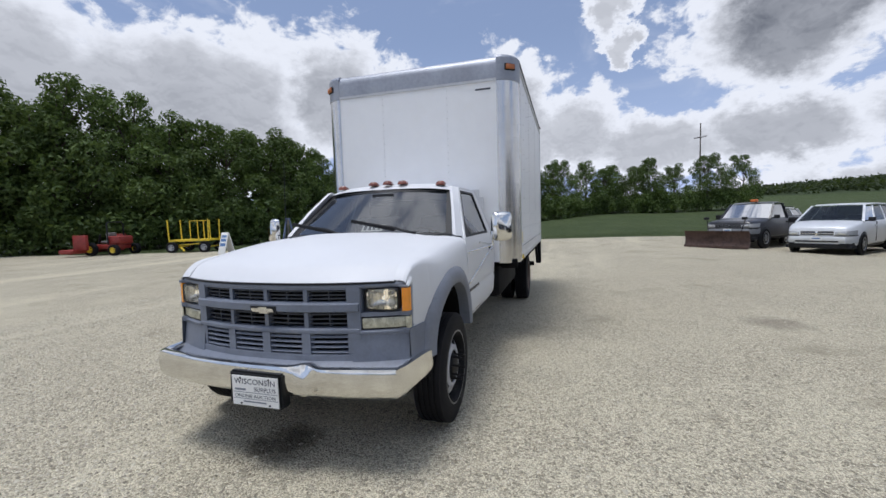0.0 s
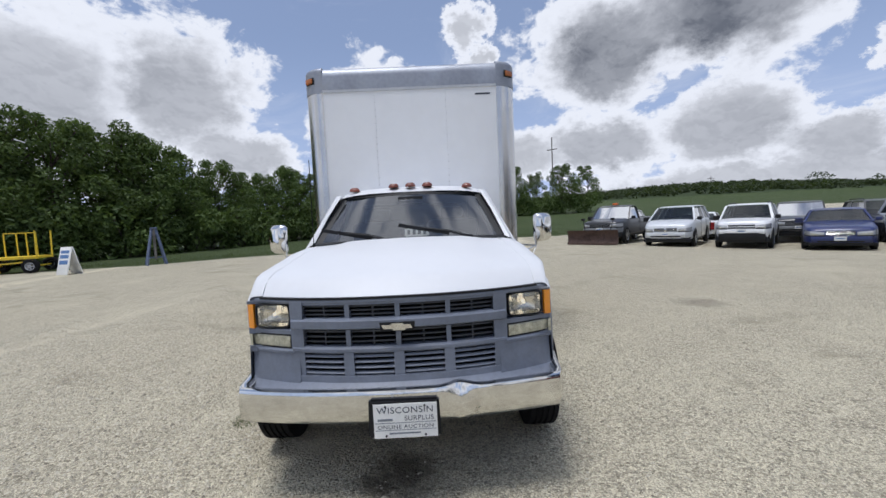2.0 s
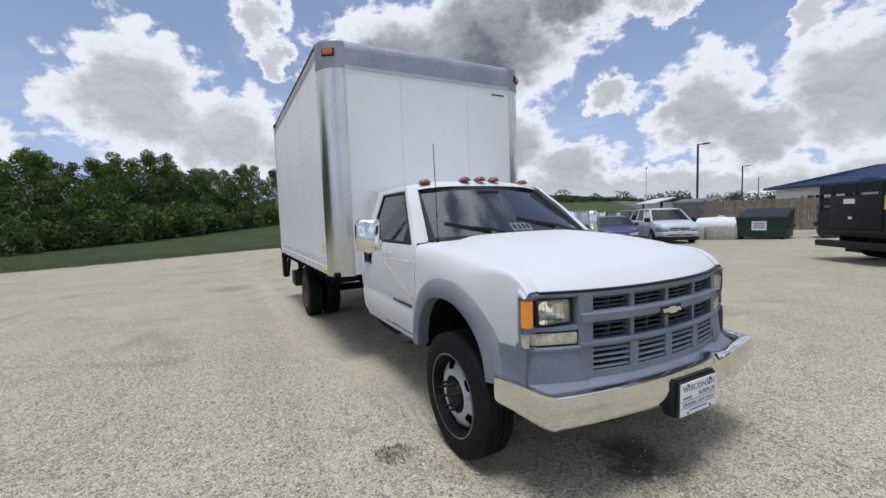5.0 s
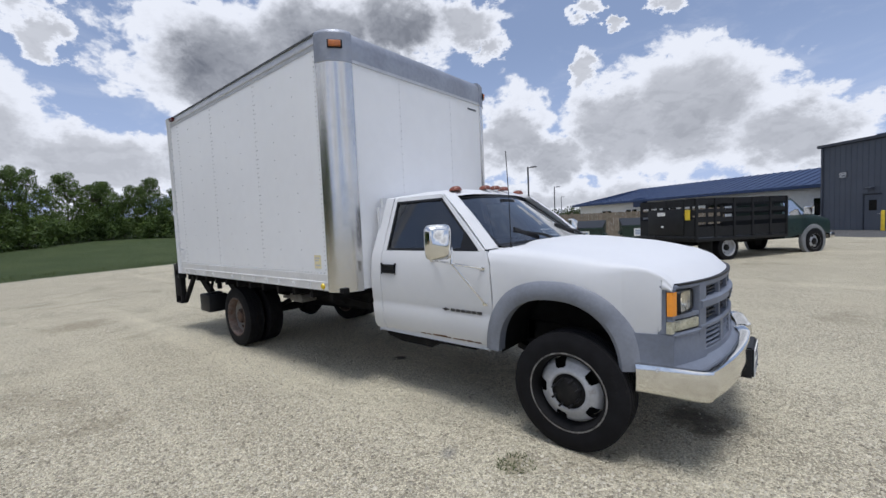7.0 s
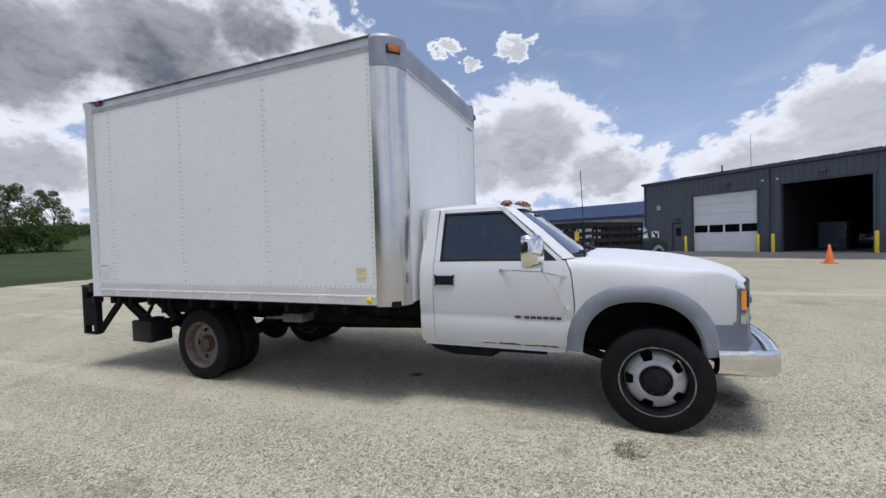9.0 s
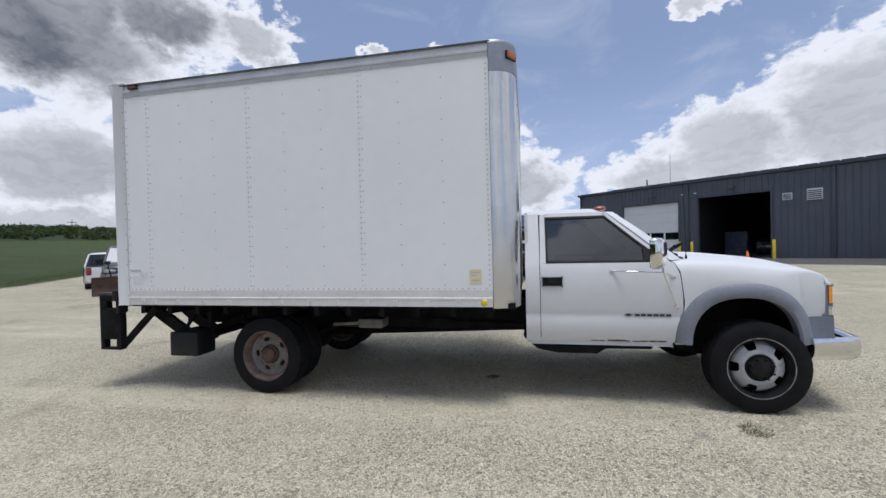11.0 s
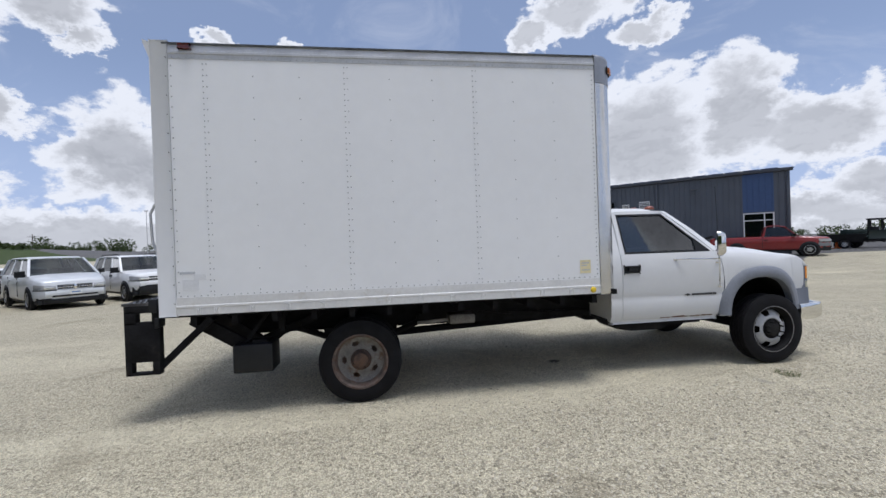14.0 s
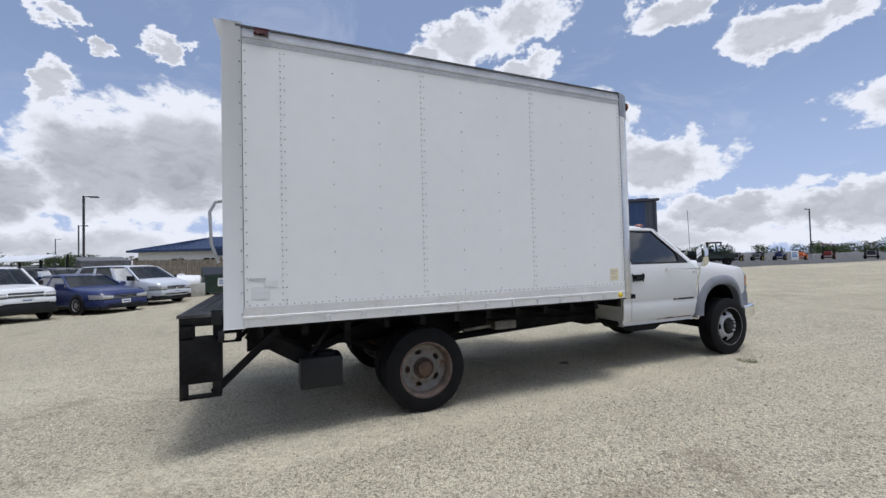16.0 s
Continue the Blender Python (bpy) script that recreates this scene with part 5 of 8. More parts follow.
            ring.append((q.x, q.y, z + up * f))
        rows.append(ring)
    loft(bm, rows)
    part("front_bumper", bm, M["chrome"], truck, "chrome bumper with a dent beside the plate")
    bm = BM()
    for s in (-1, 1):
        bar(bm, (0.2, s * 0.42, 0.55), (0.86, s * 0.42, 0.57), 0.06, 0.10)
        bar(bm, (0.25, s * 0.42, 0.56), (0.48, s * 0.90, 0.56), 0.05, 0.06)
    part("bumper_bracket", bm, M["frame"], truck)
    # plate holder and auction board
    holder = new("plate_holder")
    holder.parent = truck
    bm = BM()
    prism(bm, [(-0.165, 0.415), (0.21, 0.405), (0.205, 0.615), (-0.155, 0.62)], "x", 0.8500, 0.9350)
    bmesh.ops.bevel(bm, geom=bm.edges[:], offset=0.012, segments=2, affect="EDGES")
    part("bracket", bm, M["black"], holder)
    bm = BM()
    box(bm, 0.9340, 0.9400, -0.132, 0.192, 0.418, 0.596, 0.0)
    part("sign_board", bm, M["paper"], holder, "white auction sign board")
    for text, z, size, y in (("WISCONSIN", 0.548, 0.046, -0.118), ("SURPLUS", 0.508, 0.036, 0.02), ("ONLINE AUCTION", 0.467, 0.028, -0.118)):
        cu = bpy.data.curves.new("lettering", "FONT")
        cu.body, cu.size, cu.extrude = text, size, 0.0006
        cu.space_character = 1.08
        tmp = bpy.data.objects.new("lettering", cu)
        scene.collection.objects.link(tmp)
        bpy.context.view_layer.update()
        me = bpy.data.meshes.new_from_object(tmp.evaluated_get(bpy.context.evaluated_depsgraph_get()))
        bpy.data.objects.remove(tmp)
        wide = max(v.co.x for v in me.vertices)
        want = 0.15 if text == "SURPLUS" else 0.285
        me.transform(Matrix.Diagonal((want / wide, 1, 1, 1)))
        me.materials.append(M["ink"])
        ob = new("lettering", me)
        ob.parent = holder
        ob.matrix_local = Matrix.Translation((0.9408, y + 0.004, z)) @ Matrix.Rotation(radians(90), 4, "Z") @ Matrix.Rotation(radians(90), 4, "X")
    bm = BM()
    box(bm, 0.9400, 0.9412, -0.112, -0.035, 0.508, 0.520)
    box(bm, 0.9400, 0.9412, -0.125, 0.185, 0.496, 0.499)
    box(bm, 0.9400, 0.9412, -0.125, 0.185, 0.458, 0.461)
    box(bm, 0.9400, 0.9412, -0.055, 0.105, 0.438, 0.446)
    part("print_bar", bm, M["ink_grey"], holder)
    bm = BM()
    for y in (-0.07, 0.13):
        for z in (0.583, 0.43):
            rod(bm, (0.9380, y, z), (0.9440, y, z), 0.006, n=8)
    part("screw", bm, M["black"], holder)


def door_mirror(s):
    """A chrome head turned in towards the driver, on three thin arms."""
    m = new("door_mirror")
    m.parent = truck
    bm = BM()
    cx, cy, cz = -0.86, s * 1.225, 1.40
    turn = Matrix.Translation((cx, cy, cz)) @ Matrix.Rotation(s * radians(36), 4, "Z")
    rows = []
    for x, w, h in ((-0.030, 0.092, 0.124), (-0.024, 0.100, 0.132), (0.004, 0.100, 0.132), (0.016, 0.096, 0.128), (0.044, 0.078, 0.106), (0.050, 0.07, 0.096)):
        ring = []
        for i in range(24):
            c, sn = math.cos(2 * math.pi * i / 24), math.sin(2 * math.pi * i / 24)
            ring.append(turn @ Vector((x, w * abs(c) ** 0.4 * (1 if c > 0 else -1), h * abs(sn) ** 0.4 * (1 if sn > 0 else -1))))
        rows.append(ring)
    loft(bm, rows)
    part("mirror_head", bm, M["chrome"], m, "chrome mirror housing")
    part("mirror_glass", box(BM(), -0.0335, -0.0305, -0.085, 0.085, -0.115, 0.115, 0.0, turn), M["mirror"], m)
    k = Vector((-0.80, s * 1.15, 1.235))
    bm = BM()
    pipe(bm, [(cx + 0.02, s * 1.15, cz - 0.03), (cx + 0.06, s * 1.14, cz - 0.05), (-0.80, s * 1.145, 1.30), k], 0.011, 8)
    part("bracket", bm, M["chrome"], m)
    for q in ((-1.17, s * (cab_y(1.24) + 0.004), 1.235), (-0.66, s * (cab_y(1.19) + 0.004), 1.185), (-0.64, s * (cab_y(0.91) + 0.004), 0.915)):
        bm = BM()
        pipe(bm, [k, Vector(q)], 0.0075, 8)
        box(bm, q[0] - 0.022, q[0] + 0.022, q[1] - 0.008, q[1] + 0.008, q[2] - 0.011, q[2] + 0.011, 0.003)
        part("arm", bm, M["chrome"], m)


def chassis():
    for s in (-1, 1):
        bm = BM()
        bar(bm, (-6.2, s * 0.43, 0.775), (-1.9, s * 0.43, 0.745), 0.07, 0.33)
        bar(bm, (-1.95, s * 0.43, 0.75), (-0.5, s * 0.43, 0.62), 0.07, 0.19)
        bar(bm, (-0.55, s * 0.43, 0.63), (0.55, s * 0.43, 0.60), 0.07, 0.15)
        part("frame_rail", bm, M["frame"], truck)
        bm = BM()
        for x in (-5.3, -4.02):
            rod(bm, (x, s * 0.52, 0.70), (x, s * 0.60, 0.70), 0.03)
        pipe(bm, [(-5.32, s * 0.56, 0.66), (-4.9, s * 0.56, 0.50), (-4.635, s * 0.56, 0.47), (-4.4, s * 0.56, 0.50), (-4.0, s * 0.56, 0.66)], 0.035, 6)
        part("leaf_spring", bm, M["frame"], truck)
    bm = BM()
    rod(bm, (-4.635, -0.95, 0.40), (-4.635, 0.95, 0.40), 0.06, n=14)
    lathe(bm, [(0.001, -0.17), (0.12, -0.14), (0.19, -0.02), (0.19, 0.04), (0.11, 0.16), (0.001, 0.18)], 18, Matrix.Translation((-4.635, 0, 0.40)))
    part("rear_axle", bm, M["frame"], truck)
    bm = BM()
    bar(bm, (0.0, -0.75, 0.38), (0.0, 0.75, 0.38), 0.09, 0.10)
    for s in (-1, 1):
        rod(bm, (0.0, s * 0.62, 0.40), (0.0, s * 0.80, 0.40), 0.13, n=18)
        bar(bm, (-0.02, s * 0.6, 0.36), (-0.62, s * 0.5, 0.50), 0.06, 0.05)
    part("front_axle", bm, M["frame"], truck)
    bm = BM()
    rod(bm, (-4.5, 0, 0.42), (-1.3, 0, 0.56), 0.045, n=12)
    part("drive_shaft", bm, M["frame"], truck)
    bm = BM()
    box(bm, -1.15, 0.35, -0.34, 0.34, 0.42, 0.78, 0.06)
    box(bm, -1.9, -1.1, -0.20, 0.20, 0.46, 0.74, 0.05)
    part("engine_and_gearbox", bm, M["frame"], truck)
    bm = BM()
    prism(bm, [(-1.98, 0.60), (-1.85, 0.485), (-1.66, 0.450), (-1.30, 0.450), (-1.22, 0.50), (-0.82, 0.505), (-0.78, 0.60)], "y", -0.86, -0.52)
    part("side_fuel_tank", bm, M["frame"], truck)
    bm = BM()
    box(bm, -3.72, -3.44, -0.84, -0.62, 0.645, 0.745, 0.02)
    bar(bm, (-4.05, -0.73, 0.66), (-3.72, -0.73, 0.68), 0.03, 0.03)
    part("battery_tray", bm, M["dusty_metal"], truck)
    bm = BM()
    rod(bm, (-3.9, 0.48, 0.60), (-3.2, 0.48, 0.62), 0.11, n=16)
    pipe(bm, [(-3.2, 0.48, 0.62), (-2.2, 0.44, 0.60), (-1.2, 0.36, 0.58)], 0.035, 8)
    pipe(bm, [(-3.9, 0.48, 0.60), (-4.3, 0.55, 0.78), (-4.9, 0.55, 0.80), (-5.3, 0.80, 0.66)], 0.035, 8)
    part("exhaust", bm, M["dusty_metal"], truck)
    bm = BM()
    box(bm, -3.75, -2.1, 0.52, 1.0, 0.50, 0.90, 0.05)
    part("left_fuel_tank", bm, M["frame"], truck)
    bm = BM()
    for x in (-2.4, -3.3, -5.45):
        bar(bm, (x, -0.42, 0.78), (x, 0.42, 0.78), 0.08, 0.14)
    part("frame_crossmember", bm, M["frame"], truck)
    bm = BM()
    pipe(bm, [(-3.0, -0.5, 0.70), (-2.5, -0.5, 0.66), (-2.1, -0.48, 0.66), (-1.9, -0.46, 0.62)], 0.012, 6)
    pipe(bm, [(-3.35, -0.55, 0.72), (-2.95, -0.56, 0.655), (-2.92, -0.56, 0.63)], 0.010, 6)
    part("brake_line", bm, M["frame"], truck)
    for s in (-1, 1):
        wheel(truck, Matrix.Translation((0, s * 0.895, 0.396)), 0.392, 0.222, 0.250, "out", M["rim"], M["hub_dark"], s)
        wheel(truck, Matrix.Translation((-4.635, s * 1.02, 0.396)), 0.394, 0.222, 0.250, "in", M["rim_rust"], M["hub_rust"], s, M["rim_worn"])
        wheel(truck, Matrix.Translation((-4.635, s * 0.75, 0.396)), 0.394, 0.222, 0.250, "in", M["rim_rust"], M["hub_rust"], -s)


def liftgate():
    lift = new("tail_lift")
    lift.parent = truck
    for s in (-1, 1):
        y = s * 1.20
        bm = BM()
        for a, b, c, d in ((-6.615, -6.335, 0.555, 0.90), (-6.615, -6.335, 0.98, 1.045), (-6.615, -6.52, 0.88, 1.0), (-6.395, -6.335, 0.88, 1.0), (-6.615, -6.565, 0.44, 0.56), (-6.40, -6.34, 0.455, 0.56), (-6.615, -6.34, 0.44, 0.462)):
            box(bm, a, b, y - 0.035, y + 0.035, c, d, 0.004)
        part("side_plate", bm, M["frame"], lift)
        bm = BM()
        bar(bm, (-6.40, y * 0.97, 0.46), (-5.93, y * 0.97, 0.90), 0.05, 0.055)
        part("brace", bm, M["frame"], lift)
        bm = BM()
        bar(bm, (-6.20, s * 0.62, 0.90), (-5.62, s * 0.62, 0.50), 0.06, 0.13)
        bar(bm, (-5.70, s * 0.62, 0.55), (-4.98, s * 0.50, 0.82), 0.05, 0.075)
        part("lift_arm", bm, M["frame"], lift)
        bm = BM()
        bar(bm, (-6.16, s * 1.0, 0.88), (-5.55, s * 1.0, 0.50), 0.05, 0.12)
        part("lift_arm", bm, M["frame"], lift)
    bm = BM()
    box(bm, -5.77, -5.42, -1.17, -0.90, 0.375, 0.635, 0.018)
    part("power_unit", bm, M["black"], lift)
    for p, q, w, h in (((-5.68, -1.05, 0.64), (-5.45, -1.05, 0.95), 0.03, 0.03), ((-5.36, -1.03, 0.72), (-5.36, -1.03, 0.93), 0.05, 0.05), ((-5.02, -0.70, 0.62), (-4.9, -0.70, 0.63), 0.06, 0.08)):
        part("hanger", bar(BM(), p, q, w, h), M["frame"], lift)
    part("hanger_plate", box(BM(), -5.62, -5.48, -1.1, -0.95, 0.62, 0.66, 0.008), M["frame"], lift)
    bm = BM()
    rod(bm, (-5.62, -1.15, 0.52), (-5.62, 1.15, 0.52), 0.045, n=12)
    part("cross_tube", bm, M["frame"], lift)
    bm = BM()
    box(bm, -6.63, -6.33, -1.235, 1.235, 1.045, 1.068)
    part("platform", bm, M["tread_plate"], lift, "worn black tread plate")
    bm = BM()
    for i in range(7):
        for j in range(52):
            x, y = -6.61 + i * 0.042 + 0.02 * (j % 2), -1.21 + j * 0.047
            a = 0.5 if (i + j) % 2 else -0.5
            d = Vector((math.cos(a), math.sin(a), 0)) * 0.013
            bar(bm, Vector((x, y, 1.0695)) - d, Vector((x, y, 1.0695)) + d, 0.006, 0.004)
    part("tread", bm, M["tread_plate"], lift)
    bm = BM()
    box(bm, -6.40, -6.335, -1.27, -1.2, 0.985, 1.10, 0.004)
    box(bm, -6.36, -6.325, -1.262, -1.15, 0.8500, 0.9350, 0.004)
    part("hinge_block", bm, M["black"], lift)
    bm = BM()
    pipe(bm, [(-6.36, 1.18, 1.30), (-6.40, 1.18, 1.55), (-6.42, 1.18, 1.80), (-6.38, 1.18, 2.0), (-6.33, 1.18, 2.02)], 0.012, 8)
    part("grab_handle", bm, M["rail"], lift)
    bm = BM()
    pipe(bm, [(-6.36, -1.14, 1.45), (-6.41, -1.14, 1.6), (-6.42, -1.14, 1.85), (-6.38, -1.14, 1.93), (-6.33, -1.14, 1.94)], 0.012, 8)
    part("grab_handle", bm, M["rail"], lift)


M.update(
    rivet=material("rivet_head", (0.38, 0.39, 0.40), 0.5, metal=0.3, var=0.15),
    rivet_dark=material("rivet_dull", (0.20, 0.20, 0.21), 0.5, metal=0.6, var=0.2),
    post=material("brushed_post", (0.66, 0.65, 0.63), 0.24, metal=1.0, var=0.05, scale=3),
    gutter=material("dark_gutter", (0.10, 0.11, 0.12), 0.6, var=0.3, scale=9, dirt=(0.04, 0.04, 0.04), dirt_amount=0.3),
    red_dark=material("dark_red_lens", (0.10, 0.012, 0.012), 0.25, var=0.2, coat=0.5),
    amber_dull=material("faded_amber", (0.45, 0.14, 0.03), 0.35, var=0.15, coat=0.3),
    sticker=material("cream_sticker", (0.74, 0.66, 0.40), 0.6, var=0.08),
    sticker_white=material("pale_sticker", (0.70, 0.71, 0.73), 0.6, var=0.05),
    faint_print=material("faint_print", (0.50, 0.52, 0.56), 0.6, var=0.1),
    ink_grey=material("grey_ink", (0.20, 0.22, 0.25), 0.7, var=0.1),
    badge=material("badge_black", (0.06, 0.06, 0.065), 0.35, metal=0.4, var=0.2),
    slat=material("slat_dark_grey", (0.045, 0.05, 0.06), 0.55, var=0.15),
    pitch=material("backing_black", (0.004, 0.004, 0.005), 0.9, var=0.3, spec=0.1),
    mirror_warm=material("silvered_bowl", (0.86, 0.84, 0.78), 0.08, metal=1.0, var=0.05, scale=30, bump=0.25, bump_scale=45),
    lamp_glass=glass("lamp_cover_glass", (0.30, 0.30, 0.28), 0.95, 0.7, (0.96, 0.95, 0.92)),
    mirror=material("mirror_silver", (0.85, 0.86, 0.86), 0.02, metal=1.0, var=0.01),
    rim_dark=material("rim_dark_paint", (0.012, 0.012, 0.013), 0.8, var=0.3, dirt=(0.07, 0.065, 0.06), dirt_amount=0.08, dirt_scale=8, spec=0.15),
    rim_lip=material("rim_lip_worn", (0.24, 0.235, 0.225), 0.55, metal=0.4, var=0.4, scale=14, dirt=(0.03, 0.03, 0.03), dirt_amount=0.4, dirt_scale=12),
    hub_dark=material("hub_black", (0.010, 0.010, 0.011), 0.6, var=0.3, dirt=(0.04, 0.036, 0.03), dirt_amount=0.08, spec=0.25),
    hub_rust=material("hub_rust", (0.06, 0.04, 0.032), 0.8, var=0.4, dirt=(0.13, 0.07, 0.04), dirt_amount=0.4),
    dusty_metal=material("dusty_metal", (0.20, 0.19, 0.175), 0.7, metal=0.3, var=0.3),
    tread_plate=material("tread_plate", (0.06, 0.06, 0.065), 0.45, metal=0.5, var=0.3, scale=8, dirt=(0.22, 0.21, 0.2), dirt_amount=0.2),
)
# weak emission that imitates a reflection in the headlamp bowl
bulb = bpy.data.materials.new("bulb_glow")
bulb.use_nodes = True
bulb.node_tree.nodes["Principled BSDF"].inputs["Emission Color"].default_value = rgb(1.0, 0.86, 0.62)
bulb.node_tree.nodes["Principled BSDF"].inputs["Emission Strength"].default_value = 0.7
M["bulb"] = bulb

cargo_box()
cab()
nose()
for side in (-1, 1):
    door_mirror(side)
chassis()
liftgate()

# ==== parked vehicles ====
def paint(name, colour, rough=0.3, metal=0.0):
    return material(name, colour, rough, metal=metal, var=0.05, scale=3, coat=0.25)


M.update(
    silver=paint("silver_paint", (0.60, 0.62, 0.64), 0.35, 0.15), silver_blue=paint("silver_blue_paint", (0.56, 0.59, 0.64), 0.35, 0.15),
    car_white=paint("car_white", (0.74, 0.75, 0.76)), black_paint=paint("black_paint", (0.016, 0.017, 0.021)), navy=paint("navy_paint", (0.014, 0.024, 0.10)),
    red_paint=paint("red_paint", (0.22, 0.018, 0.018)), green_paint=paint("dark_green_paint", (0.018, 0.035, 0.032)), lower_grey=material("grey_cladding", (0.20, 0.21, 0.22), 0.6),
    alloy=material("alloy_wheel", (0.40, 0.41, 0.42), 0.35, metal=0.7, var=0.1), tail=material("tail_lens", (0.30, 0.015, 0.015), 0.2, coat=0.6, var=0.1),
    head=material("car_headlamp", (0.42, 0.43, 0.44), 0.2, metal=0.2, var=0.1, coat=0.8), plow=material("rusty_plough", (0.10, 0.062, 0.05), 0.75, metal=0.2, var=0.4, scale=3, dirt=(0.045, 0.03, 0.028), dirt_amount=0.4),
    seam=material("dark_seam", (0.02, 0.02, 0.022), 0.8, var=0.1),
)

#              length width  height wheel r base  overhang sill  front (x from the nose, height) ... along the bonnet and belt line
SHAPES = dict(
    minivan=(5.1, 1.95, 1.75, 0.34, 3.05, 0.98, 0.24, [(0, 0.62), (0.03, 0.82), (0.09, 0.91), (0.22, 0.97), (0.60, 1.05), (1.0, 1.11), (1.2, 1.13), (4.9, 1.14), (5.05, 1.0), (5.1, 0.7)], (1.05, 1.95, 4.75, 5.03), 0.20),
    suv=(4.87, 1.89, 1.78, 0.36, 2.87, 0.92, 0.30, [(0, 0.70), (0.03, 0.97), (0.09, 1.04), (0.25, 1.07), (1.25, 1.14), (1.35, 1.16), (4.7, 1.17), (4.83, 1.05), (4.87, 0.7)], (1.3, 1.95, 4.55, 4.80), 0.15),
    sedan=(5.38, 1.98, 1.46, 0.33, 2.91, 1.10, 0.22, [(0, 0.55), (0.05, 0.70), (0.18, 0.80), (1.55, 0.96), (1.7, 0.98), (4.3, 1.0), (5.25, 0.98), (5.34, 0.85), (5.38, 0.6)], (1.6, 2.35, 3.7, 4.45), 0.20),
    pickup=(5.6, 1.98, 1.86, 0.38, 3.35, 0.92, 0.36, [(0, 0.70), (0.04, 0.98), (0.12, 1.06), (1.3, 1.16), (1.4, 1.18), (2.9, 1.18), (5.45, 1.18), (5.56, 1.10), (5.6, 0.7)], (1.35, 2.0, 2.85, 3.02), 0.13),
)


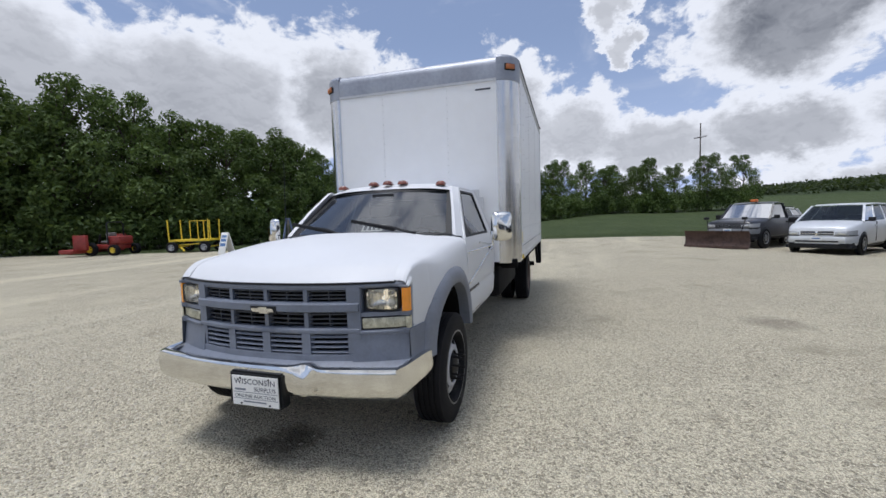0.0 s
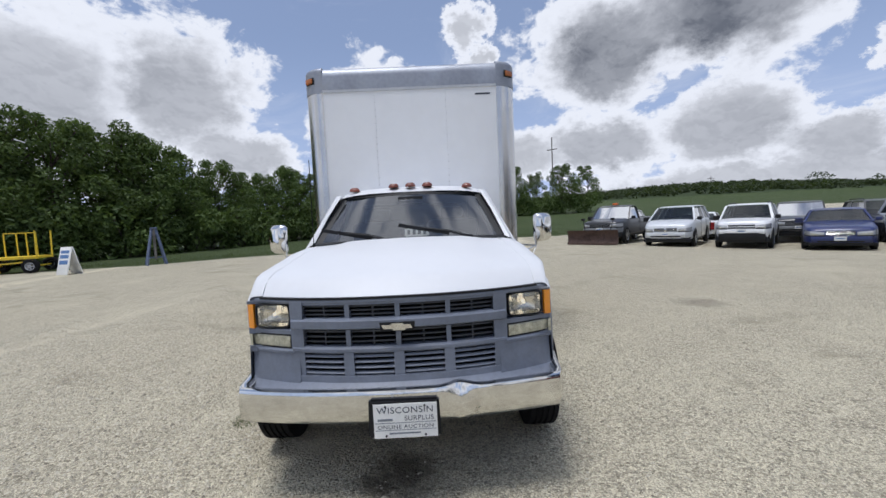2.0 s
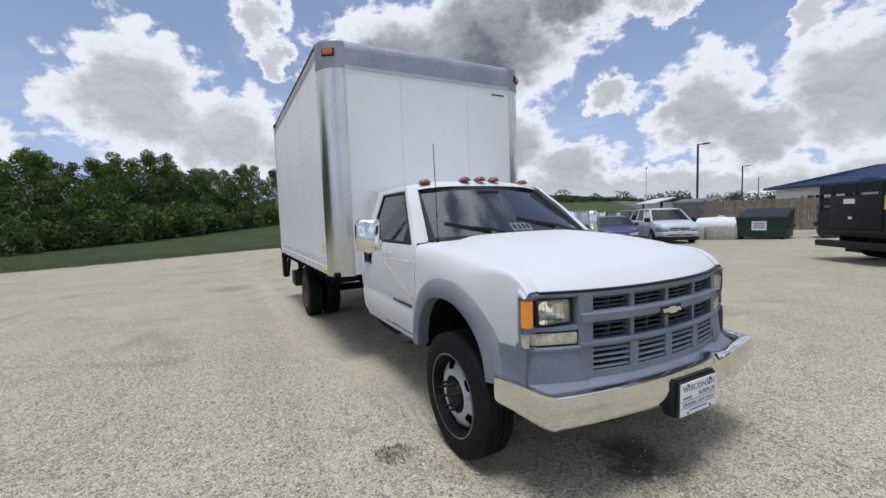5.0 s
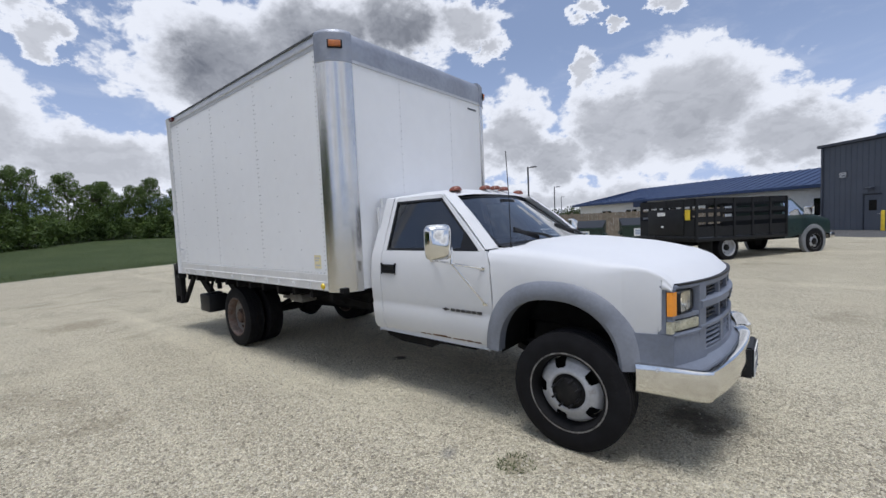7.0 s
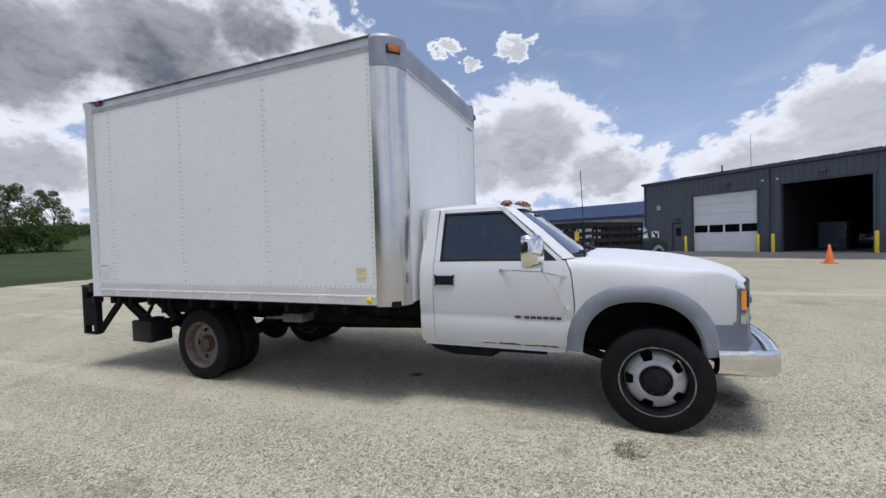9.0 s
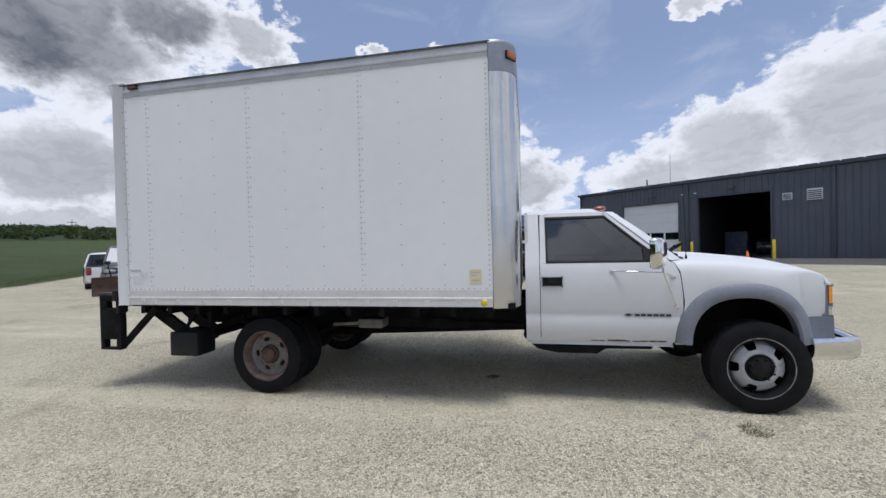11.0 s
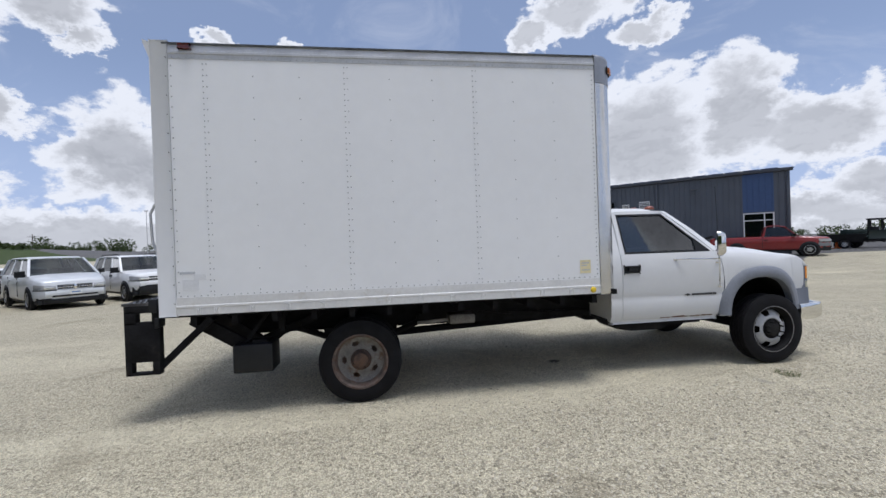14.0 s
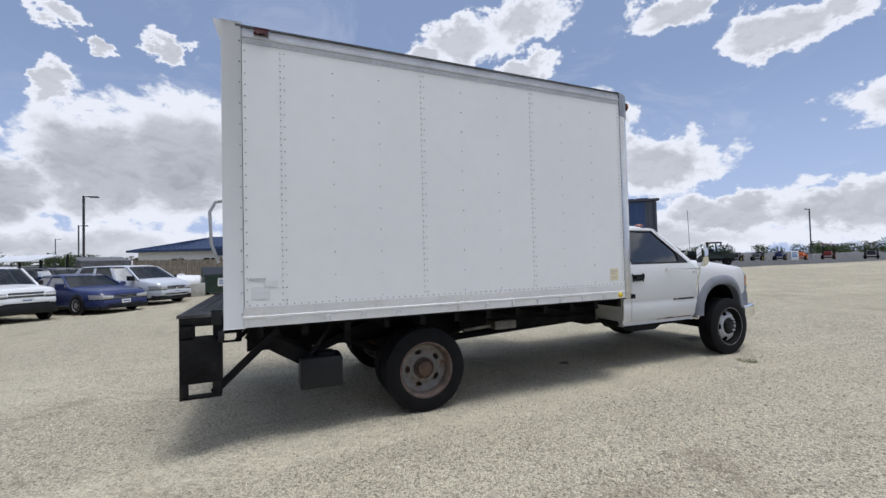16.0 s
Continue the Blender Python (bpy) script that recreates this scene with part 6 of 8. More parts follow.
def vehicle(name, shape, body_paint, label, category, at, roof_rack=False, topper=False, lower="lower_grey", glow=False):
    """A parked car, nose at local x 0 looking along +x, standing on local z 0."""
    L, Wd, H, wr, base, over, sill, top, green, tumble = SHAPES[shape]
    t = thing(name, label, category, group="parked vehicles", at=at)
    w = Wd / 2
    # body
    bm = BM()
    xs = sorted({0.0, 0.03, 0.08, 0.18, 0.35, 0.6, L - 0.35, L - 0.15, L - 0.05, L, *[x for x, _ in top], *np.linspace(0.8, L - 0.6, 9)})
    rows = []
    for x in xs:
        for (xa, za), (xb, zb) in zip(top, top[1:]):
            if x <= xb + 1e-6:
                zt = za + (zb - za) * (x - xa) / (xb - xa)
                break
        end = 0.72 + 0.28 * min(1.0, max(0.0, (x + 0.02) / 0.75)) ** 0.42
        tail = 0.9 + 0.1 * smooth01(L - x, -0.02, 0.35)
        h = w * min(end, tail)
        zb = sill + 0.10 * (1 - smooth01(x, 0, 0.5)) * 0.6 + 0.12 * (1 - smooth01(L - x, 0, 0.5))
        mid = zb + (zt - zb) * 0.55
        ring = []
        for sgn in (1, -1):
            pts = [(h * 0.90, zb), (h * 0.985, zb + 0.09), (h, mid), (h * 0.985, zt - 0.10), (h * 0.945, zt - 0.03), (h * 0.85, zt + 0.005), (h * 0.4, zt + 0.03)]
            pts = pts if sgn == 1 else pts[::-1]
            ring += [(-x, sgn * y, z) for y, z in pts]
        rows.append(ring)
    loft(bm, rows)
    body = part("body", bm, M[body_paint], t)
    bm = BM()
    box(bm, -L + 0.10, -0.10, -w * 0.93, w * 0.93, sill - 0.05, sill + 0.07, 0.02)
    part("underbody", bm, M["black"], t)
    # greenhouse
    a0, a1, r1, r0 = green
    zb = 1.0
    for (xa, za), (xb, zb2) in zip(top, top[1:]):
        if a0 <= xb:
            zb = za + (zb2 - za) * (a0 - xa) / (xb - xa)
            break
    zb -= 0.03
    wb, wt = w * 0.95, w * 0.95 - tumble
    def lower(sx, s):
        return Vector((-sx, s * wb, zb))
    cab_top = [(a1, H - 0.07), (a1 + 0.25, H - 0.015), ((a1 + r1) / 2, H), (r1 - 0.15, H - 0.02), (r1, H - 0.08)]
    bm = BM()
    rows = []
    for x, z in cab_top:
        rows.append([(-x, s * y, zz) for s, y, zz in ((1, wt, z - 0.035), (1, wt * 0.93, z), (1, wt * 0.5, z + 0.012), (-1, wt * 0.5, z + 0.012), (-1, wt * 0.93, z), (-1, wt, z - 0.035))])
    loft(bm, rows, closed=False)
    part("roof", bm, M[body_paint], t)
    bm = BM()
    zr = H - 0.105
    for s in (-1, 1):
        def side(u, v, out=0.0):
            x = (a0 + (a1 - a0) * v) * (1 - u) + (r0 + (r1 - r0) * v) * u
            return Vector((-x, s * (wb + (wt - wb) * v + out), zb + (zr - zb) * v))
        n_side = 3 if shape in ("minivan", "suv") else 2 if shape == "sedan" else 1
        cuts = [0.0] + [(i + 0.0) / n_side for i in range(1, n_side)] + [1.0]
        for u in cuts:
            m = 0.022
            ua, ub = (u, min(1, u + 2 * m)) if u == 0 else (max(0, u - 2 * m), u) if u == 1 else (u - m, u + m)
            g = BM()
            loft(g, [[side(ua, 0), side(ub, 0), side(ub, 0, -0.04), side(ua, 0, -0.04)], [side(ua, 1.05), side(ub, 1.05), side(ub, 1.05, -0.04), side(ua, 1.05, -0.04)]])
            part("pillar", g, M[body_paint], t)
        for i, (ua, ub) in enumerate(zip(cuts, cuts[1:])):
            g = BM()
            e = 0.025
            loft(g, [[side(ua + e, 0.06, -0.012), side(ub - e, 0.06, -0.012)], [side(ua + e, 0.96, -0.012), side(ub - e, 0.96, -0.012)]], closed=False)
            part("side_window", g, M["glass_dark"], t)
            if i < n_side:
                g = BM()
                x = -(a0 + (r0 - a0) * ub) + 0.0
                box(g, x - 0.008, x + 0.008, s * (w * 0.975), s * (w + 0.004), sill + 0.14, zb - 0.02)
                part("door_seam", g, M["seam"], t)
                g = BM()
                box(g, x + 0.06, x + 0.24, s * (w * 0.97), s * (w + 0.022), zb - 0.17, zb - 0.12, 0.01)
                part("door_handle", g, M["black"] if shape != "minivan" else M[body_paint], t)
    for s, xa, xb, nm in ((1, a0, a1, "windscreen"), (1, r0, r1, "rear_window")):
        for sg in (-1, 1):
            p, q = Vector((-xa, sg * wb, zb)), Vector((-xb, sg * wt, zr + 0.03))
            part("pillar", bar(BM(), p, q, 0.06, 0.05), M[body_paint], t)
        g = BM()
        rows = []
        for k in range(4):
            v = 0.04 + 0.94 * k / 3
            half = wb + (wt - wb) * v - 0.04
            rows.append([(-(xa + (xb - xa) * v) + 0.05 * (1 if nm == "windscreen" else -1) * (1 - u * u), u * half, zb + (zr + 0.03 - zb) * v) for u in [-1 + 0.25 * i for i in range(9)]])
        loft(g, rows, closed=False)
        part(nm, g, M["screen"], t)
    bm = BM()
    box(bm, -r0 + 0.1, -a0 - 0.15, -wb + 0.1, wb - 0.1, sill + 0.3, zb - 0.1)
    for x in ((a1 + 0.55), (a1 + 1.5)):
        if x < r1 - 0.2:
            for y in (-0.38, 0.38):
                box(bm, -x - 0.12, -x, y - 0.22, y + 0.22, zb - 0.3, zb + 0.22, 0.04)
    part("seats", bm, M["dash"], t)
    # front: lamps, grille, bumper and plate, all laid round the curve of the nose
    nose_z = top[1][1]

    def nose_x(y, out=0.0):
        q = abs(y) / w
        return out - max(0.0, 0.75 * (max(0.0, q - 0.72) / 0.28) ** (1 / 0.42) - 0.02)

    def band(y0, y1, z0, z1, out, deep, lift=0.0, n=8, round_=0.012):
        rows = []
        for i in range(n + 1):
            y = y0 + (y1 - y0) * i / n
            x, up = nose_x(y, out), lift * (i / n)
            rows.append([(x - deep, y, z0), (x - round_, y, z0), (x, y, z0 + 0.25 * (z1 - z0)), (x, y, z1 + up - 0.25 * (z1 - z0)), (x - round_, y, z1 + up), (x - deep, y, z1 + up)])
        return loft(BM(), rows)
    van = shape in ("minivan", "suv")
    for s in (-1, 1):
        inner = 0.50 if shape != "sedan" else 0.42
        lamp = part("headlamp", band(s * w * inner, s * w * 0.955, nose_z - 0.165, nose_z - 0.045, 0.010, 0.12, 0.05, 10), M["head"], t)
        part("lamp_rim", band(s * w * (inner - 0.02), s * w * 0.965, nose_z - 0.190, nose_z - 0.158, 0.014, 0.10, 0.0, 10), M["black"], lamp)
        part("lamp_bowl", band(s * w * (inner + 0.06), s * w * 0.80, nose_z - 0.145, nose_z - 0.06, 0.016, 0.04, 0.02, 6), M["lens"], lamp)
        bm = BM()
        box(bm, -L - 0.012, -L + 0.12, s * (w * 0.70), s * (w * 0.895), zb - 0.36, zb - 0.02, 0.02)
        part("tail_lamp", bm, M["tail"], t)
        bm = BM()
        box(bm, -a0 - 0.32, -a0 - 0.18, s * (w + 0.02), s * (w + 0.20), zb + 0.02, zb + 0.17, 0.03)
        bar(bm, (-a0 - 0.25, s * (w * 0.9), zb + 0.03), (-a0 - 0.25, s * (w + 0.05), zb + 0.06), 0.06, 0.04)
        part("door_mirror", bm, M["black"] if shape != "sedan" else M[body_paint], t)
        part("fog_lamp", band(s * w * 0.62, s * w * 0.80, nose_z - 0.50, nose_z - 0.43, 0.022, 0.06, 0.0, 4), M["black"], t)
    gw = w * (0.46 if shape != "sedan" else 0.38)
    grille = part("grille", band(-gw, gw, nose_z - 0.175, nose_z - 0.02, 0.006, 0.10), M["black"], t)
    for k in range(3):
        z = nose_z - 0.145 + k * 0.048
        part("grille_bar", band(-gw, gw, z - 0.006, z + 0.006, 0.014, 0.03, 0.0, 6, 0.003), M["lower_grey"] if shape != "sedan" else M["chrome"], grille)
    if shape == "minivan":
        part("grille_cross", band(-0.035, 0.035, nose_z - 0.175, nose_z - 0.02, 0.018, 0.04, 0.0, 2, 0.004), M["chrome"], grille)
        part("grille_cross", band(-gw, gw, nose_z - 0.108, nose_z - 0.088, 0.018, 0.04, 0.0, 8, 0.004), M["chrome"], grille)
    if shape == "suv":
        part("grille_band", band(-w * 0.90, w * 0.90, nose_z - 0.118, nose_z - 0.085, 0.022, 0.05, 0.0, 12, 0.006), M[body_paint], grille)
        part("bumper_guard", band(-w * 0.80, w * 0.80, sill + 0.02, nose_z - 0.36, 0.044, 0.08, 0.0, 14, 0.015), M["black"], t)
    part("front_bumper", band(-w * 0.965, w * 0.965, nose_z - 0.42, nose_z - 0.20, 0.035, 0.25, 0.0, 20, 0.03), M[body_paint] if van or shape == "sedan" else M["lower_grey"], t)
    part("bumper_intake", band(-w * 0.60, w * 0.60, nose_z - 0.40, nose_z - 0.345, 0.040, 0.06, 0.0, 10, 0.006), M["black"], t)
    part("air_dam", band(-w * 0.92, w * 0.92, sill - 0.04, nose_z - 0.42, 0.005, 0.2, 0.0, 16, 0.02), M["black"], t)
    bm = BM()
    box(bm, 0.036, 0.048, -0.155, 0.155, nose_z - 0.34, nose_z - 0.20)
    plate = part("plate", bm, M["paper"], t, "blank white plate")
    bm = BM()
    box(bm, 0.0475, 0.050, -0.115, 0.115, nose_z - 0.29, nose_z - 0.25)
    part("plate_bar", bm, M["ink_blue"], plate)
    if roof_rack:
        for s in (-1, 1):
            bm = BM()
            pipe(bm, [(-a1 - 0.35, s * wt * 0.9, H - 0.02), (-a1 - 0.45, s * wt * 0.9, H + 0.05), (-r1 + 0.3, s * wt * 0.9, H + 0.05), (-r1 + 0.2, s * wt * 0.9, H - 0.02)], 0.022, 6)
            part("roof_rail", bm, M["black"], t)
    if shape == "pickup":
        bm = BM()
        box(bm, -L + 0.12, -r0 - 0.10, -w * 0.80, w * 0.80, 1.195, 1.212)
        part("bed_well", bm, M["black"], t)
        if topper:
            bm = BM()
            rows = []
            for x, k in ((r0 + 0.12, 0.0), (r0 + 0.2, 1.0), (L - 0.35, 1.0), (L - 0.08, 0.0)):
                rows.append([(-x, s * y, z) for s, y, z in ((1, w * 0.95, 1.19), (1, w * 0.90, 1.22 + 0.46 * k), (1, w * 0.75, 1.24 + 0.54 * k), (-1, w * 0.75, 1.24 + 0.54 * k), (-1, w * 0.90, 1.22 + 0.46 * k), (-1, w * 0.95, 1.19))])
            loft(bm, rows)
            part("bed_topper", bm, M[body_paint], t)
            for s in (-1, 1):
                bm = BM()
                box(bm, -L + 0.6, -r0 - 0.5, s * w * 0.925, s * w * 0.945, 1.32, 1.58, 0.01)
                part("topper_window", bm, M["glass_dark"], t)
    for s in (-1, 1):
        for x in (over, over + base):
            bm = BM()
            lathe(bm, [(0.001, s * 0.008), (wr * 1.17, s * 0.008), (wr * 1.2, 0.0), (wr * 1.2, -s * 0.12)], 28, Matrix.Translation((-x, s * w, wr + 0.02)))
            part("wheel_arch", bm, M["black"], t)
            wheel(t, Matrix.Translation((-x, s * (w - 0.075), wr)), wr, 0.21, wr * 0.64, "car", M["alloy"], M["black"], s)
    return t


def stand(x, y, heading):
    """Pose on the ground for a thing whose +x looks along the heading."""
    return pose(x, y, ground_z(x, y), 0, 0, heading)


def park(x, y, heading):
    return stand(x, y, heading)


plow_truck = vehicle("pickup_truck", "pickup", "black_paint", "black pickup truck with an orange beacon behind a snow plough", "pickup truck", park(-17.0, 8.25, -43))
bm = BM()
box(bm, -2.35, -2.15, -0.12, 0.12, 1.88, 1.985, 0.02)
part("beacon", bm, M["orange"], plow_truck)
for s in (-1, 1):
    bm = BM()
    box(bm, 0.18, 0.30, s * 0.72 - 0.09, s * 0.72 + 0.09, 1.16, 1.27, 0.02)
    bar(bm, (0.2, s * 0.72, 1.16), (0.3, s * 0.6, 0.55), 0.03, 0.03)
    part("plough_lamp", bm, M["black"], plow_truck)
plough = thing("snow_plough", "rusty brown curved steel snow plough blade on gravel", "snow plough", at=stand(-16.25, 7.58, -35))
bm = BM()
rows = []
for x, z in ((0.06, 0.02), (-0.03, 0.15), (-0.07, 0.33), (-0.05, 0.52), (0.03, 0.68), (0.07, 0.70)):
    rows.append([(x, -1.15, z), (x, 1.15, z), (x - 0.02, 1.15, z), (x - 0.02, -1.15, z)])
loft(bm, rows)
part("blade", bm, M["plow"], plough)
bm = BM()
box(bm, 0.045, 0.075, -1.15, 1.15, 0.0, 0.12, 0.004)
part("cutting_edge", bm, M["plow"], plough)
for i in range(6):
    y = -1.12 + i * 0.448
    bm = BM()
    prism(bm, [(-0.22, 0.12), (-0.05, 0.05), (-0.09, 0.33), (-0.02, 0.68), (-0.12, 0.5)], "y", y - 0.012, y + 0.012)
    part("rib", bm, M["plow"], plough)
bm = BM()
bar(bm, (-0.1, -0.4, 0.25), (-0.95, -0.25, 0.42), 0.08, 0.08)
bar(bm, (-0.1, 0.4, 0.25), (-0.95, 0.25, 0.42), 0.08, 0.08)
part("push_frame", bm, M["frame"], plough)
vehicle("minivan", "minivan", "silver", "silver minivan with a blank white front plate", "minivan", park(-14.7, 10.2, -42))
vehicle("suv", "suv", "car_white", "white suv with black lower bumper and roof rails", "suv", park(-13.1, 12.35, -43), roof_rack=True)
vehicle("sedan", "sedan", "navy", "dark blue sedan with a white plate", "car", park(-11.05, 14.3, -42))
vehicle("minivan", "minivan", "silver_blue", "silver blue minivan parked beside the blue sedan", "minivan", park(-9.9, 17.1, -37))
vehicle("pickup_truck", "pickup", "black_paint", "black pickup truck with a covered bed", "pickup truck", park(-15.0, 16.4, -42), topper=True)
vehicle("suv", "suv", "black_paint", "black suv behind the front row of cars", "suv", park(-13.2, 19.2, -32), roof_rack=True)
vehicle("suv", "suv", "car_white", "white suv with dark windows behind the plough truck", "suv", park(-24.6, 13.9, 138), roof_rack=True)
vehicle("sedan", "sedan", "car_white", "white sedan seen from behind on the gravel", "car", park(-23.0, 17.6, 140))
red = vehicle("pickup_truck", "pickup", "red_paint", "red pickup truck beside the grey shop building", "pickup truck", park(19.15, 13.75, -43.8))
red.scale = (0.94, 0.92, 0.92)


# ==== flatbed with stake sides ====
def stake_truck():
    t = thing("stake_truck", "dark green flatbed truck with black slatted stake sides", "truck", at=stand(-1.21, 12.55, 54.4))
    # local: rear axle at x 0, centre line at y 0; the bed runs from x -1.3 to 2.3
    bm = BM()
    box(bm, -1.3, 2.32, -1.17, 1.17, 0.63, 0.75, 0.01)
    part("bed_floor", bm, M["black"], t)
    for s in (-1, 1):
        y = s * 1.15
        for x in (-1.26, -0.56, 0.16, 0.88, 1.60, 2.28):
            part("stake", box(BM(), x - 0.035, x + 0.035, y - 0.03, y + 0.03, 0.74, 1.95), M["black"], t)
        for z0, z1 in ((0.77, 1.08), (1.22, 1.36), (1.50, 1.62), (1.78, 1.95)):
            part("slat", box(BM(), -1.30, 2.32, y - s * 0.005 - 0.012, y - s * 0.005 + 0.012, z0, z1), M["black"], t)
    for x in (-1.30, 2.30):
        for z0, z1 in ((0.77, 1.31), (1.43, 1.57), (1.71, 1.95)):
            part("end_slat", box(BM(), x - 0.02, x + 0.02, -1.12, 1.12, z0, z1), M["black"], t)
        for y in (-0.7, 0.0, 0.7):
            part("stake", box(BM(), x - 0.03, x + 0.03, y - 0.035, y + 0.035, 0.74, 1.95), M["black"], t)
    part("end_board", box(BM(), -1.36, -1.30, -1.16, 1.16, 0.71, 0.79, 0.01), M["black"], t)
    part("tail_panel", box(BM(), -1.345, -1.325, -0.75, 0.75, 0.83, 1.66, 0.01), M["black"], t)
    for y0, y1, z0, z1, m in ((-0.02, 0.3, 1.45, 1.57, "paper"), (0.05, 0.14, 1.07, 1.13, "paper"), (-1.0, -0.82, 1.30, 1.62, "yellow")):
        part("sign_plate", box(BM(), -1.36, -1.345, y0, y1, z0, z1), M[m], t)
    bm = BM()
    part("frame_rail", bar(bm, (-1.3, -0.42, 0.55), (4.4, -0.42, 0.62), 0.07, 0.2), M["frame"], t)
    part("frame_rail", bar(BM(), (-1.3, 0.42, 0.55), (4.4, 0.42, 0.62), 0.07, 0.2), M["frame"], t)
    bm = BM()
    box(bm, -1.5, -1.28, -1.0, 1.0, 0.36, 0.52, 0.02)
    part("rear_step", bm, M["black"], t)
    for s in (-1, 1):
        part("mud_flap", box(BM(), -0.66, -0.64, s * 0.62, s * 1.12, 0.16, 0.64), M["black"], t)
        wheel(t, Matrix.Translation((0, s * 1.0, 0.4)), 0.4, 0.24, 0.25, "in", M["rim"], M["hub_dark"], s)
        wheel(t, Matrix.Translation((0, s * 0.72, 0.4)), 0.4, 0.24, 0.25, "in", M["rim"], M["hub_dark"], -s)
        wheel(t, Matrix.Translation((3.69, s * 0.93, 0.4)), 0.4, 0.24, 0.25, "out", M["rim"], M["hub_dark"], s)
        part("wheel_arch", lathe(BM(), [(0.40, s * 0.03), (0.52, s * 0.02), (0.53, 0.0), (0.53, -s * 0.1)], 28, Matrix.Translation((3.69, s * 1.0, 0.45))), M["lower_grey"], t)
    # cab
    bm = BM()
    loft(bm, [[(2.45, y * 0.98, z) for y, z in ((-1, 0.55), (-1, 1.15), (-0.97, 1.28), (0.97, 1.28), (1, 1.15), (1, 0.55))], [(3.75, y, z) for y, z in ((-1, 0.75), (-1, 1.15), (-0.94, 1.30), (0.94, 1.30), (1, 1.15), (1, 0.75))], [(4.55, y * 0.93, z) for y, z in ((-1, 0.62), (-1, 1.02), (-0.9, 1.14), (0.9, 1.14), (1, 1.02), (1, 0.62))]])
    part("bonnet_and_body", bm, M["green_paint"], t)
    bm = BM()
    loft(bm, [[(2.46, s * 0.92, 1.27) for s in (-1, 1)] + [(2.50, s * 0.76, 1.88) for s in (1, -1)], [(3.62, s * 0.92, 1.29) for s in (-1, 1)] + [(3.02, s * 0.74, 1.88) for s in (1, -1)]])
    part("cab_top", bm, M["green_paint"], t)
    for s in (-1, 1):
        bm = BM()
        loft(bm, [[(2.58, s * 0.922, 1.30), (3.42, s * 0.922, 1.31)], [(2.60, s * 0.79, 1.80), (2.98, s * 0.79, 1.80)]], closed=False)
        part("side_window", bm, M["glass_dark"], t)
        part("door_mirror", box(BM(), 3.25, 3.36, s * 1.02, s * 1.2, 1.32, 1.55, 0.03), M["chrome"], t)
    bm = BM()
    loft(bm, [[(3.63, -0.80, 1.31), (3.63, 0.80, 1.31)], [(3.06, -0.66, 1.83), (3.06, 0.66, 1.83)]], closed=False)
    part("windscreen", bm, M["glass_dark"], t)
    part("front_bumper", box(BM(), 4.5, 4.72, -0.97, 0.97, 0.46, 0.66, 0.03), M["chrome"], t)
    for y in (-0.78, 0.78):
        part("headlamp", box(BM(), 4.5, 4.565, y - 0.11, y + 0.11, 0.86, 1.0, 0.01), M["head"], t)


stake_truck()


# ==== tipper with an orange cab, far behind the cars ====
def tipper():
    t = thing("tipper_truck", "orange work truck with a grey steel tipper body", "truck", at=stand(-16.9, 30.8, 112))
    bm = BM()
    loft(bm, [[(0.4, y, z) for y, z in ((-1.1, 0.7), (-1.15, 2.0), (-1.0, 2.35), (1.0, 2.35), (1.15, 2.0), (1.1, 0.7))], [(2.0, y, z) for y, z in ((-1.1, 0.7), (-1.15, 1.7), (-1.0, 1.85), (1.0, 1.85), (1.15, 1.7), (1.1, 0.7))], [(3.2, y, z) for y, z in ((-0.9, 0.7), (-0.95, 1.3), (-0.8, 1.45), (0.8, 1.45), (0.95, 1.3), (0.9, 0.7))]])
    part("cab", bm, M["orange_worn"], t)
    bm = BM()
    loft(bm, [[(1.02, -0.95, 2.22), (1.02, 0.95, 2.22)], [(1.75, -0.95, 1.88), (1.75, 0.95, 1.88)]], closed=False)
    part("windscreen", bm, M["glass_dark"], t)
    bm = BM()
    loft(bm, [[(-3.6, y, z) for y, z in ((-1.1, 1.0), (-1.25, 2.2), (1.25, 2.2), (1.1, 1.0))], [(0.2, y, z) for y, z in ((-1.1, 1.0), (-1.25, 2.5), (1.25, 2.5), (1.1, 1.0))]])
    part("tipper_body", bm, M["steel_grey"], t)
    for i in range(6):
        x = -3.3 + i * 0.65
        for s in (-1, 1):
            part("side_rib", bar(BM(), (x, s * 1.14, 1.0), (x, s * 1.27, 2.25), 0.08, 0.06), M["steel_grey"], t)
    part("frame", box(BM(), -3.6, 3.0, -0.45, 0.45, 0.7, 0.98), M["frame"], t)
    for s in (-1, 1):
        for x in (-2.4, -1.2, 2.2):
            wheel(t, Matrix.Translation((x, s * 0.98, 0.5)), 0.5, 0.3, 0.28, "in" if x < 0 else "out", M["rim"], M["hub_dark"], s)
    a = thing("panel_shelter", "low shelter with a pale slanted panel roof on posts", "shelter", at=stand(-21.3, 32.5, -35))
    bm = BM()
    for i in range(3):
        part("roof_panel", prism(BM(), [(-2.4 + i * 1.62, -0.9), (-0.82 + i * 1.62, -0.9), (-0.82 + i * 1.62, 0.9), (-2.4 + i * 1.62, 0.9)], "z", 2.55, 2.60), M["panel_pale"], a, at=Matrix.Translation((0, 0, 0.0)) @ Matrix.Rotation(radians(14), 4, "X"))
    bm.free()
    for x in (-2.2, 2.2):
        for y in (-0.8, 0.8):
            part("post", box(BM(), x - 0.05, x + 0.05, y - 0.05, y + 0.05, 0.0, 2.55 + 0.24 * y), M["frame"], a)


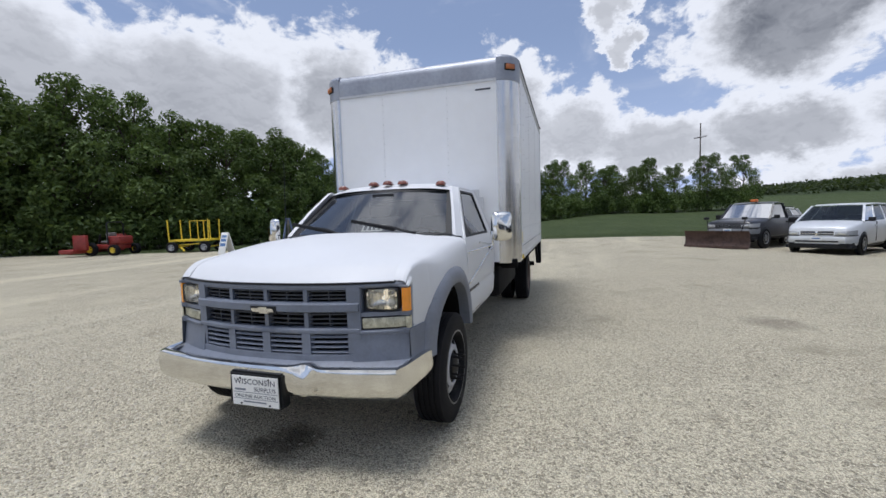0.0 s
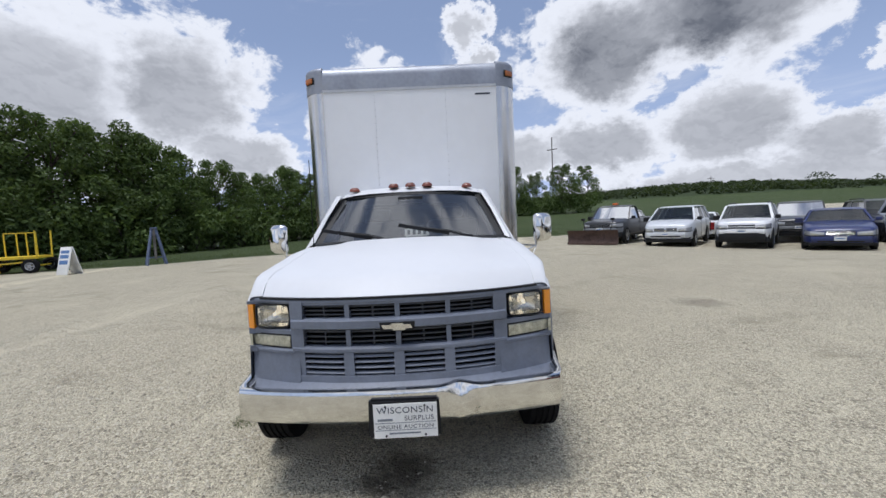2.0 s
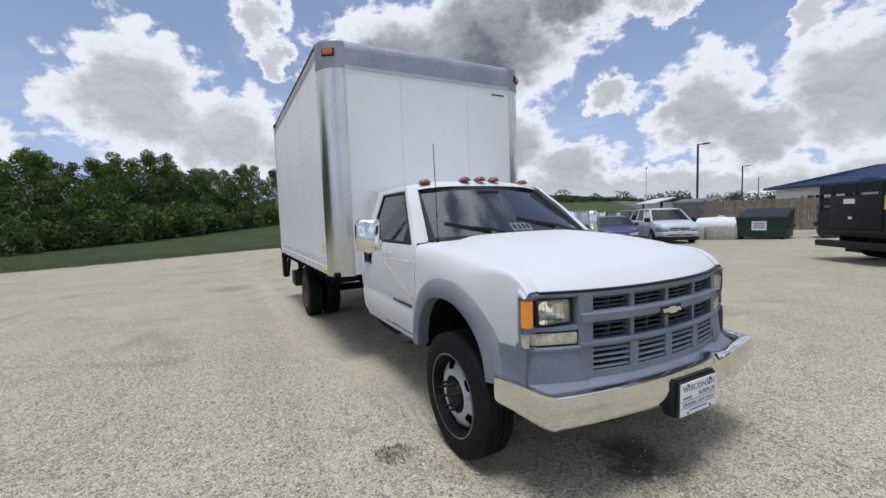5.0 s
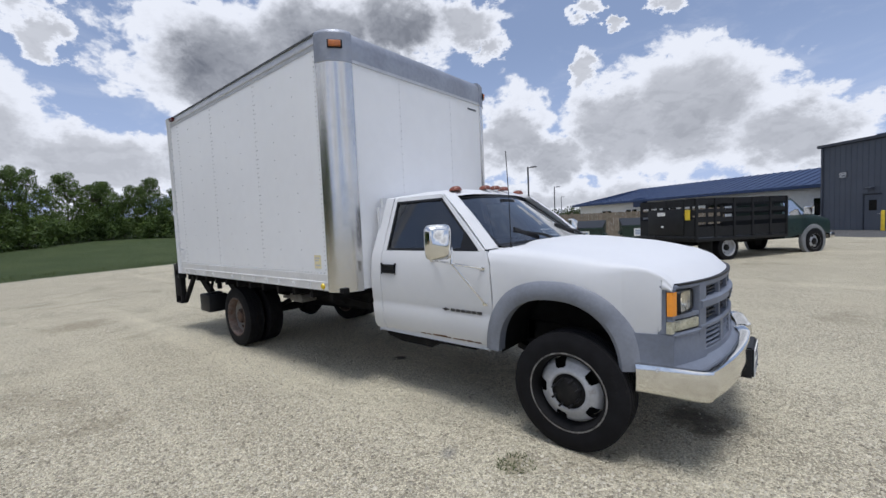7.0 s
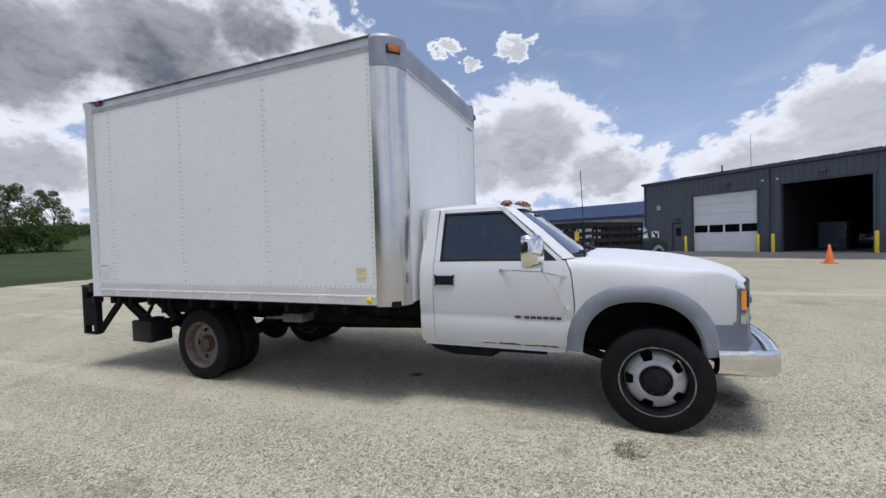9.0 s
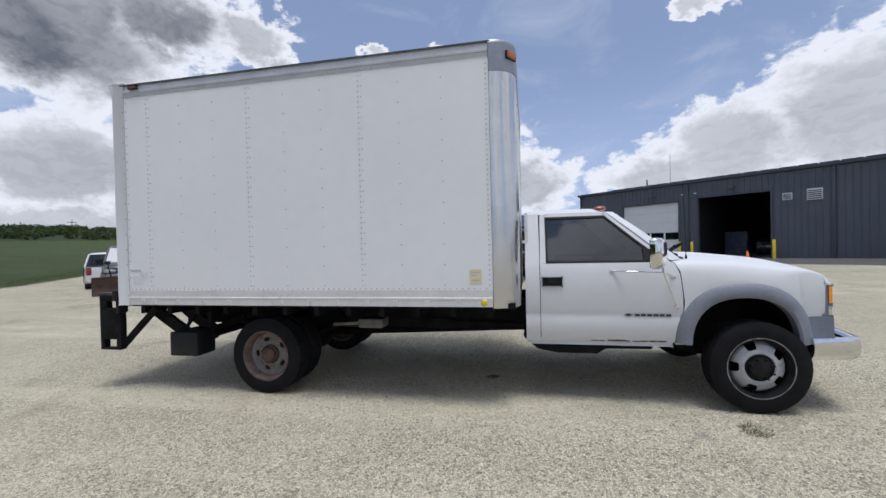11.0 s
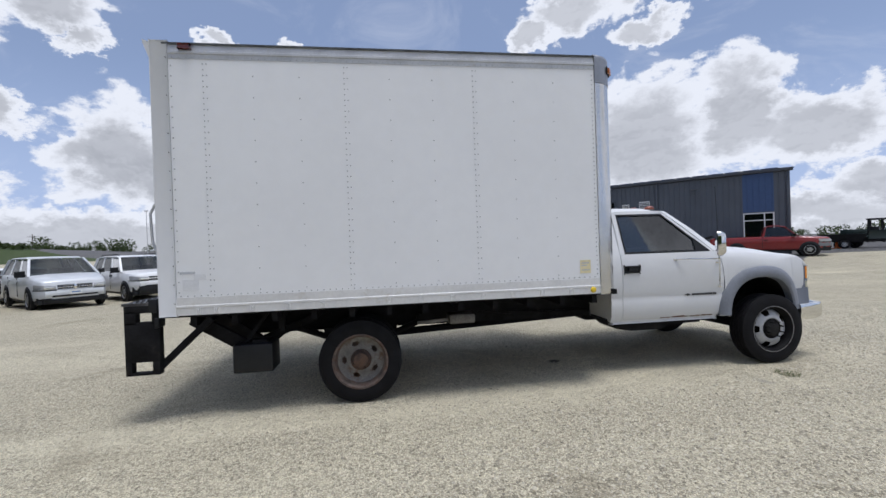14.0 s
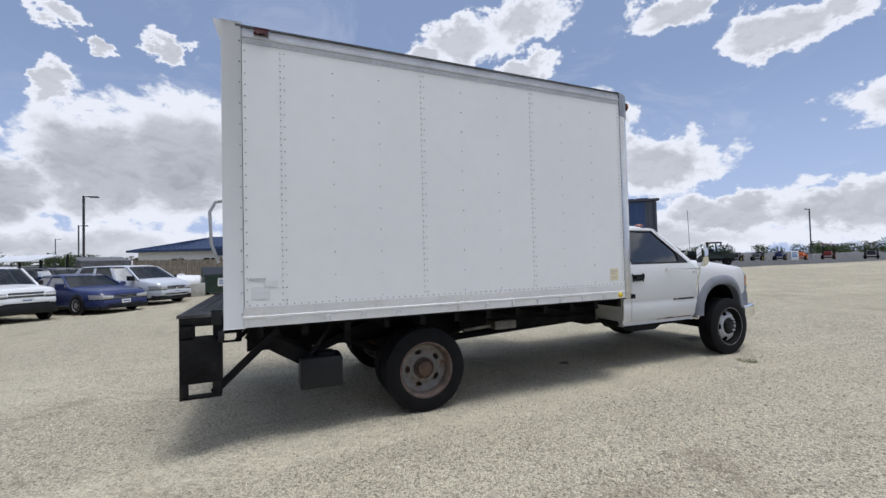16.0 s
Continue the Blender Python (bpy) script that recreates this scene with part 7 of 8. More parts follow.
M.update(orange_worn=material("worn_orange_paint", (0.42, 0.13, 0.035), 0.55, var=0.2, dirt=(0.12, 0.07, 0.04), dirt_amount=0.25), steel_grey=material("weathered_steel", (0.13, 0.135, 0.14), 0.6, metal=0.3, var=0.25, dirt=(0.10, 0.06, 0.04), dirt_amount=0.2), panel_pale=material("pale_panel", (0.62, 0.64, 0.66), 0.45, var=0.08))
tipper()

# ==== shop building and the low offices behind it ====
M.update(
    metal_grey=material("grey_steel_cladding", (0.085, 0.098, 0.125), 0.5, metal=0.1, var=0.06, scale=1.0),
    metal_trim=material("dark_steel_trim", (0.065, 0.074, 0.095), 0.5, metal=0.1, var=0.08),
    metal_blue=material("blue_steel_cladding", (0.045, 0.085, 0.20), 0.5, metal=0.1, var=0.06),
    roof_blue=material("blue_steel_roof", (0.025, 0.047, 0.115), 0.45, metal=0.2, var=0.08),
    door_white=material("white_sectional_door", (0.72, 0.73, 0.74), 0.45, var=0.03, scale=1.5),
    siding=material("white_siding", (0.66, 0.67, 0.66), 0.6, var=0.05), inside_shade=material("interior_shade", (0.03, 0.03, 0.032), 0.9, var=0.3),
    wood=material("weathered_fence_wood", (0.22, 0.185, 0.14), 0.85, var=0.25, scale=4, rand=0.3), concrete=material("concrete_block", (0.42, 0.41, 0.38), 0.9, var=0.15, bump=0.3, bump_scale=40, dirt=(0.25, 0.24, 0.21), dirt_amount=0.2),
    skip_green=material("dark_green_steel", (0.012, 0.035, 0.026), 0.5, var=0.2, dirt=(0.06, 0.05, 0.04), dirt_amount=0.15), tank_white=material("white_plastic_tank", (0.70, 0.71, 0.71), 0.5, var=0.04),
    pole_dark=material("dark_pole", (0.045, 0.045, 0.05), 0.5, metal=0.4, var=0.2), pole_wood=material("old_pole_wood", (0.10, 0.08, 0.065), 0.9, var=0.25),
    blue_frame=material("blue_grey_steel", (0.10, 0.13, 0.21), 0.55, var=0.2, dirt=(0.3, 0.3, 0.3), dirt_amount=0.2), mower_red=material("mower_red", (0.25, 0.028, 0.022), 0.45, var=0.15, dirt=(0.06, 0.04, 0.03), dirt_amount=0.2),
)
WALL_LEN = (WALL_B - WALL_A).length
WALL_YAW = math.degrees(math.atan2(WALL_B.y - WALL_A.y, WALL_B.x - WALL_A.x))
EAVE = 5.30
SHOP = Matrix.Translation((WALL_A.x, WALL_A.y, 0.0)) @ Matrix.Rotation(radians(WALL_YAW), 4, "Z")   # local x along the wall, y into the building


def shop():
    t = thing("shop_building", "dark grey steel shop building with roll-up doors", "building", at=SHOP)
    z0 = -0.3
    g1, g2, win, man = (3.95, 8.10, 4.05), (9.40, 13.38, 4.20), (20.98, 22.5, 2.85), (2.35, 3.3, 2.2)
    spans = [(0, man[0], z0, EAVE), (man[0], man[1], man[2], EAVE), (man[1], g1[0], z0, EAVE), (g1[0], g1[1], g1[2], EAVE), (g1[1], g2[0], z0, EAVE), (g2[0], g2[1], g2[2], EAVE), (g2[1], win[0], z0, EAVE), (win[0], win[1], z0, 0.9), (win[0], win[1], win[2], EAVE), (win[1], WALL_LEN, z0, EAVE)]
    for a, b, lo, hi in spans:
        part("wall_panel", box(BM(), a, b, 0.0, 0.2, lo, hi), M["metal_grey"], t)
    # standing ribs of the cladding
    k = 0
    x = 0.15
    while x < WALL_LEN - 0.05:
        lo = z0
        hi = EAVE - 0.02
        for a, b, top in (g1, g2, man):
            if a - 0.06 < x < b + 0.06:
                lo = top + 0.06
        if win[0] - 0.05 < x < win[1] + 0.05:
            lo = win[2] + 0.05
        blue = 20.95 < x < 22.52
        part("cladding_rib", prism(BM(), [(x - 0.035, 0.0), (x - 0.018, -0.028), (x + 0.018, -0.028), (x + 0.035, 0.0)], "z", lo, hi), M["metal_blue"] if blue else M["metal_grey"], t)
        x += 0.305
    part("blue_panel", box(BM(), 20.98, 22.5, -0.008, -0.001, win[2] + 0.05, EAVE - 0.05), M["metal_blue"], t, "blue steel panel over the window")
    for x in (0.06, 8.75, 16.2, WALL_LEN - 0.1):
        part("downpipe", box(BM(), x - 0.055, x + 0.055, -0.11, 0.0, z0, EAVE - 0.05, 0.01), M["metal_trim"], t)
    # roof with its gutter
    part("gutter", prism(BM(), [(-0.02, EAVE - 0.06), (-0.20, EAVE - 0.02), (-0.22, EAVE + 0.13), (0.02, EAVE + 0.15)], "x", -0.15, WALL_LEN + 0.15), M["metal_trim"], t)
    part("roof", prism(BM(), [(-0.2, EAVE + 0.12), (9.0, EAVE + 0.95), (18.0, EAVE + 0.12), (18.0, EAVE), (9.0, EAVE + 0.8), (-0.2, EAVE + 0.05)], "x", -0.18, WALL_LEN + 0.18), M["roof_blue"], t)
    for i in range(22):
        a = 3.0 + i * 0.9
        part("snow_guard", box(BM(), a, a + 0.82, -0.02, 0.05, EAVE + 0.15, EAVE + 0.21), M["roof_blue"], t)
    for x in (0.0, WALL_LEN - 0.2):
        part("end_wall", box(BM(), x, x + 0.2, 0.2, 18.0, z0, EAVE), M["metal_grey"], t)
        part("gable", prism(BM(), [(0.0, EAVE), (18.0, EAVE), (9.0, EAVE + 0.8)], "x", x, x + 0.2), M["metal_grey"], t)
    part("back_wall", box(BM(), 0, WALL_LEN, 17.8, 18.0, z0, EAVE), M["metal_grey"], t)
    for i in range(58):
        y = 0.3 + i * 0.305
        part("cladding_rib", prism(BM(), [(y - 0.035, z0), (y + 0.035, z0), (y + 0.018, EAVE), (y - 0.018, EAVE)], "x", WALL_LEN, WALL_LEN + 0.028), M["metal_grey"], t)
    # white sectional door with a strip of panes
    n = 6
    for i in range(n):
        h = (g1[2] - 0.02) / n
        lo = 0.02 + i * h
        if i == 2:
            for j in range(4):
                w = (g1[1] - g1[0]) / 4
                part("door_pane", box(BM(), g1[0] + j * w + 0.06, g1[0] + (j + 1) * w - 0.06, 0.10, 0.115, lo + 0.08, lo + h - 0.08), M["glass_dark"], t)
                part("door_section", box(BM(), g1[0] + j * w - 0.06 if j else g1[0], g1[0] + j * w + 0.06, 0.09, 0.13, lo, lo + h), M["door_white"], t)
            part("door_section", box(BM(), g1[1] - 0.06, g1[1], 0.09, 0.13, lo, lo + h), M["door_white"], t)
            for zz in (lo, lo + h - 0.08):
                part("door_section", box(BM(), g1[0], g1[1], 0.092, 0.128, zz, zz + 0.08), M["door_white"], t)
        else:
            part("door_section", box(BM(), g1[0], g1[1], 0.09, 0.13, lo, lo + h - 0.008), M["door_white"], t)
    for a, b, top in (g1, g2):
        for x in (a - 0.12, b):
            part("door_jamb", box(BM(), x, x + 0.12, -0.05, 0.1, z0, top + 0.1), M["metal_trim"], t)
        part("door_head", box(BM(), a - 0.12, b + 0.12, -0.05, 0.1, top, top + 0.12), M["metal_trim"], t)
    # open bay: room behind, its dimness painted as near-black walls and ceiling
    part("bay_floor", box(BM(), 0.2, WALL_LEN - 0.2, 0.2, 17.8, -0.25, 0.12), M["concrete"], t)
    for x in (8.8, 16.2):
        part("bay_wall", box(BM(), x, x + 0.15, 0.25, 17.8, 0.1, EAVE - 0.1), M["inside_shade"], t)
    part("bay_ceiling", box(BM(), 0.25, WALL_LEN - 0.25, 0.25, 17.7, EAVE - 0.25, EAVE - 0.15), M["inside_shade"], t)
    part("bay_back", box(BM(), 8.8, 16.3, 12.0, 12.15, 0.1, EAVE - 0.25), M["inside_shade"], t)
    part("shelf_unit", box(BM(), 9.2, 10.6, 4.5, 5.1, 0.12, 1.9, 0.02), M["blue_frame"], t)
    # man door, louvres, lamps, window
    part("man_door", box(BM(), man[0] + 0.04, man[1] - 0.04, 0.04, 0.09, 0.05, man[2] - 0.03), M["metal_grey"], t)
    part("man_door_pane", box(BM(), man[0] + 0.28, man[1] - 0.28, 0.028, 0.038, 1.25, 1.85), M["glass_dark"], t)
    part("man_door_frame", box(BM(), man[0] - 0.03, man[1] + 0.03, -0.02, 0.06, man[2], man[2] + 0.06), M["metal_trim"], t)
    part("door_lever", rod(BM(), (man[1] - 0.2, 0.0, 1.05), (man[1] - 0.08, 0.0, 1.05), 0.015), M["rail"], t)
    for x, z, w, h in ((13.95, 3.60, 0.46, 0.40), (15.05, 3.50, 0.68, 0.62), (1.05, 3.25, 0.45, 0.40)):
        e = new("wall_louvre")
        e.parent = t
        part("louvre_frame", box(BM(), x, x + w, -0.04, 0.0, z, z + h, 0.01), M["door_white"] if x > 5 else M["metal_trim"], e)
        for i in range(5):
            part("louvre_blade", box(BM(), x + 0.04, x + w - 0.04, -0.06, -0.042, z + 0.05 + i * (h - 0.08) / 5, z + 0.05 + i * (h - 0.08) / 5 + (h - 0.1) / 9), M["metal_trim"] if x > 5 else M["door_white"], e)
    for x, z in ((6.3, 4.55), (11.4, 4.62), (18.4, 4.55), (2.8, 2.5)):
        part("wall_lamp", prism(BM(), [(-0.05, z), (-0.32, z - 0.05), (-0.34, z + 0.03), (-0.05, z + 0.1)], "x", x - 0.18, x + 0.18), M["metal_trim"], t)
    for x in (8.35, 9.15):
        part("small_lamp", box(BM(), x, x + 0.14, -0.1, 0.0, 4.50, 4.58, 0.01), M["paper"], t)
    e = new("shop_window")
    e.parent = t
    part("pane", box(BM(), win[0] + 0.06, win[1] - 0.06, 0.08, 0.09, 0.95, win[2] - 0.05), M["glass_dark"], e)
    for x in (win[0], win[0] + 1.02, win[1] - 0.06):
        part("mullion", box(BM(), x, x + 0.06, -0.02, 0.12, 0.9, win[2]), M["door_white"], e)
    for z in (0.9, 2.36, win[2] - 0.06):
        part("rail", box(BM(), win[0], win[1], -0.018, 0.118, z, z + 0.06), M["door_white"], e)
    for x, h in ((3.0, 0.8), (3.4, 0.35), (5.2, 0.3)):
        part("roof_vent", rod(BM(), (x + 1.5, 2.5, EAVE), (x + 1.5, 2.5, EAVE + 0.2 + h), 0.05), M["pole_dark"], t)
    part("flagpole", rod(BM(), (5.6, 4.0, EAVE), (5.6, 4.0, EAVE + 3.1), 0.04, 0.02), M["door_white"], t)


shop()


def on_wall(s, off, z=None):
    p = SHOP @ Vector((s, -off, 0))
    return Vector((p.x, p.y, ground_z(p.x, p.y) if z is None else z))


def bollard():
    b = thing("bollard", "yellow steel bollard in front of the shop building", "bollard", group="yellow bollards")
    part("post", lathe(BM(), [(0.085, 0.0), (0.085, 1.05), (0.07, 1.10), (0.001, 1.12)], 16, Matrix.Rotation(radians(90), 4, "X")), M["yellow"], b)
    return b


first = bollard()
spots = [on_wall(s, 0.45) for s in (3.70, 8.35, 9.15, 13.65)]
first.matrix_world = Matrix.Translation(spots[0])
for p in spots[1:]:
    copy_thing(first, Matrix.Translation(p))
bay_car = vehicle("pickup_truck", "pickup", "black_paint", "dark pickup truck inside the open shop bay", "pickup truck", SHOP @ pose(12.0, 4.2, 0.13, 0, 0, -100))


def cone(x, y):
    c = thing("traffic_cone", "orange traffic cone standing on the yard", "traffic cone", group="traffic cones", at=stand(x, y, 12))
    part("base", box(BM(), -0.19, 0.19, -0.19, 0.19, 0.0, 0.04, 0.01), M["orange"], c)
    part("body", lathe(BM(), [(0.14, 0.035), (0.028, 0.71), (0.02, 0.72), (0.001, 0.72)], 20, Matrix.Rotation(radians(90), 4, "X")), M["orange"], c)
    return c


cone(7.6, 15.45)
cone(27.2, 19.7)


def offices():
    a, b = Vector((-18.9, 45.7, 0)), Vector((3.6, 33.6, 0))
    d = b - a
    m = Matrix.Translation((a.x, a.y, -0.1)) @ Matrix.Rotation(math.atan2(d.y, d.x), 4, "Z")
    t = thing("office_building", "low white office building with a blue steel hip roof", "building", at=m)
    n = d.length
    part("wall", box(BM(), 0.4, n, 0.4, 11.0, 0.0, 3.05), M["siding"], t)
    bm = BM()
    loft(bm, [[(-0.3, -0.3, 3.0), (n + 0.3, -0.3, 3.0), (n + 0.3, 11.6, 3.0), (-0.3, 11.6, 3.0)], [(-0.3, -0.3, 3.22), (n + 0.3, -0.3, 3.22), (n + 0.3, 11.6, 3.22), (-0.3, 11.6, 3.22)], [(5.0, 5.6, 4.75), (n + 0.2, 5.6, 4.75), (n + 0.2, 5.7, 4.75), (5.0, 5.7, 4.75)]])
    part("roof", bm, M["roof_blue"], t)
    for i in range(40):
        x = 0.4 + i * (n - 0.4) / 40
        part("roof_seam", bar(BM(), (x, -0.28, 3.24), (max(x, 5.0), 5.6, 4.77), 0.03, 0.05), M["roof_blue"], t)
    for x in (4.0, 7.5, 12.0, 16.5, 21.0, 24.0):
        w = new("window")
        w.parent = t
        part("pane", box(BM(), x, x + 1.5, 0.36, 0.385, 1.1, 2.3), M["glass_dark"], w)
        for xx in (x - 0.05, x + 0.72, x + 1.47):
            part("mullion", box(BM(), xx, xx + 0.07, 0.33, 0.42, 1.05, 2.35), M["door_white"], w)
        for zz in (1.05, 2.3):
            part("rail", box(BM(), x - 0.05, x + 1.54, 0.335, 0.42, zz, zz + 0.06), M["door_white"], w)
    part("roof_hood", box(BM(), 9.0, 10.2, -0.2, 0.6, 2.5, 3.4, 0.05), M["roof_blue"], t)


offices()


def fence():
    a, b = Vector((-13.6, 25.6, 0)), Vector((-2.2, 29.4, 0))
    d = b - a
    m = Matrix.Translation((a.x, a.y, 0.0)) @ Matrix.Rotation(math.atan2(d.y, d.x), 4, "Z")
    t = thing("board_fence", "weathered grey-brown board fence with square posts", "fence", at=m)
    n = int(d.length / 0.155)
    for i in range(n):
        h = 1.85 + 0.02 * math.sin(i * 2.3)
        part("board", box(BM(), i * 0.155, i * 0.155 + 0.146, 0.0, 0.022, 0.0, h), M["wood"], t)
    for i in range(int(d.length / 2.4) + 1):
        part("post", box(BM(), i * 2.4 - 0.06, i * 2.4 + 0.06, 0.04, 0.16, 0.0, 1.98), M["wood"], t)
    for z in (0.4, 1.5):
        part("rail", box(BM(), 0, d.length, 0.023, 0.065, z, z + 0.09), M["wood"], t)


fence()


def dumpster(x, y, heading, label):
    t = thing("dumpster", label, "dumpster", group="green dumpsters", at=stand(x, y, heading))
    bm = BM()
    loft(bm, [[(-0.95, -0.85, 0.1), (0.95, -0.85, 0.1), (0.95, 0.85, 0.1), (-0.95, 0.85, 0.1)], [(-1.0, -0.95, 1.05), (1.0, -0.95, 1.05), (1.0, 0.85, 1.45), (-1.0, 0.85, 1.45)]])
    part("bin", bm, M["skip_green"], t)
    part("rim", box(BM(), -1.04, 1.04, -0.99, -0.93, 1.0, 1.08, 0.01), M["skip_green"], t)
    bm = BM()
    loft(bm, [[(-1.0, -0.97, 1.07), (1.0, -0.97, 1.07), (1.0, 0.87, 1.47), (-1.0, 0.87, 1.47)], [(-1.0, -0.97, 1.11), (1.0, -0.97, 1.11), (1.0, 0.87, 1.52), (-1.0, 0.87, 1.52)]])
    part("lid", bm, M["black"], t)
    for s in (-1, 1):
        part("fork_pocket", box(BM(), s * 0.97, s * 1.10, -0.6, 0.6, 0.55, 0.72, 0.01), M["skip_green"], t)
        for yy in (-0.6, 0.6):
            part("skid", box(BM(), s * 0.8 - 0.06, s * 0.8 + 0.06, yy - 0.1, yy + 0.1, 0.0, 0.11), M["frame"], t)
    s = part("sign", box(BM(), -0.35, 0.25, -0.935, -0.92, 0.45, 0.95), M["paper"], t, "white printed sign")
    for z in (0.55, 0.65, 0.75):
        part("print_bar", box(BM(), -0.28, 0.18, -0.939, -0.935, z, z + 0.05), M["ink_blue"], s)


dumpster(-8.5, 21.9, 12, "dark green steel dumpster with a white sign")
dumpster(-5.9, 23.3, 22, "dark green steel dumpster beside another one")
for i, (x, y, a) in enumerate(((-11.3, 20.5, 8), (-9.9, 20.75, 8), (-12.7, 20.3, 8))):
    b = thing("concrete_block", "pale precast concrete block on the gravel", "concrete block", group="concrete blocks", at=stand(x, y, a))
    part("block", box(BM(), -0.66, 0.66, -0.3, 0.3, 0.0, 0.72, 0.03), M["concrete"], b)
tank = thing("water_tank", "white plastic tank lying behind concrete blocks", "tank", at=stand(-10.6, 21.7, 8))
part("shell", lathe(BM(), [(0.001, -1.15), (0.35, -1.12), (0.52, -1.0), (0.55, -0.4), (0.57, 0.0), (0.55, 0.4), (0.52, 1.0), (0.35, 1.12), (0.001, 1.15)], 24, Matrix.Translation((0, 0, 0.62)) @ Matrix.Rotation(radians(90), 4, "Z")), M["tank_white"], tank)
part("lid", rod(BM(), (0.1, 0, 1.15), (0.1, 0, 1.26), 0.17, 0.15, 16), M["tank_white"], tank)
part("cradle", box(BM(), -1.0, 1.0, -0.4, 0.4, 0.0, 0.16), M["frame"], tank)


def street_lamp(x, y, h, arm, label="dark square steel street lamp pole with one lamp head"):
    t = thing("street_lamp", label, "street lamp", group="street lamps", at=stand(x, y, 0))
    part("footing", lathe(BM(), [(0.25, 0.0), (0.25, 0.6), (0.001, 0.6)], 16, Matrix.Rotation(radians(90), 4, "X")), M["concrete"], t)
    part("pole", bar(BM(), (0, 0, 0.55), (0, 0, h), 0.12, 0.12), M["pole_dark"], t)
    part("arm", bar(BM(), (0, 0, h - 0.06), (arm * 0.5, 0, h - 0.06), 0.06, 0.06), M["pole_dark"], t)
    x0, x1 = sorted((arm * 0.35, arm))
    part("lamp_head", box(BM(), x0, x1, -0.16, 0.16, h - 0.12, h - 0.02, 0.03), M["pole_dark"], t)


street_lamp(-18.6, 33.3, 7.1, 0.9)
street_lamp(-27.2, 57.8, 6.9, 0.9)
street_lamp(-47.0, 105.0, 7.0, 0.9)
street_lamp(64.0, 28.0, 7.0, -1.0)


def utility_pole(x, y, h, size=1.0, arms=1, drop=0.8):
    t = thing("utility_pole", "old wooden utility pole with a cross arm", "utility pole", group="utility poles", at=stand(x, y, 40))
    part("pole", rod(BM(), (0, 0, -0.3), (0, 0, h), 0.15 * size, 0.10 * size), M["pole_wood"], t)
    for i in range(arms):
        part("cross_arm", box(BM(), -1.2 * size, 1.2 * size, -0.06, 0.06, h - drop - 0.1, h - drop + 0.04), M["pole_wood"], t)
        for xx in (-1.1, -0.5, 0.5, 1.1):
            part("insulator", rod(BM(), (xx * size, 0, h - drop + 0.04), (xx * size, 0, h - drop + 0.18), 0.04), M["pole_dark"], t)


utility_pole(-86.4, 26.1, 15.2, drop=2.6)
utility_pole(-150.0, 104.0, 4.0)
utility_pole(-120.0, 148.0, 5.0)
mast = thing("lattice_mast", "thin grey radio mast far behind the parked cars", "mast", at=stand(-28.0, 39.7, 0))
part("mast", rod(BM(), (0, 0, 0), (0, 0, 6.3), 0.035, 0.025), M["rail"], mast)
part("head", box(BM(), -0.16, 0.16, -0.05, 0.05, 6.2, 6.32, 0.02), M["rail"], mast)


# ==== along the trees: cart, mower, sign, stand ====
def cart():
    t = thing("hay_cart", "yellow steel cart with upright stakes and rubber wheels", "cart", at=stand(-15.3, -18.35, 106))
    for y in (-0.55, 0.55):
        part("side_rail", bar(BM(), (-1.1, y, 0.66), (1.1, y, 0.66), 0.07, 0.09), M["yellow"], t)
    for x in (-1.1, -0.4, 0.4, 1.1):
        part("cross_rail", bar(BM(), (x, -0.55, 0.66), (x, 0.55, 0.66), 0.06, 0.08), M["yellow"], t)
    for x in (-1.1, 1.1):
        for y in (-0.55, 0.55):
            part("stake", bar(BM(), (x, y, 0.6), (x * 1.03, y, 1.82), 0.05, 0.05), M["yellow"], t)
    for x in (-0.55, -0.1, 0.25, 0.6):
        part("upright", bar(BM(), (x, 0.5, 0.66), (x, 0.5, 1.75), 0.04, 0.04), M["yellow"], t)
    part("top_rail", bar(BM(), (-0.57, 0.5, 1.75), (0.62, 0.5, 1.75), 0.04, 0.04), M["yellow"], t)
    part("deck", box(BM(), -1.05, 1.05, -0.5, 0.5, 0.69, 0.72), M["yellow"], t)
    part("axle", bar(BM(), (0.95, -0.75, 0.3), (0.95, 0.75, 0.3), 0.06, 0.06), M["yellow"], t)
    part("axle", bar(BM(), (-0.85, -0.75, 0.3), (-0.85, 0.75, 0.3), 0.06, 0.06), M["yellow"], t)
    part("drawbar", bar(BM(), (-0.8, -0.2, 0.35), (0.2, -1.3, 0.15), 0.07, 0.07), M["yellow"], t)
    part("frame_brace", bar(BM(), (-0.9, -0.5, 0.4), (0.95, -0.5, 0.5), 0.06, 0.06), M["yellow"], t)
    for x in (-0.85, 0.95):
        for s in (-1, 1):
            wheel(t, Matrix.Translation((x, s * 0.72, 0.3)), 0.3, 0.18, 0.16, "car", M["rim"], M["hub_dark"], s)


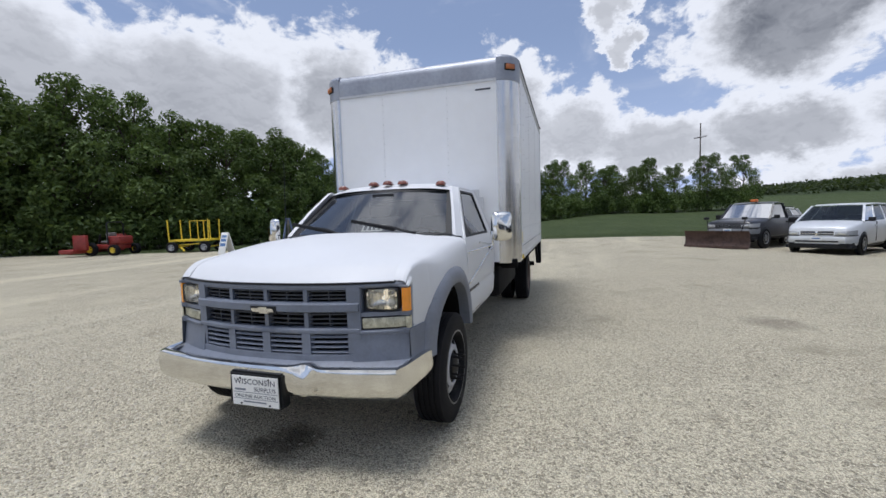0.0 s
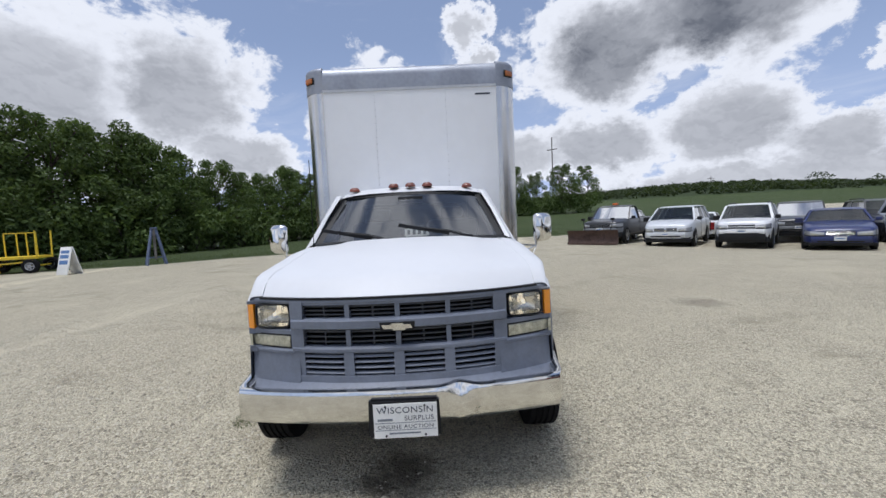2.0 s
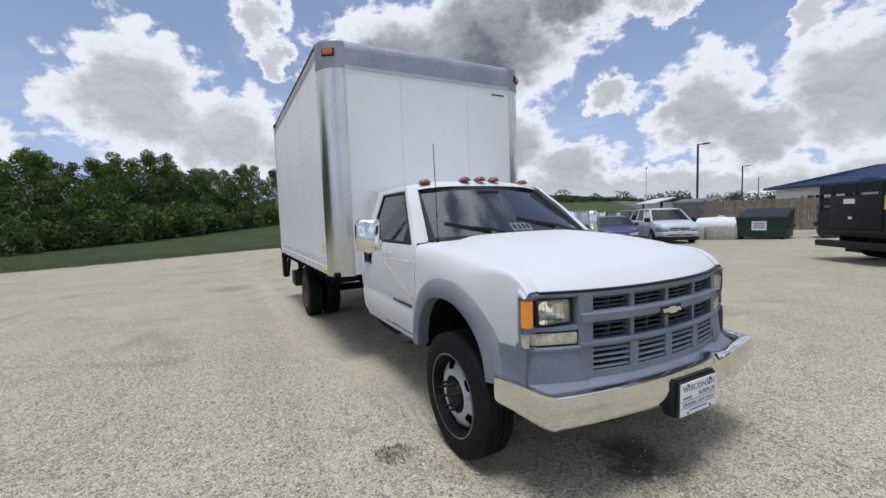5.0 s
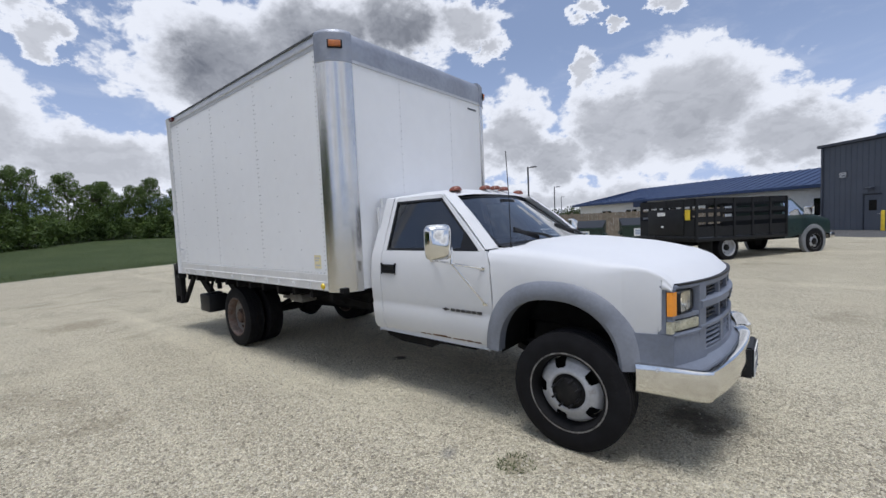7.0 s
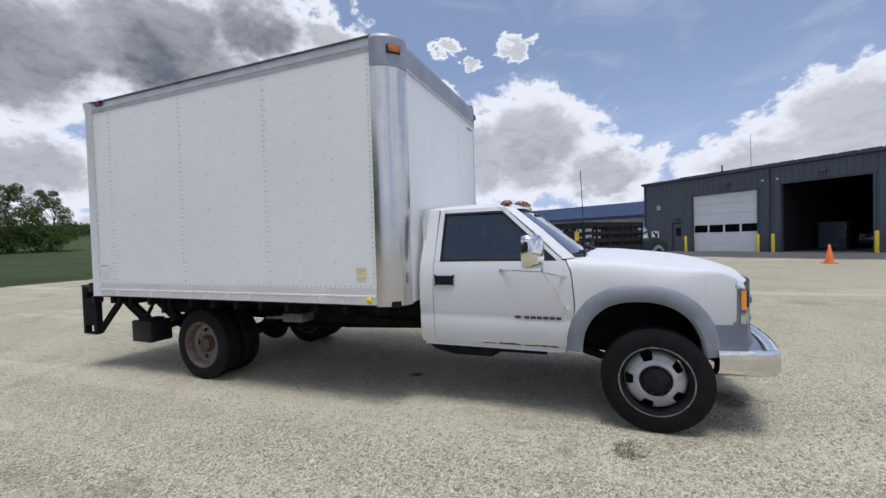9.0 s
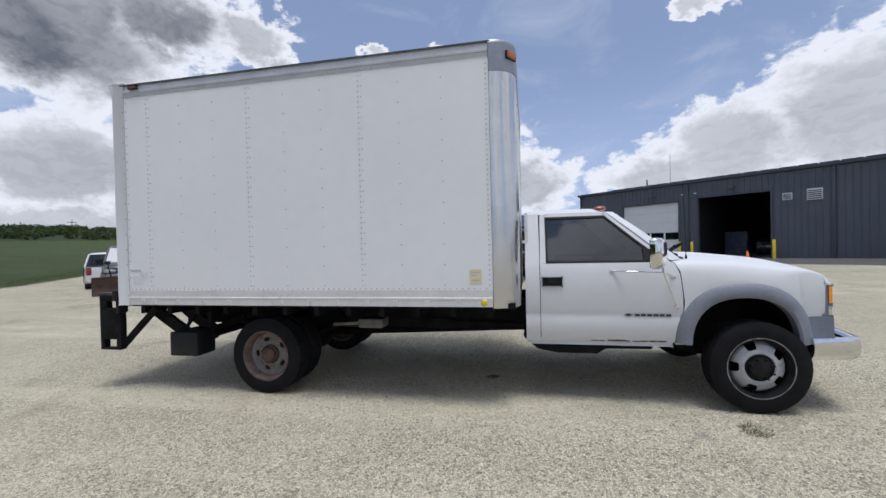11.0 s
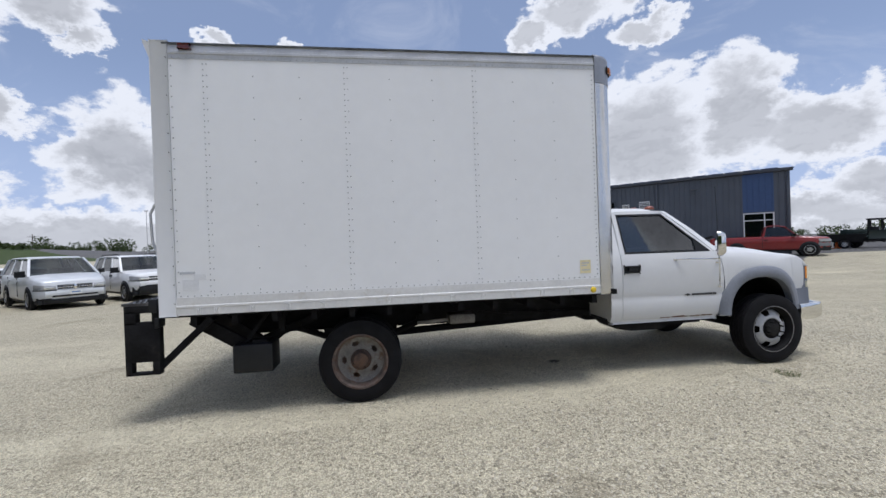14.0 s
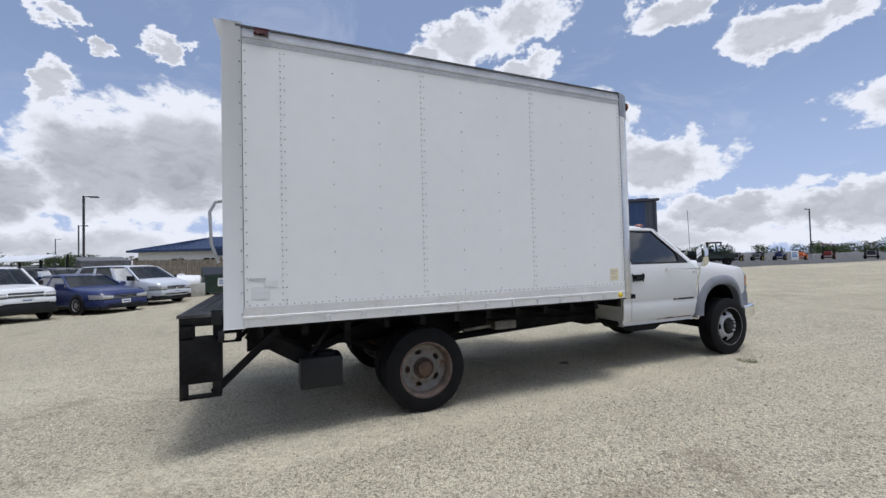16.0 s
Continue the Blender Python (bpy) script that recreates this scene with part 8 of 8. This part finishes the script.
def mower():
    t = thing("wide_area_mower", "red wide-area ride-on mower with a roll bar and folded decks", "mower", at=stand(-13.7, -22.6, 100))
    part("frame", box(BM(), -0.8, 0.8, -0.5, 0.5, 0.35, 0.6, 0.05), M["mower_red"], t)
    part("engine_cover", box(BM(), 0.2, 1.0, -0.45, 0.45, 0.6, 1.05, 0.08), M["mower_red"], t)
    bm = BM()
    box(bm, -0.35, 0.1, -0.28, 0.28, 0.66, 0.8, 0.05)
    box(bm, 0.0, 0.16, -0.28, 0.28, 0.78, 1.25, 0.06)
    part("seat", bm, M["dusty_metal"], t)
    part("roll_bar", pipe(BM(), [(0.35, -0.5, 0.6), (0.35, -0.5, 1.7), (0.35, -0.4, 1.82), (0.35, 0.4, 1.82), (0.35, 0.5, 1.7), (0.35, 0.5, 0.6)], 0.035, 8), M["black"], t)
    part("steering_column", rod(BM(), (-0.75, 0, 0.6), (-0.6, 0, 1.15), 0.05), M["black"], t)
    for y in (-1.1, 0.0, 1.1):
        d = part("cutting_deck", box(BM(), -1.5, -0.7, y - 0.5, y + 0.5, 0.18, 0.40, 0.06), M["mower_red"], t)
    for y in (-1.15, 1.15):
        part("folded_deck", box(BM(), -1.0, -0.2, y - 0.09, y + 0.09, 0.35, 1.15, 0.04), M["mower_red"], t)
        part("lift_link", bar(BM(), (-0.7, y * 0.4, 0.5), (-0.6, y, 0.8), 0.06, 0.06), M["mower_red"], t)
    for x, r in ((-0.55, 0.36), (0.85, 0.30)):
        for s in (-1, 1):
            wheel(t, Matrix.Translation((x, s * 0.66, r)), r, 0.24, r * 0.5, "car", M["yellow"], M["black"], s)


def a_board(x, y, heading, tilt=0):
    t = thing("a_frame_sign", "white folding sign board with blue printed panels", "sign", group="sandwich boards", at=stand(x, y, heading))
    for s in (-1, 1):
        e = part("board", box(BM(), -0.02, 0.02, -0.32, 0.32, 0.0, 1.12, 0.01), M["paper"], t, at=Matrix.Translation((s * 0.27, 0, 0)) @ Matrix.Rotation(radians(-s * 13.5), 4, "Y"))
        for z0, z1 in ((0.42, 0.58), (0.66, 0.80), (0.86, 0.98)):
            part("print_bar", box(BM(), s * 0.02, s * 0.024, -0.24, 0.24, z0, z1), M["ink_blue"], e)
        part("leg", box(BM(), -0.02, 0.02, -0.32, -0.26, 0.0, 0.3), M["paper"], t, at=Matrix.Translation((s * 0.27, 0, 0)) @ Matrix.Rotation(radians(-s * 13.5), 4, "Y"))


def stand_frame():
    t = thing("steel_stand", "blue-grey steel A-shaped stand at the edge of the gravel", "stand", at=stand(-16.5, -13.0, 38))
    for y in (-0.38, 0.38):
        for x in (-0.32, 0.32):
            part("leg", bar(BM(), (x, y, 0.02), (x * 0.12, y * 0.18, 1.72), 0.09, 0.07), M["blue_frame"], t)
    part("top_plate", box(BM(), -0.12, 0.12, -0.14, 0.14, 1.68, 1.76, 0.01), M["blue_frame"], t)
    part("mast", bar(BM(), (0, 0, 0.25), (0, 0, 1.75), 0.10, 0.10), M["dusty_metal"], t)
    for y in (-0.36, 0.36):
        part("foot_bar", bar(BM(), (-0.40, y, 0.05), (0.40, y, 0.05), 0.08, 0.08), M["blue_frame"], t)
    part("brace", bar(BM(), (0.0, -0.33, 0.35), (0.0, 0.33, 0.35), 0.06, 0.06), M["blue_frame"], t)


cart()
mower()
a_board(-13.55, -14.45, -18)
stand_frame()
a_board(52.0, 24.0, 200)


# ==== far right: utility buggy, trailer and a row of small machines ====
def buggy():
    t = thing("utility_vehicle", "dark green roofed utility vehicle with a cargo bed", "utility vehicle", at=stand(29.6, 19.0, -58))
    part("chassis", box(BM(), -1.5, 1.5, -0.62, 0.62, 0.42, 0.72, 0.05), M["black"], t)
    bed = part("cargo_bed", box(BM(), -1.75, -0.40, -0.76, 0.76, 0.95, 1.02, 0.02), M["green_paint"], t)
    for y in (-0.74, 0.74):
        part("bed_side", box(BM(), -1.75, -0.40, y - 0.02, y + 0.02, 1.0, 1.30, 0.015), M["green_paint"], bed)
    part("tailgate", box(BM(), -1.77, -1.73, -0.75, 0.75, 1.0, 1.30, 0.015), M["green_paint"], bed)
    bm = BM()
    prism(bm, [(0.72, 0.62), (1.62, 0.62), (1.66, 0.85), (1.55, 1.02), (0.95, 1.18), (0.72, 1.20)], "y", -0.66, 0.66)
    part("hood", bm, M["green_paint"], t)
    for s in (-1, 1):
        part("door", box(BM(), -0.36, 0.80, s * 0.64, s * 0.70, 0.62, 1.22, 0.02), M["green_paint"], t)
        part("roof_post", bar(BM(), (-0.36, s * 0.66, 1.0), (-0.34, s * 0.64, 1.96), 0.09, 0.09), M["black"], t)
        part("roof_post", bar(BM(), (0.30, s * 0.66, 1.2), (0.28, s * 0.64, 1.96), 0.06, 0.06), M["black"], t)
        part("roof_post", bar(BM(), (0.98, s * 0.66, 1.1), (0.62, s * 0.64, 1.96), 0.08, 0.08), M["black"], t)
    part("canopy", box(BM(), -0.46, 0.74, -0.72, 0.72, 1.92, 2.03, 0.04), M["black"], t)
    part("back_panel", box(BM(), -0.40, -0.36, -0.64, 0.64, 0.72, 1.40, 0.01), M["black"], t)
    part("seat", box(BM(), -0.30, 0.15, -0.58, 0.58, 0.72, 1.45, 0.06), M["black"], t)
    for x in (-1.05, 1.05):
        for s in (-1, 1):
            wheel(t, Matrix.Translation((x, s * 0.66, 0.34)), 0.34, 0.26, 0.16, "car", M["black"], M["black"], s)
    b = thing("tipping_trailer", "small dark tub trailer beside the utility vehicle", "trailer", at=stand(27.5, 19.6, -40))
    bm = BM()
    loft(bm, [[(-0.9, -0.5, 0.45), (0.9, -0.5, 0.45), (0.9, 0.5, 0.45), (-0.9, 0.5, 0.45)], [(-1.2, -0.7, 1.0), (1.2, -0.7, 1.0), (1.2, 0.7, 1.0), (-1.2, 0.7, 1.0)]])
    part("tub", bm, M["black"], b)
    for s in (-1, 1):
        wheel(b, Matrix.Translation((0, s * 0.6, 0.3)), 0.3, 0.2, 0.15, "car", M["rim"], M["black"], s)


buggy()


def small_machine(x, y, colour, roof, label):
    t = thing("garden_tractor", label, "tractor", group="row of small machines", at=stand(x, y, 200))
    part("bonnet", box(BM(), 0.1, 1.0, -0.35, 0.35, 0.45, 0.95, 0.08), M[colour], t)
    part("seat", box(BM(), -0.75, -0.3, -0.3, 0.3, 0.6, 1.1, 0.06), M["black"], t)
    part("fender", box(BM(), -0.9, -0.1, -0.6, 0.6, 0.5, 0.66, 0.05), M[colour], t)
    part("deck", box(BM(), -0.4, 0.5, -0.7, 0.7, 0.15, 0.32, 0.04), M[colour], t)
    for xx, r in ((-0.6, 0.4), (0.75, 0.27)):
        for s in (-1, 1):
            wheel(t, Matrix.Translation((xx, s * 0.5, r)), r, 0.2, r * 0.5, "car", M["yellow"], M["black"], s)
    if roof:
        for xx in (-0.8, 0.3):
            for s in (-1, 1):
                part("post", bar(BM(), (xx, s * 0.5, 0.6), (xx, s * 0.5, 1.8), 0.05, 0.05), M["black"], t)
        part("canopy", box(BM(), -0.95, 0.5, -0.6, 0.6, 1.78, 1.85, 0.02), M[colour], t)


for x, y, colour, roof, label in ((47.0, 32.5, "skip_green", False, "small green garden tractor in a row"), (48.5, 31.0, "yellow", False, "small yellow garden tractor in a row"), (50.0, 29.4, "black_paint", False, "small black garden tractor in a row"),
                                  (51.5, 27.8, "steel_grey", True, "grey tractor with a canopy in a row"), (53.2, 26.2, "navy", False, "small dark blue tractor in a row"), (54.8, 24.8, "orange", False, "small orange tractor in a row"), (56.5, 22.8, "red_paint", True, "red tractor with a canopy in a row"), (58.0, 19.5, "black_paint", True, "black tractor with a canopy in a row")):
    small_machine(x, y, colour, roof, label)

# ==== trees and scrub ====
def leaf_cloud(rng, clumps, per, size, flat=0.75):
    """Many small leaves scattered in clumps: centre, radius."""
    verts, faces = [], []
    for c, r in clumps:
        k = max(20, int(per * (r ** 1.6)))
        d = rng.normal(size=(k, 3))
        d /= np.linalg.norm(d, axis=1)[:, None]
        rad = r * (0.45 + 0.62 * rng.random(k) ** 0.6)
        pts = np.array(c) + d * rad[:, None] * np.array((1, 1, flat))
        for p, out in zip(pts, d):
            s = size * (0.6 + 0.8 * rng.random())
            a = rng.normal(size=3)
            n = out * 0.7 + rng.normal(size=3) * 0.55 + np.array((0, 0, 0.35))
            n /= np.linalg.norm(n)
            a -= n * a.dot(n)
            a /= np.linalg.norm(a)
            b = np.cross(n, a)
            i = len(verts)
            verts += [tuple(p - a * s), tuple(p + b * s * 0.42 + n * s * 0.12), tuple(p + a * s), tuple(p - b * s * 0.42 + n * s * 0.12)]
            faces.append((i, i + 1, i + 2, i + 3))
    me = bpy.data.meshes.new("leaves")
    me.from_pydata(verts, [], faces)
    return me


def tree(seed, h, spread, bare=0.0, leaf=0.125, per=400):
    """A tapered trunk with limbs, and a crown of leaf clumps with gaps."""
    rng = np.random.default_rng(seed)
    t = thing("tree", "dense dark green broadleaf tree along the yard's edge", "tree", group="trees along the yard")
    bm = BM()
    top = h * 0.62
    bend = rng.normal(size=2) * 0.25
    spine = [(bend[0] * z / top * (z / top), bend[1] * z / top, z) for z in np.linspace(-0.2, top, 7)]
    rings = []
    for i, p in enumerate(spine):
        r = 0.17 * h / 8 * (1 - 0.72 * i / 6)
        rings.append([(p[0] + r * math.cos(a), p[1] + r * math.sin(a), p[2]) for a in [2 * math.pi * k / 8 for k in range(8)]])
    loft(bm, rings)
    clumps = []
    n = 26
    for i in range(n):
        f = (i + 0.5) / n
        a = i * 2.4 + rng.random() * 0.9
        z = h * (0.16 + 0.76 * f)
        width = spread * (0.55 + 0.75 * math.sin(math.pi * min(1, f * 0.92 + 0.10)) ** 0.9) * (1 - 0.25 * f)
        r = width * (0.45 + 0.55 * rng.random())
        c = (r * math.cos(a), r * math.sin(a), z)
        clumps.append((c, spread * (0.27 + 0.22 * rng.random()) * (1.1 - 0.35 * f)))
        s = spine[min(6, int(f * 6) + 1)]
        pipe(bm, [s, ((s[0] + c[0]) / 2, (s[1] + c[1]) / 2, (s[2] + z) / 2 + 0.1), c], 0.035 * h / 8, 5)
    for i in range(5):
        a = rng.random() * 6.28
        c = (spread * 0.35 * math.cos(a), spread * 0.35 * math.sin(a), h * (0.90 + 0.09 * rng.random()))
        clumps.append((c, spread * (0.16 + 0.12 * rng.random())))
        pipe(bm, [spine[-1], c], 0.02 * h / 8, 5)
    part("trunk", bm, M["bark"], t)
    me = leaf_cloud(rng, clumps, per, leaf)
    me.materials.append(M["leaf"])
    crown = new("crown", me)
    crown.parent = t
    return t


def bush(seed):
    rng = np.random.default_rng(seed)
    clumps = []
    for i in range(9):
        a, r = rng.random() * 6.28, 1.1 * rng.random() ** 0.5
        clumps.append(((r * math.cos(a), r * math.sin(a), 0.35 + 1.5 * rng.random()), 0.45 + 0.35 * rng.random()))
    t = thing("bush", "dark green leafy bush under the trees", "bush", group="bushes under the trees")
    me = leaf_cloud(rng, clumps, 190, 0.13, 0.9)
    me.materials.append(M["leaf"])
    new("foliage", me).parent = t
    bm = BM()
    for c, r in clumps[:5]:
        pipe(bm, [(0, 0, -0.05), (c[0] * 0.5, c[1] * 0.5, c[2] * 0.6), c], 0.018, 5)
    part("stems", bm, M["bark"], t)
    return t


def plant(kinds, rows, scale_from):
    """Puts copies of the kinds at (x, y, height); the first of each kind is used up first."""
    rng = random.Random(5)
    used = set()
    for i, (x, y, h) in enumerate(rows):
        k = i % len(kinds)
        src, base = kinds[k]
        s = h / base * (1 if scale_from else 1)
        m = Matrix.Translation((x, y, ground_z(x, y) - 0.05)) @ Matrix.Rotation(rng.random() * 6.28, 4, "Z")
        if k not in used:
            used.add(k)
            ob = src
            ob.matrix_world = m
        else:
            ob = copy_thing(src, m)
        ob.scale = (s * rng.uniform(0.9, 1.12), s * rng.uniform(0.9, 1.12), s)


TREES = [(tree(11, 9.0, 2.6), 9.0), (tree(12, 9.0, 2.9), 9.0), (tree(13, 9.0, 2.4), 9.0), (tree(14, 9.0, 3.1), 9.0), (tree(15, 9.0, 2.7), 9.0)]
LINE = [(-6, -40, 12.5), (-11, -34, 12.3), (-14.5, -30.5, 11.5), (-18, -27.5, 10.4), (-21, -24.2, 9.4), (-24.5, -22, 9.2), (-28, -20, 8.4), (-32, -18, 7.0), (-36, -15.5, 7.2), (-40, -12.5, 7.2), (-44.5, -9.5, 8.2), (-49, -6.5, 8.0), (-53, -2.5, 7.6), (-57, 1.5, 8.2), (-60, 6.5, 7.4), (-62, 11, 7.2), (-63, 16, 7.6), (-64.5, 25.0, 7.4)]
rows = []
prng = random.Random(8)
for (xa, ya, ha), (xb, yb, hb) in zip(LINE, LINE[1:]):
    for f in (0.0, 0.5):
        rows.append((xa + (xb - xa) * f + prng.uniform(-0.6, 0.6), ya + (yb - ya) * f + prng.uniform(-0.6, 0.6), (ha + (hb - ha) * f) * prng.uniform(0.86, 1.04)))
    off = Vector((yb - ya, -(xb - xa))).normalized() * -3.6
    if xb > -60:
        rows.append((xa + off.x, ya - abs(off.y) * 0.9, (ha + hb) / 2 * prng.uniform(0.85, 1.0)))
rows.append(LINE[-1])
plant(TREES, rows, True)
BUSHES = [(bush(31), 2.2), (bush(32), 2.2), (bush(33), 2.2)]
rows = []
for (xa, ya, ha), (xb, yb, hb) in zip(LINE, LINE[1:]):
    for f in (0.1, 0.3, 0.5, 0.7, 0.9):
        n = Vector((-(yb - ya), xb - xa)).normalized()
        n = n if n.dot(Vector((1, 1))) > 0 else -n
        d = prng.uniform(1.2, 2.8)
        rows.append((xa + (xb - xa) * f + n.x * d, ya + (yb - ya) * f + n.y * d, prng.uniform(1.7, 3.4)))
plant(BUSHES, rows, True)


def far_woods(name, label, spots, seed, leaf, per):
    """Distant scrub as one joined mass of leaf clumps."""
    rng = np.random.default_rng(seed)
    clumps = [((x, y, ground_z(x, y) + z), r) for x, y, z, r in spots]
    me = leaf_cloud(rng, clumps, per, leaf, 0.8)
    me.materials.append(M["leaf_far"])
    tagged(new(name, me), label, "woods", kind="stuff")


M["leaf_far"] = leaf_material("leaves_far", (0.026, 0.042, 0.018), (0.050, 0.072, 0.032))
spots = []
for i in range(1900):
    a, b = prng.gauss(0, 1), prng.gauss(0, 1)
    x, y = -146 + a * 30, 100 + b * 52
    if math.hypot(x, y) > 118 and ground_z(x, y) > 4.4:
        spots.append((x, y, prng.uniform(0.1, 0.8), prng.uniform(0.9, 1.7)))
far_woods("hill_scrub", "dark green scrub on the far hillside", spots, 41, 0.5, 22)
spots = []
for i in range(260):
    yaw = radians(prng.uniform(-95, 48))
    d = prng.uniform(190, 330)
    x, y = -math.sin(yaw) * d, math.cos(yaw) * d
    spots.append((x, y, prng.uniform(0.5, 3.0), prng.uniform(2.0, 4.2)))
far_woods("far_trees", "low dark green tree line on the horizon", spots, 42, 0.5, 30)

# ==== loose stones on the yard ====
def loose_stones():
    rng = np.random.default_rng(77)
    n = 110000
    # most of them on the ground that the walk goes by
    t = rng.random(n)
    ang = np.radians(20 - 130 * t + rng.normal(size=n) * 8)
    rad = 1.2 + 4.6 * rng.random(n) ** 0.8
    x = -2.2 + np.cos(ang) * (rad + 2.4)
    y = 0.0 + np.sin(ang) * rad * 1.15
    far = rng.random(n) < 0.35
    x[far] = rng.uniform(-10, 9, far.sum())
    y[far] = rng.uniform(-7, 8, far.sum())
    s = 0.004 + 0.010 * rng.random(n) ** 2.0 + 0.008 * (rng.random(n) > 0.985)
    base = np.array([(1, 0, 0), (0.3, 0.95, 0), (-0.85, 0.5, 0), (-0.75, -0.65, 0), (0.35, -0.9, 0), (0.15, 0.1, 0.75)])
    verts = np.empty((n, 6, 3))
    turn = rng.random(n) * 6.283
    c, sn = np.cos(turn), np.sin(turn)
    for k in range(6):
        j = base[k] * (0.7 + 0.6 * rng.random((n, 1)))
        verts[:, k, 0] = x + s * (j[:, 0] * c - j[:, 1] * sn)
        verts[:, k, 1] = y + s * (j[:, 0] * sn + j[:, 1] * c)
        verts[:, k, 2] = s * (j[:, 2] + 0.02) - 0.001
    tri = np.array([(0, 1, 5), (1, 2, 5), (2, 3, 5), (3, 4, 5), (4, 0, 5)])
    faces = (np.arange(n)[:, None, None] * 6 + tri[None]).reshape(-1, 3)
    me = bpy.data.meshes.new("loose_stones")
    me.from_pydata(verts.reshape(-1, 3).tolist(), [], faces.tolist())
    m = bpy.data.materials.new("limestone_chips")
    m.use_nodes = True
    g = Graph(m.node_tree)
    b = m.node_tree.nodes["Principled BSDF"]
    g.put(b.inputs["Base Color"], g.mix(g.node("ShaderNodeNewGeometry").outputs["Random Per Island"], rgb(0.20, 0.178, 0.135), rgb(0.62, 0.575, 0.455)))
    b.inputs["Roughness"].default_value = 0.9
    me.materials.append(m)
    tagged(new("loose_stones", me), "loose pale limestone chips scattered on the yard", "gravel", kind="stuff")


loose_stones()


def tufts():
    rng = np.random.default_rng(78)
    verts, faces = [], []
    def blade(x, y, h, lean):
        a = rng.random() * 6.28
        dx, dy = math.cos(a), math.sin(a)
        z = ground_z(x, y)
        i = len(verts)
        w = 0.004 + 0.006 * (h > 0.15)
        verts.extend([(x - dy * w, y + dx * w, z), (x + dy * w, y - dx * w, z), (x + dx * lean, y + dy * lean, z + h)])
        faces.append((i, i + 1, i + 2))
    for i in range(90):
        a, r = rng.random() * 6.28, 0.12 * rng.random() ** 0.5
        blade(-0.20 + r * math.cos(a), -1.33 + r * math.sin(a), 0.008 + 0.02 * rng.random(), 0.03)
    pts = EDGE[2:-1]
    for (xa, ya), (xb, yb) in zip(pts, pts[1:]):
        k = int(170 * math.hypot(xb - xa, yb - ya))
        for i in range(k):
            f = rng.random()
            out = abs(rng.normal()) * 1.6
            x, y = xa + (xb - xa) * f - out - 0.1, ya + (yb - ya) * f + rng.normal() * 0.3
            blade(x, y, 0.05 + 0.14 * rng.random() * min(1, out), 0.05)
    me = bpy.data.meshes.new("verge_grass")
    me.from_pydata(verts, [], faces)
    me.materials.append(M["blade"])
    tagged(new("verge_grass", me), "rough green grass blades along the gravel's edge", "grass", kind="stuff")


M["blade"] = leaf_material("grass_blades", (0.035, 0.055, 0.015), (0.10, 0.13, 0.045))
tufts()
